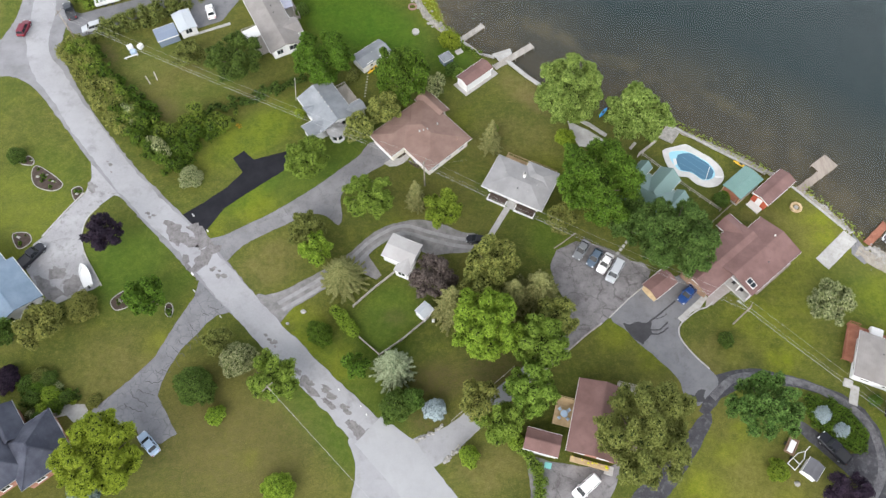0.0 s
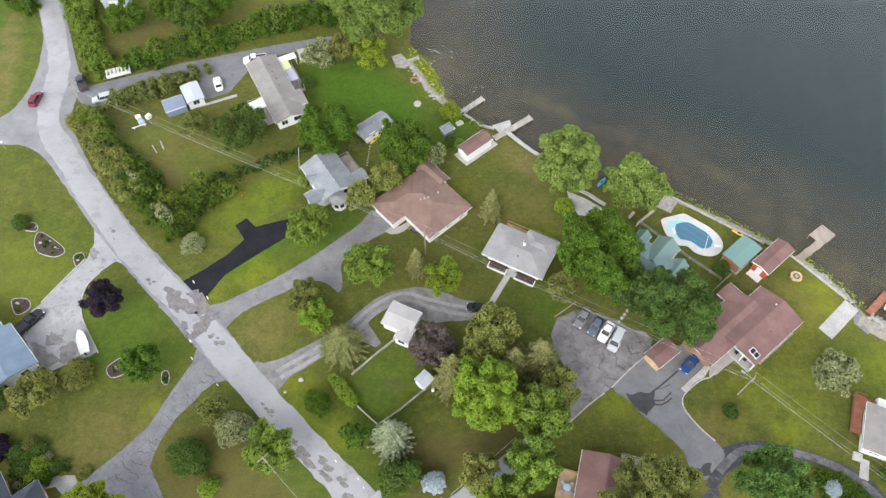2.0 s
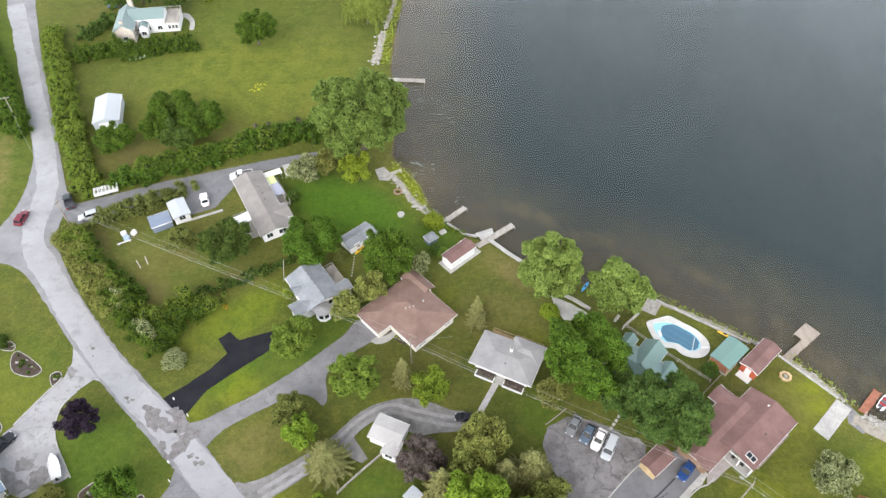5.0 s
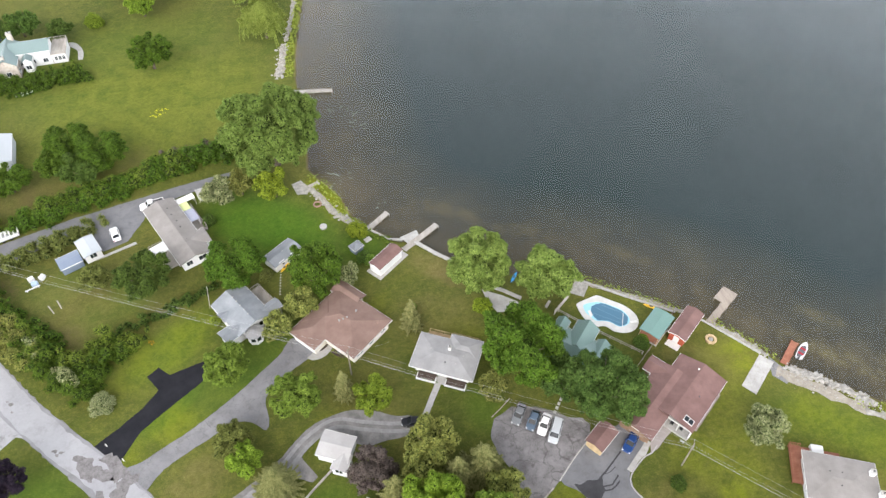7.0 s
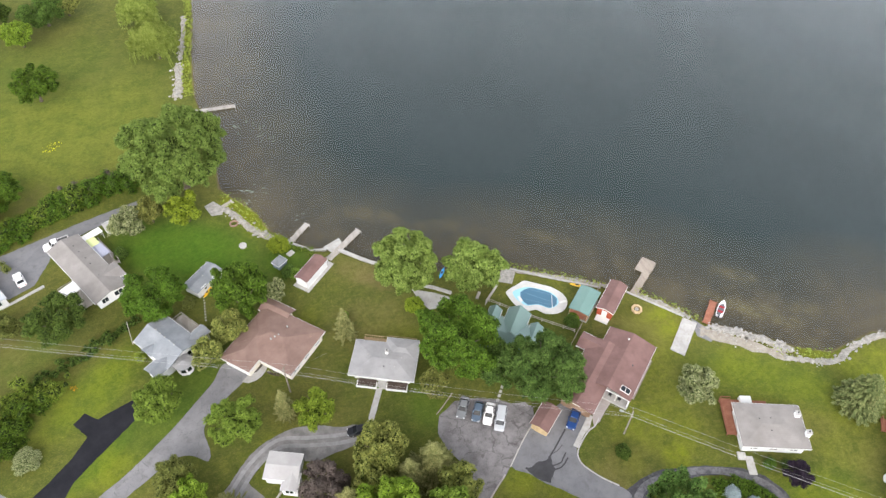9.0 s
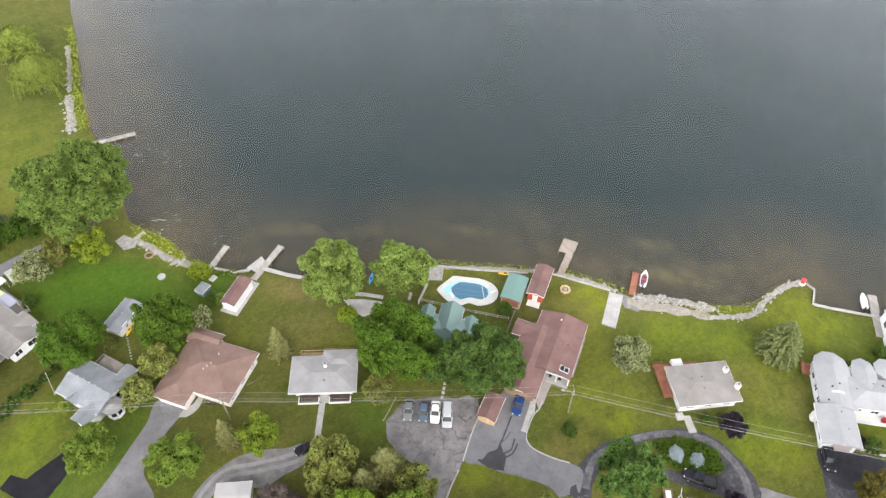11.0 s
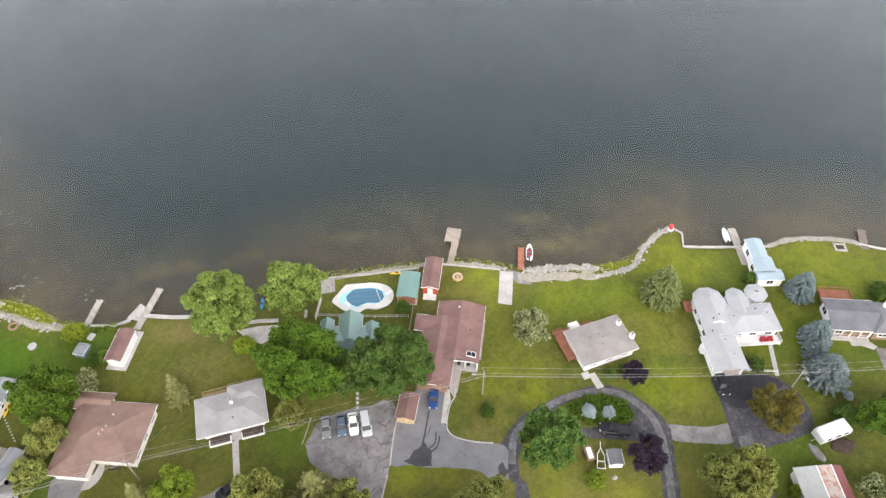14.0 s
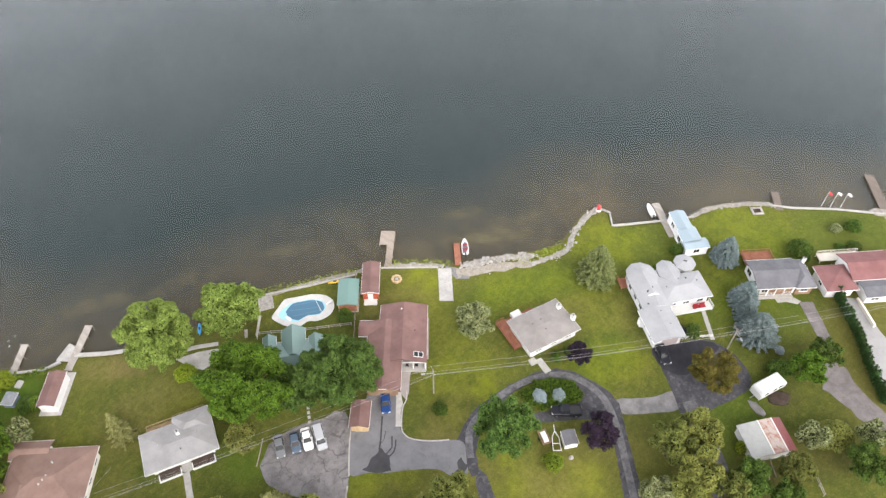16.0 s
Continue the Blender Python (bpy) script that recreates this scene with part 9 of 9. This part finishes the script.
tree("bright", -67.4, 209.3, 2.6, 4, "on the field", True)
tree("dense", -87.4, 207.0, 5.4, 7.5, "behind the farmhouse")
tree("dense", -94.0, 204.0, 5.0, 7.5, "behind the farmhouse")
tree("dense", -76.0, 204.2, 4.2, 6, "behind the farmhouse")
tree("dense", -46.2, 222.4, 6.8, 9, "at the far field edge")
tree("olive", -40.2, 226.5, 4.4, 7, "at the far field edge")
tree("dense", -60.5, 226, 6.0, 9, "at the far field edge")
tree("fir", 93.6, 33.0, 4.5, 10.5)
tree("blue", 115.2, 13.6, 3.2, 7.6, "beside the blue boathouse")
tree("blue", 106.6, 5.8, 3.3, 7)
tree("blue", 103.4, 4.0, 2.4, 5.5)
tree("blue", 100.2, 0.4, 4.1, 7.4)
tree("dense", 127.2, 1.6, 2.6, 4, bush=True)
tree("rust", 84.8, 3.3, 4.6, 7, "inside the dark driveway")
tree("purple", 73.9, 25.5, 2.6, 4.5, "beside the beige-roofed house")
tree("maple", 95.7, -10.2, 3.7, 7)
tree("dense", 102.1, -11.2, 3.4, 6)
tree("dense", 94.9, -6.0, 2.2, 3, bush=True)
tree("moss", 66.1, 3.0, 4.4, 9)
tree("olive", 71.6, 0.2, 4.2, 8)
tree("olive", 64.9, -2.7, 4.0, 9)
tree("silver", 57.7, 1.0, 3.2, 6)
tree("olive", 60.5, -2.3, 3.4, 7)
tree("moss", 66.0, -8.4, 3.2, 7)
tree("dense", 69.6, -10.3, 3.7, 7, "beside the patchwork shed")
tree("moss", 75.2, -15.8, 3.5, 7, "beside the patchwork shed")
tree("silver", 83.5, -15.6, 2.8, 6)
tree("olive", 87.1, -18.5, 3.0, 4.5, bush=True)
tree("silver", 89.6, -23.5, 2.8, 7)
tree("dense", 84.5, -24.5, 4.0, 7)
tree("dense", 70.1, -16.0, 3.0, 6)
tree("lime", 75.6, -6.8, 1.3, 2, "beside the patchwork shed", True)
tree("dense", 93.0, 10.8, 1.5, 3, "beside the front walk", True)
tree("purple", 91.4, 12.6, 1.3, 2.4, "beside the white house", True)
tree("maple", 71.4, 28.8, 1.1, 1.9, "beside the beige-roofed house", True)
tree("dense", 74.0, 27.9, 0.9, 1.6, "beside the beige-roofed house", True)
tree("dense", 111.2, 22.8, 1.5, 2.6, "beside the blue boathouse", True)
tree("lime", -29.0, 88.6, 1.2, 1.8, "beside the blue-grey house", True)
tree("dense", 53.2, 67.6, 1.6, 2.0, "by the pool pavilion", True)
tree("bright", 53.9, 68.4, 1.2, 1.6, "by the pool pavilion", True)
tree("blue", -56.4, 15.2, 2.5, 6, "beside the slate-roofed house")
for kind_, x, y, r, h_ in (("purple", -73.4, 33.4, 2.2, 3.2), ("dense", -70.0, 32.8, 1.5, 2.0), ("moss", -68.5, 34.0, 1.6, 1.6), ("dense", -66.7, 33.5, 1.5, 1.7), ("maple", -68.0, 32.0, 1.3, 1.8), ("dense", -68.3, 30.3, 1.5, 2.0), ("bright", -65.6, 30.9, 1.6, 2.0),
                             ("silver", -64.9, 32.2, 0.9, 1.0), ("dense", -63.0, 30.5, 1.3, 1.5), ("maple", -64.4, 29.0, 1.4, 1.7), ("bright", -66.5, 28.7, 1.2, 1.5), ("silver", -68.3, 27.5, 0.9, 1.4), ("dense", -67.0, 26.9, 1.2, 1.6), ("lime", -65.6, 27.4, 0.9, 1.1), ("olive", -58.4, 29.8, 1.2, 0.9), ("lime", -62.0, 29.9, 0.7, 0.6)):
    tree(kind_, x, y, r, h_, "before the slate-roofed house", True)
tree("dense", 142.4, -5.6, 1.9, 2.4, "in the lakeside bed", True)
tree("silver", 139.6, -2.6, 1.4, 1.6, "in the lakeside bed", True)
tree("dense", 136.8, -7.4, 1.6, 1.4, "in the lakeside bed", True)
tree("dense", 134.6, -5.0, 1.2, 1.2, "in the lakeside bed", True)
tree("fresh", 10.6, 84.8, 0.9, 1.4, bush=True)
tree("lime", 24.6, 82.4, 2.0, 2.0, "below the willow", True)
tree("dense", -30.8, 117.2, 1.6, 2.6, "beside the beige-roofed house", True)
tree("moss", -18.6, 98.6, 1.6, 2.4, "beside the grey shed", True)
tree("fresh", 3.6, 98.8, 1.4, 2.0, "beside the boathouse", True)

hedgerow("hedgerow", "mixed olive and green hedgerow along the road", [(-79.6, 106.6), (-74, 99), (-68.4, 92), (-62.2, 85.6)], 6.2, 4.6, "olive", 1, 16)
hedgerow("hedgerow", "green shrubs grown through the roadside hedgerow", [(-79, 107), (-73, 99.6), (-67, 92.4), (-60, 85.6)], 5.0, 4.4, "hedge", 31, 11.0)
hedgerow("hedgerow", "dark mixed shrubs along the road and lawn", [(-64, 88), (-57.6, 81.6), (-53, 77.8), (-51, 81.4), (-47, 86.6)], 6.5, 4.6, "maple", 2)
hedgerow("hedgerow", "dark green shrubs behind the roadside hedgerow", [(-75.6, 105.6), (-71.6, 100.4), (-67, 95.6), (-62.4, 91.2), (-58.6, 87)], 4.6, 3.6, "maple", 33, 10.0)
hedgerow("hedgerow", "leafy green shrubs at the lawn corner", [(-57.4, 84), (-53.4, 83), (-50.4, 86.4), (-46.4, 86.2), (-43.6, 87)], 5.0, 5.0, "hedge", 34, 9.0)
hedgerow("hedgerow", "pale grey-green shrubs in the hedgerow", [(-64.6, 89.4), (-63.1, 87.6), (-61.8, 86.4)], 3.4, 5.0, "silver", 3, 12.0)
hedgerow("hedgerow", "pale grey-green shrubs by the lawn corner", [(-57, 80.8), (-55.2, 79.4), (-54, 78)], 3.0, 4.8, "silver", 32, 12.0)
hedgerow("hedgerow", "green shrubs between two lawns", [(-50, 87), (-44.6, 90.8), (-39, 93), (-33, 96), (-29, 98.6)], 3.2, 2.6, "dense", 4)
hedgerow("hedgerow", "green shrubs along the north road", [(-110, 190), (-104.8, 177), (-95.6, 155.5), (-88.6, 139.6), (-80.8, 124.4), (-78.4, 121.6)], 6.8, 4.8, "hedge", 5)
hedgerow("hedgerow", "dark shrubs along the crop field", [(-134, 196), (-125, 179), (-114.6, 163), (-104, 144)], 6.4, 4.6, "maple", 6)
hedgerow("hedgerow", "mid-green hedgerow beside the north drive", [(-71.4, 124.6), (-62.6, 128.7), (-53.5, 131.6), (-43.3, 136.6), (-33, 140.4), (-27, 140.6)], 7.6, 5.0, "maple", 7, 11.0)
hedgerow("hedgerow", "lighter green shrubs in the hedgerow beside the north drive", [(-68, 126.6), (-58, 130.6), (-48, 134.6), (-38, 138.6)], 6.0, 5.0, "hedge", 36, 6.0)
hedgerow("hedgerow", "grey-brown shrubs in the hedgerow", [(-42, 140), (-36, 141.4), (-31, 142.6)], 3.4, 4.8, "dead", 8, 5.0)
hedgerow("hedgerow", "low olive shrubs along the drive", [(-73.6, 111.6), (-69, 113.6), (-64.4, 115.8), (-58.6, 118.6), (-56.4, 120)], 6.0, 3.4, "moss", 9, 14.0)
hedgerow("hedgerow", "dark mixed shrubs before the farmhouse", [(-99, 177.6), (-94, 178.6), (-88.6, 179.2), (-83.6, 178.4), (-78.4, 180.4), (-73, 181.8), (-68.4, 181.2)], 7.4, 4.6, "maple", 10, 10.0)
hedgerow("hedgerow", "dark shrubs beside the farmhouse drive", [(-99.6, 188), (-97, 192.6), (-94.4, 196)], 6.4, 4.6, "dense", 11, 10.0)
hedgerow("hedgerow", "green shrubs beside the farmhouse terrace", [(-71.6, 185), (-70.6, 188.4)], 3.4, 2.8, "hedge", 35, 10.0)
hedgerow("garden_hedge", "clipped bright green hedge beside the yard", [(11.6, 22.2), (13.4, 20.2), (14.8, 18.2), (15.2, 16.4), (14.4, 13.6), (12.6, 10), (10.4, 7)], 1.7, 1.5, "fresh", 12, 22, 0.2, 0.5, even=True)
hedgerow("vine_hedge", "bright green vine over the board fence", [(-18.6, 45), (-17.4, 43.4), (-15.6, 41.2)], 1.9, 1.8, "bright", 13, 22, 0.22, 0.5, even=True)
hedgerow("island_shrubs", "mid-green groundcover in the driveway island", [(60.6, 28.9), (62.6, 28.6), (64.8, 27.4), (66.9, 25.2), (67.5, 22.9), (66.2, 21.3), (64.4, 22.2), (62.4, 24.2), (60.6, 26.6), (62, 27.6), (64.6, 25.8), (66, 23.6)], 2.4, 1.15, "maple", 14, 22, 0.2, 0.32, even=True)
hedgerow("shore_weeds", "bright green weeds along the sea wall", [(47.2, 86.2), (52, 82.8), (58, 78.6), (64, 74.4)], 1.9, 0.55, "reed", 15, 22, 0.2, 0.4)
hedgerow("shore_weeds", "bright green weeds along the shore", [(69.8, 70.2), (73.6, 66.2), (76.4, 62), (77.6, 59.6)], 1.8, 0.55, "reed", 16, 22, 0.2, 0.4)
hedgerow("shore_weeds", "green weeds among the shore stones", [(88.6, 48), (92, 46), (95.4, 44.4), (97.4, 43.6)], 3.0, 0.55, "reed", 17, 18, 0.2, 0.4)
hedgerow("shore_weeds", "yellow-green reeds at the water", [(-6.6, 128), (-4.4, 123.8), (-2.4, 119), (-1, 115.2), (1.4, 112)], 3.4, 0.6, "reed", 18, 13, 0.24, 0.4)
hedgerow("shore_weeds", "yellow-green reeds along the far shore", [(-4.6, 224), (-6.6, 204), (-9.4, 186), (-10.2, 172)], 3.0, 0.9, "reed", 19, 10, 0.3, 0.5)
hedgerow("shore_weeds", "low weeds below the willows", [(32.4, 88.6), (38.4, 87.4), (43, 86)], 1.6, 0.8, "fresh", 20, 14, 0.24, 0.6)
hedgerow("shore_weeds", "green shrubs beside the dock", [(4.4, 107.4), (6.6, 105.6), (8.6, 104)], 1.6, 1.0, "fresh", 21, 16, 0.24, 0.5)
hedgerow("flower_patch", "bright yellow wildflowers on the field", [(-46.6, 160.4), (-45.6, 161), (-44.2, 161.6)], 3.4, 0.4, "flower", 22, 34, 0.2, 0.3, "flowers")
hedgerow("planting", "low green plants before the bungalow", [(9.6, 68.2), (12.2, 66.8)], 0.5, 0.6, "maple", 23, 26, 0.16, 0.4, "planting")
hedgerow("planting", "low green plants before the bungalow", [(14.4, 65.6), (17.4, 64.0)], 0.5, 0.6, "maple", 24, 26, 0.16, 0.4, "planting")
hedgerow("planting", "yellow and green flowers in the timber box", [(20.4, 20.0), (23.0, 19.3), (25.8, 18.5)], 0.5, 1.0, "flower", 25, 22, 0.18, 0.4, "planting")
hedgerow("planting", "mixed plants beside the brown house walk", [(-6.2, 77.6), (-5.2, 76.9), (-4.4, 75.9)], 0.9, 0.6, "olive", 26, 22, 0.2, 0.4, "planting")
hedgerow("planting", "low green plants in the entrance bed", [(-9.0, 78.5), (-8.0, 79.2), (-7.4, 79.5)], 0.7, 0.5, "moss", 37, 22, 0.18, 0.4, "planting")
hedgerow("planting", "plants and flowers beside the sunroom", [(101.6, 26.4), (104, 24.6), (105.4, 22.6)], 1.2, 0.9, "fresh", 27, 18, 0.22, 0.4, "planting")
hedgerow("planting", "mixed shrubs along the drive edge", [(-74, 50.4), (-69.6, 46.8), (-66.4, 45.4)], 1.6, 1.6, "olive", 28, 14, 0.24, 0.5, "planting")

hedgerow("planting", "dense dark garden shrubs before the slate-roofed house", [(-71.4, 32.8), (-69.2, 34), (-66.4, 33.2), (-63.4, 31.4), (-61, 30.8), (-63.8, 30), (-66.6, 30.6), (-69.4, 31.6), (-70.6, 30), (-68, 28.8)], 1.8, 1.2, "dense", 29, 20, 0.2, 0.6, "planting")
hedgerow("planting", "bright green foliage in the front garden", [(-69.8, 33.4), (-66, 31.6), (-62.4, 31.2)], 1.6, 1.5, "bright", 30, 14, 0.2, 1.2, "planting")

hedgerow("flower_patch", "orange daylilies at the lawn edge", [(-41.8, 86.6), (-40.8, 85.8)], 0.9, 0.6, "lily", 33, 26, 0.16, 0.4, "flowers")


# clipped cedars beside the concrete drive
cedar_rng = np.random.default_rng(5)
cedar_mesh = foliage_mesh("crown", np.array([(0.05, 0, 0.45, 0.55), (-0.06, 0.05, 1.0, 0.5), (0.04, -0.05, 1.6, 0.4), (0, 0, 2.15, 0.26), (0.18, 0.2, 0.7, 0.4), (-0.2, -0.16, 0.75, 0.4)]), cedar_rng, LEAF["cedar"], 30, 0.17)
cedar_stem = Shape().tube([(0, 0, -0.2), (0, 0, 1.4)], [0.07, 0.03], 6).mesh("trunk", BARK)
for i, (x, y) in enumerate(curve_through([(120.2, -8.8), (116.4, -12), (112.6, -15.2), (106.2, -19.4), (100.4, -23.8)], 0.92, False)):
    c = thing("cedar", x, y, 47 * i, 0, "narrow clipped dark green cedar in a row", "shrub", "cedar row")
    s = random.Random(i).uniform(0.85, 1.15)
    c.scale = (s * 1.25, s * 1.25, s * 1.3)
    for n_, m_ in (("trunk", cedar_stem), ("crown", cedar_mesh)):
        child = new(n_, m_)
        child.parent = c
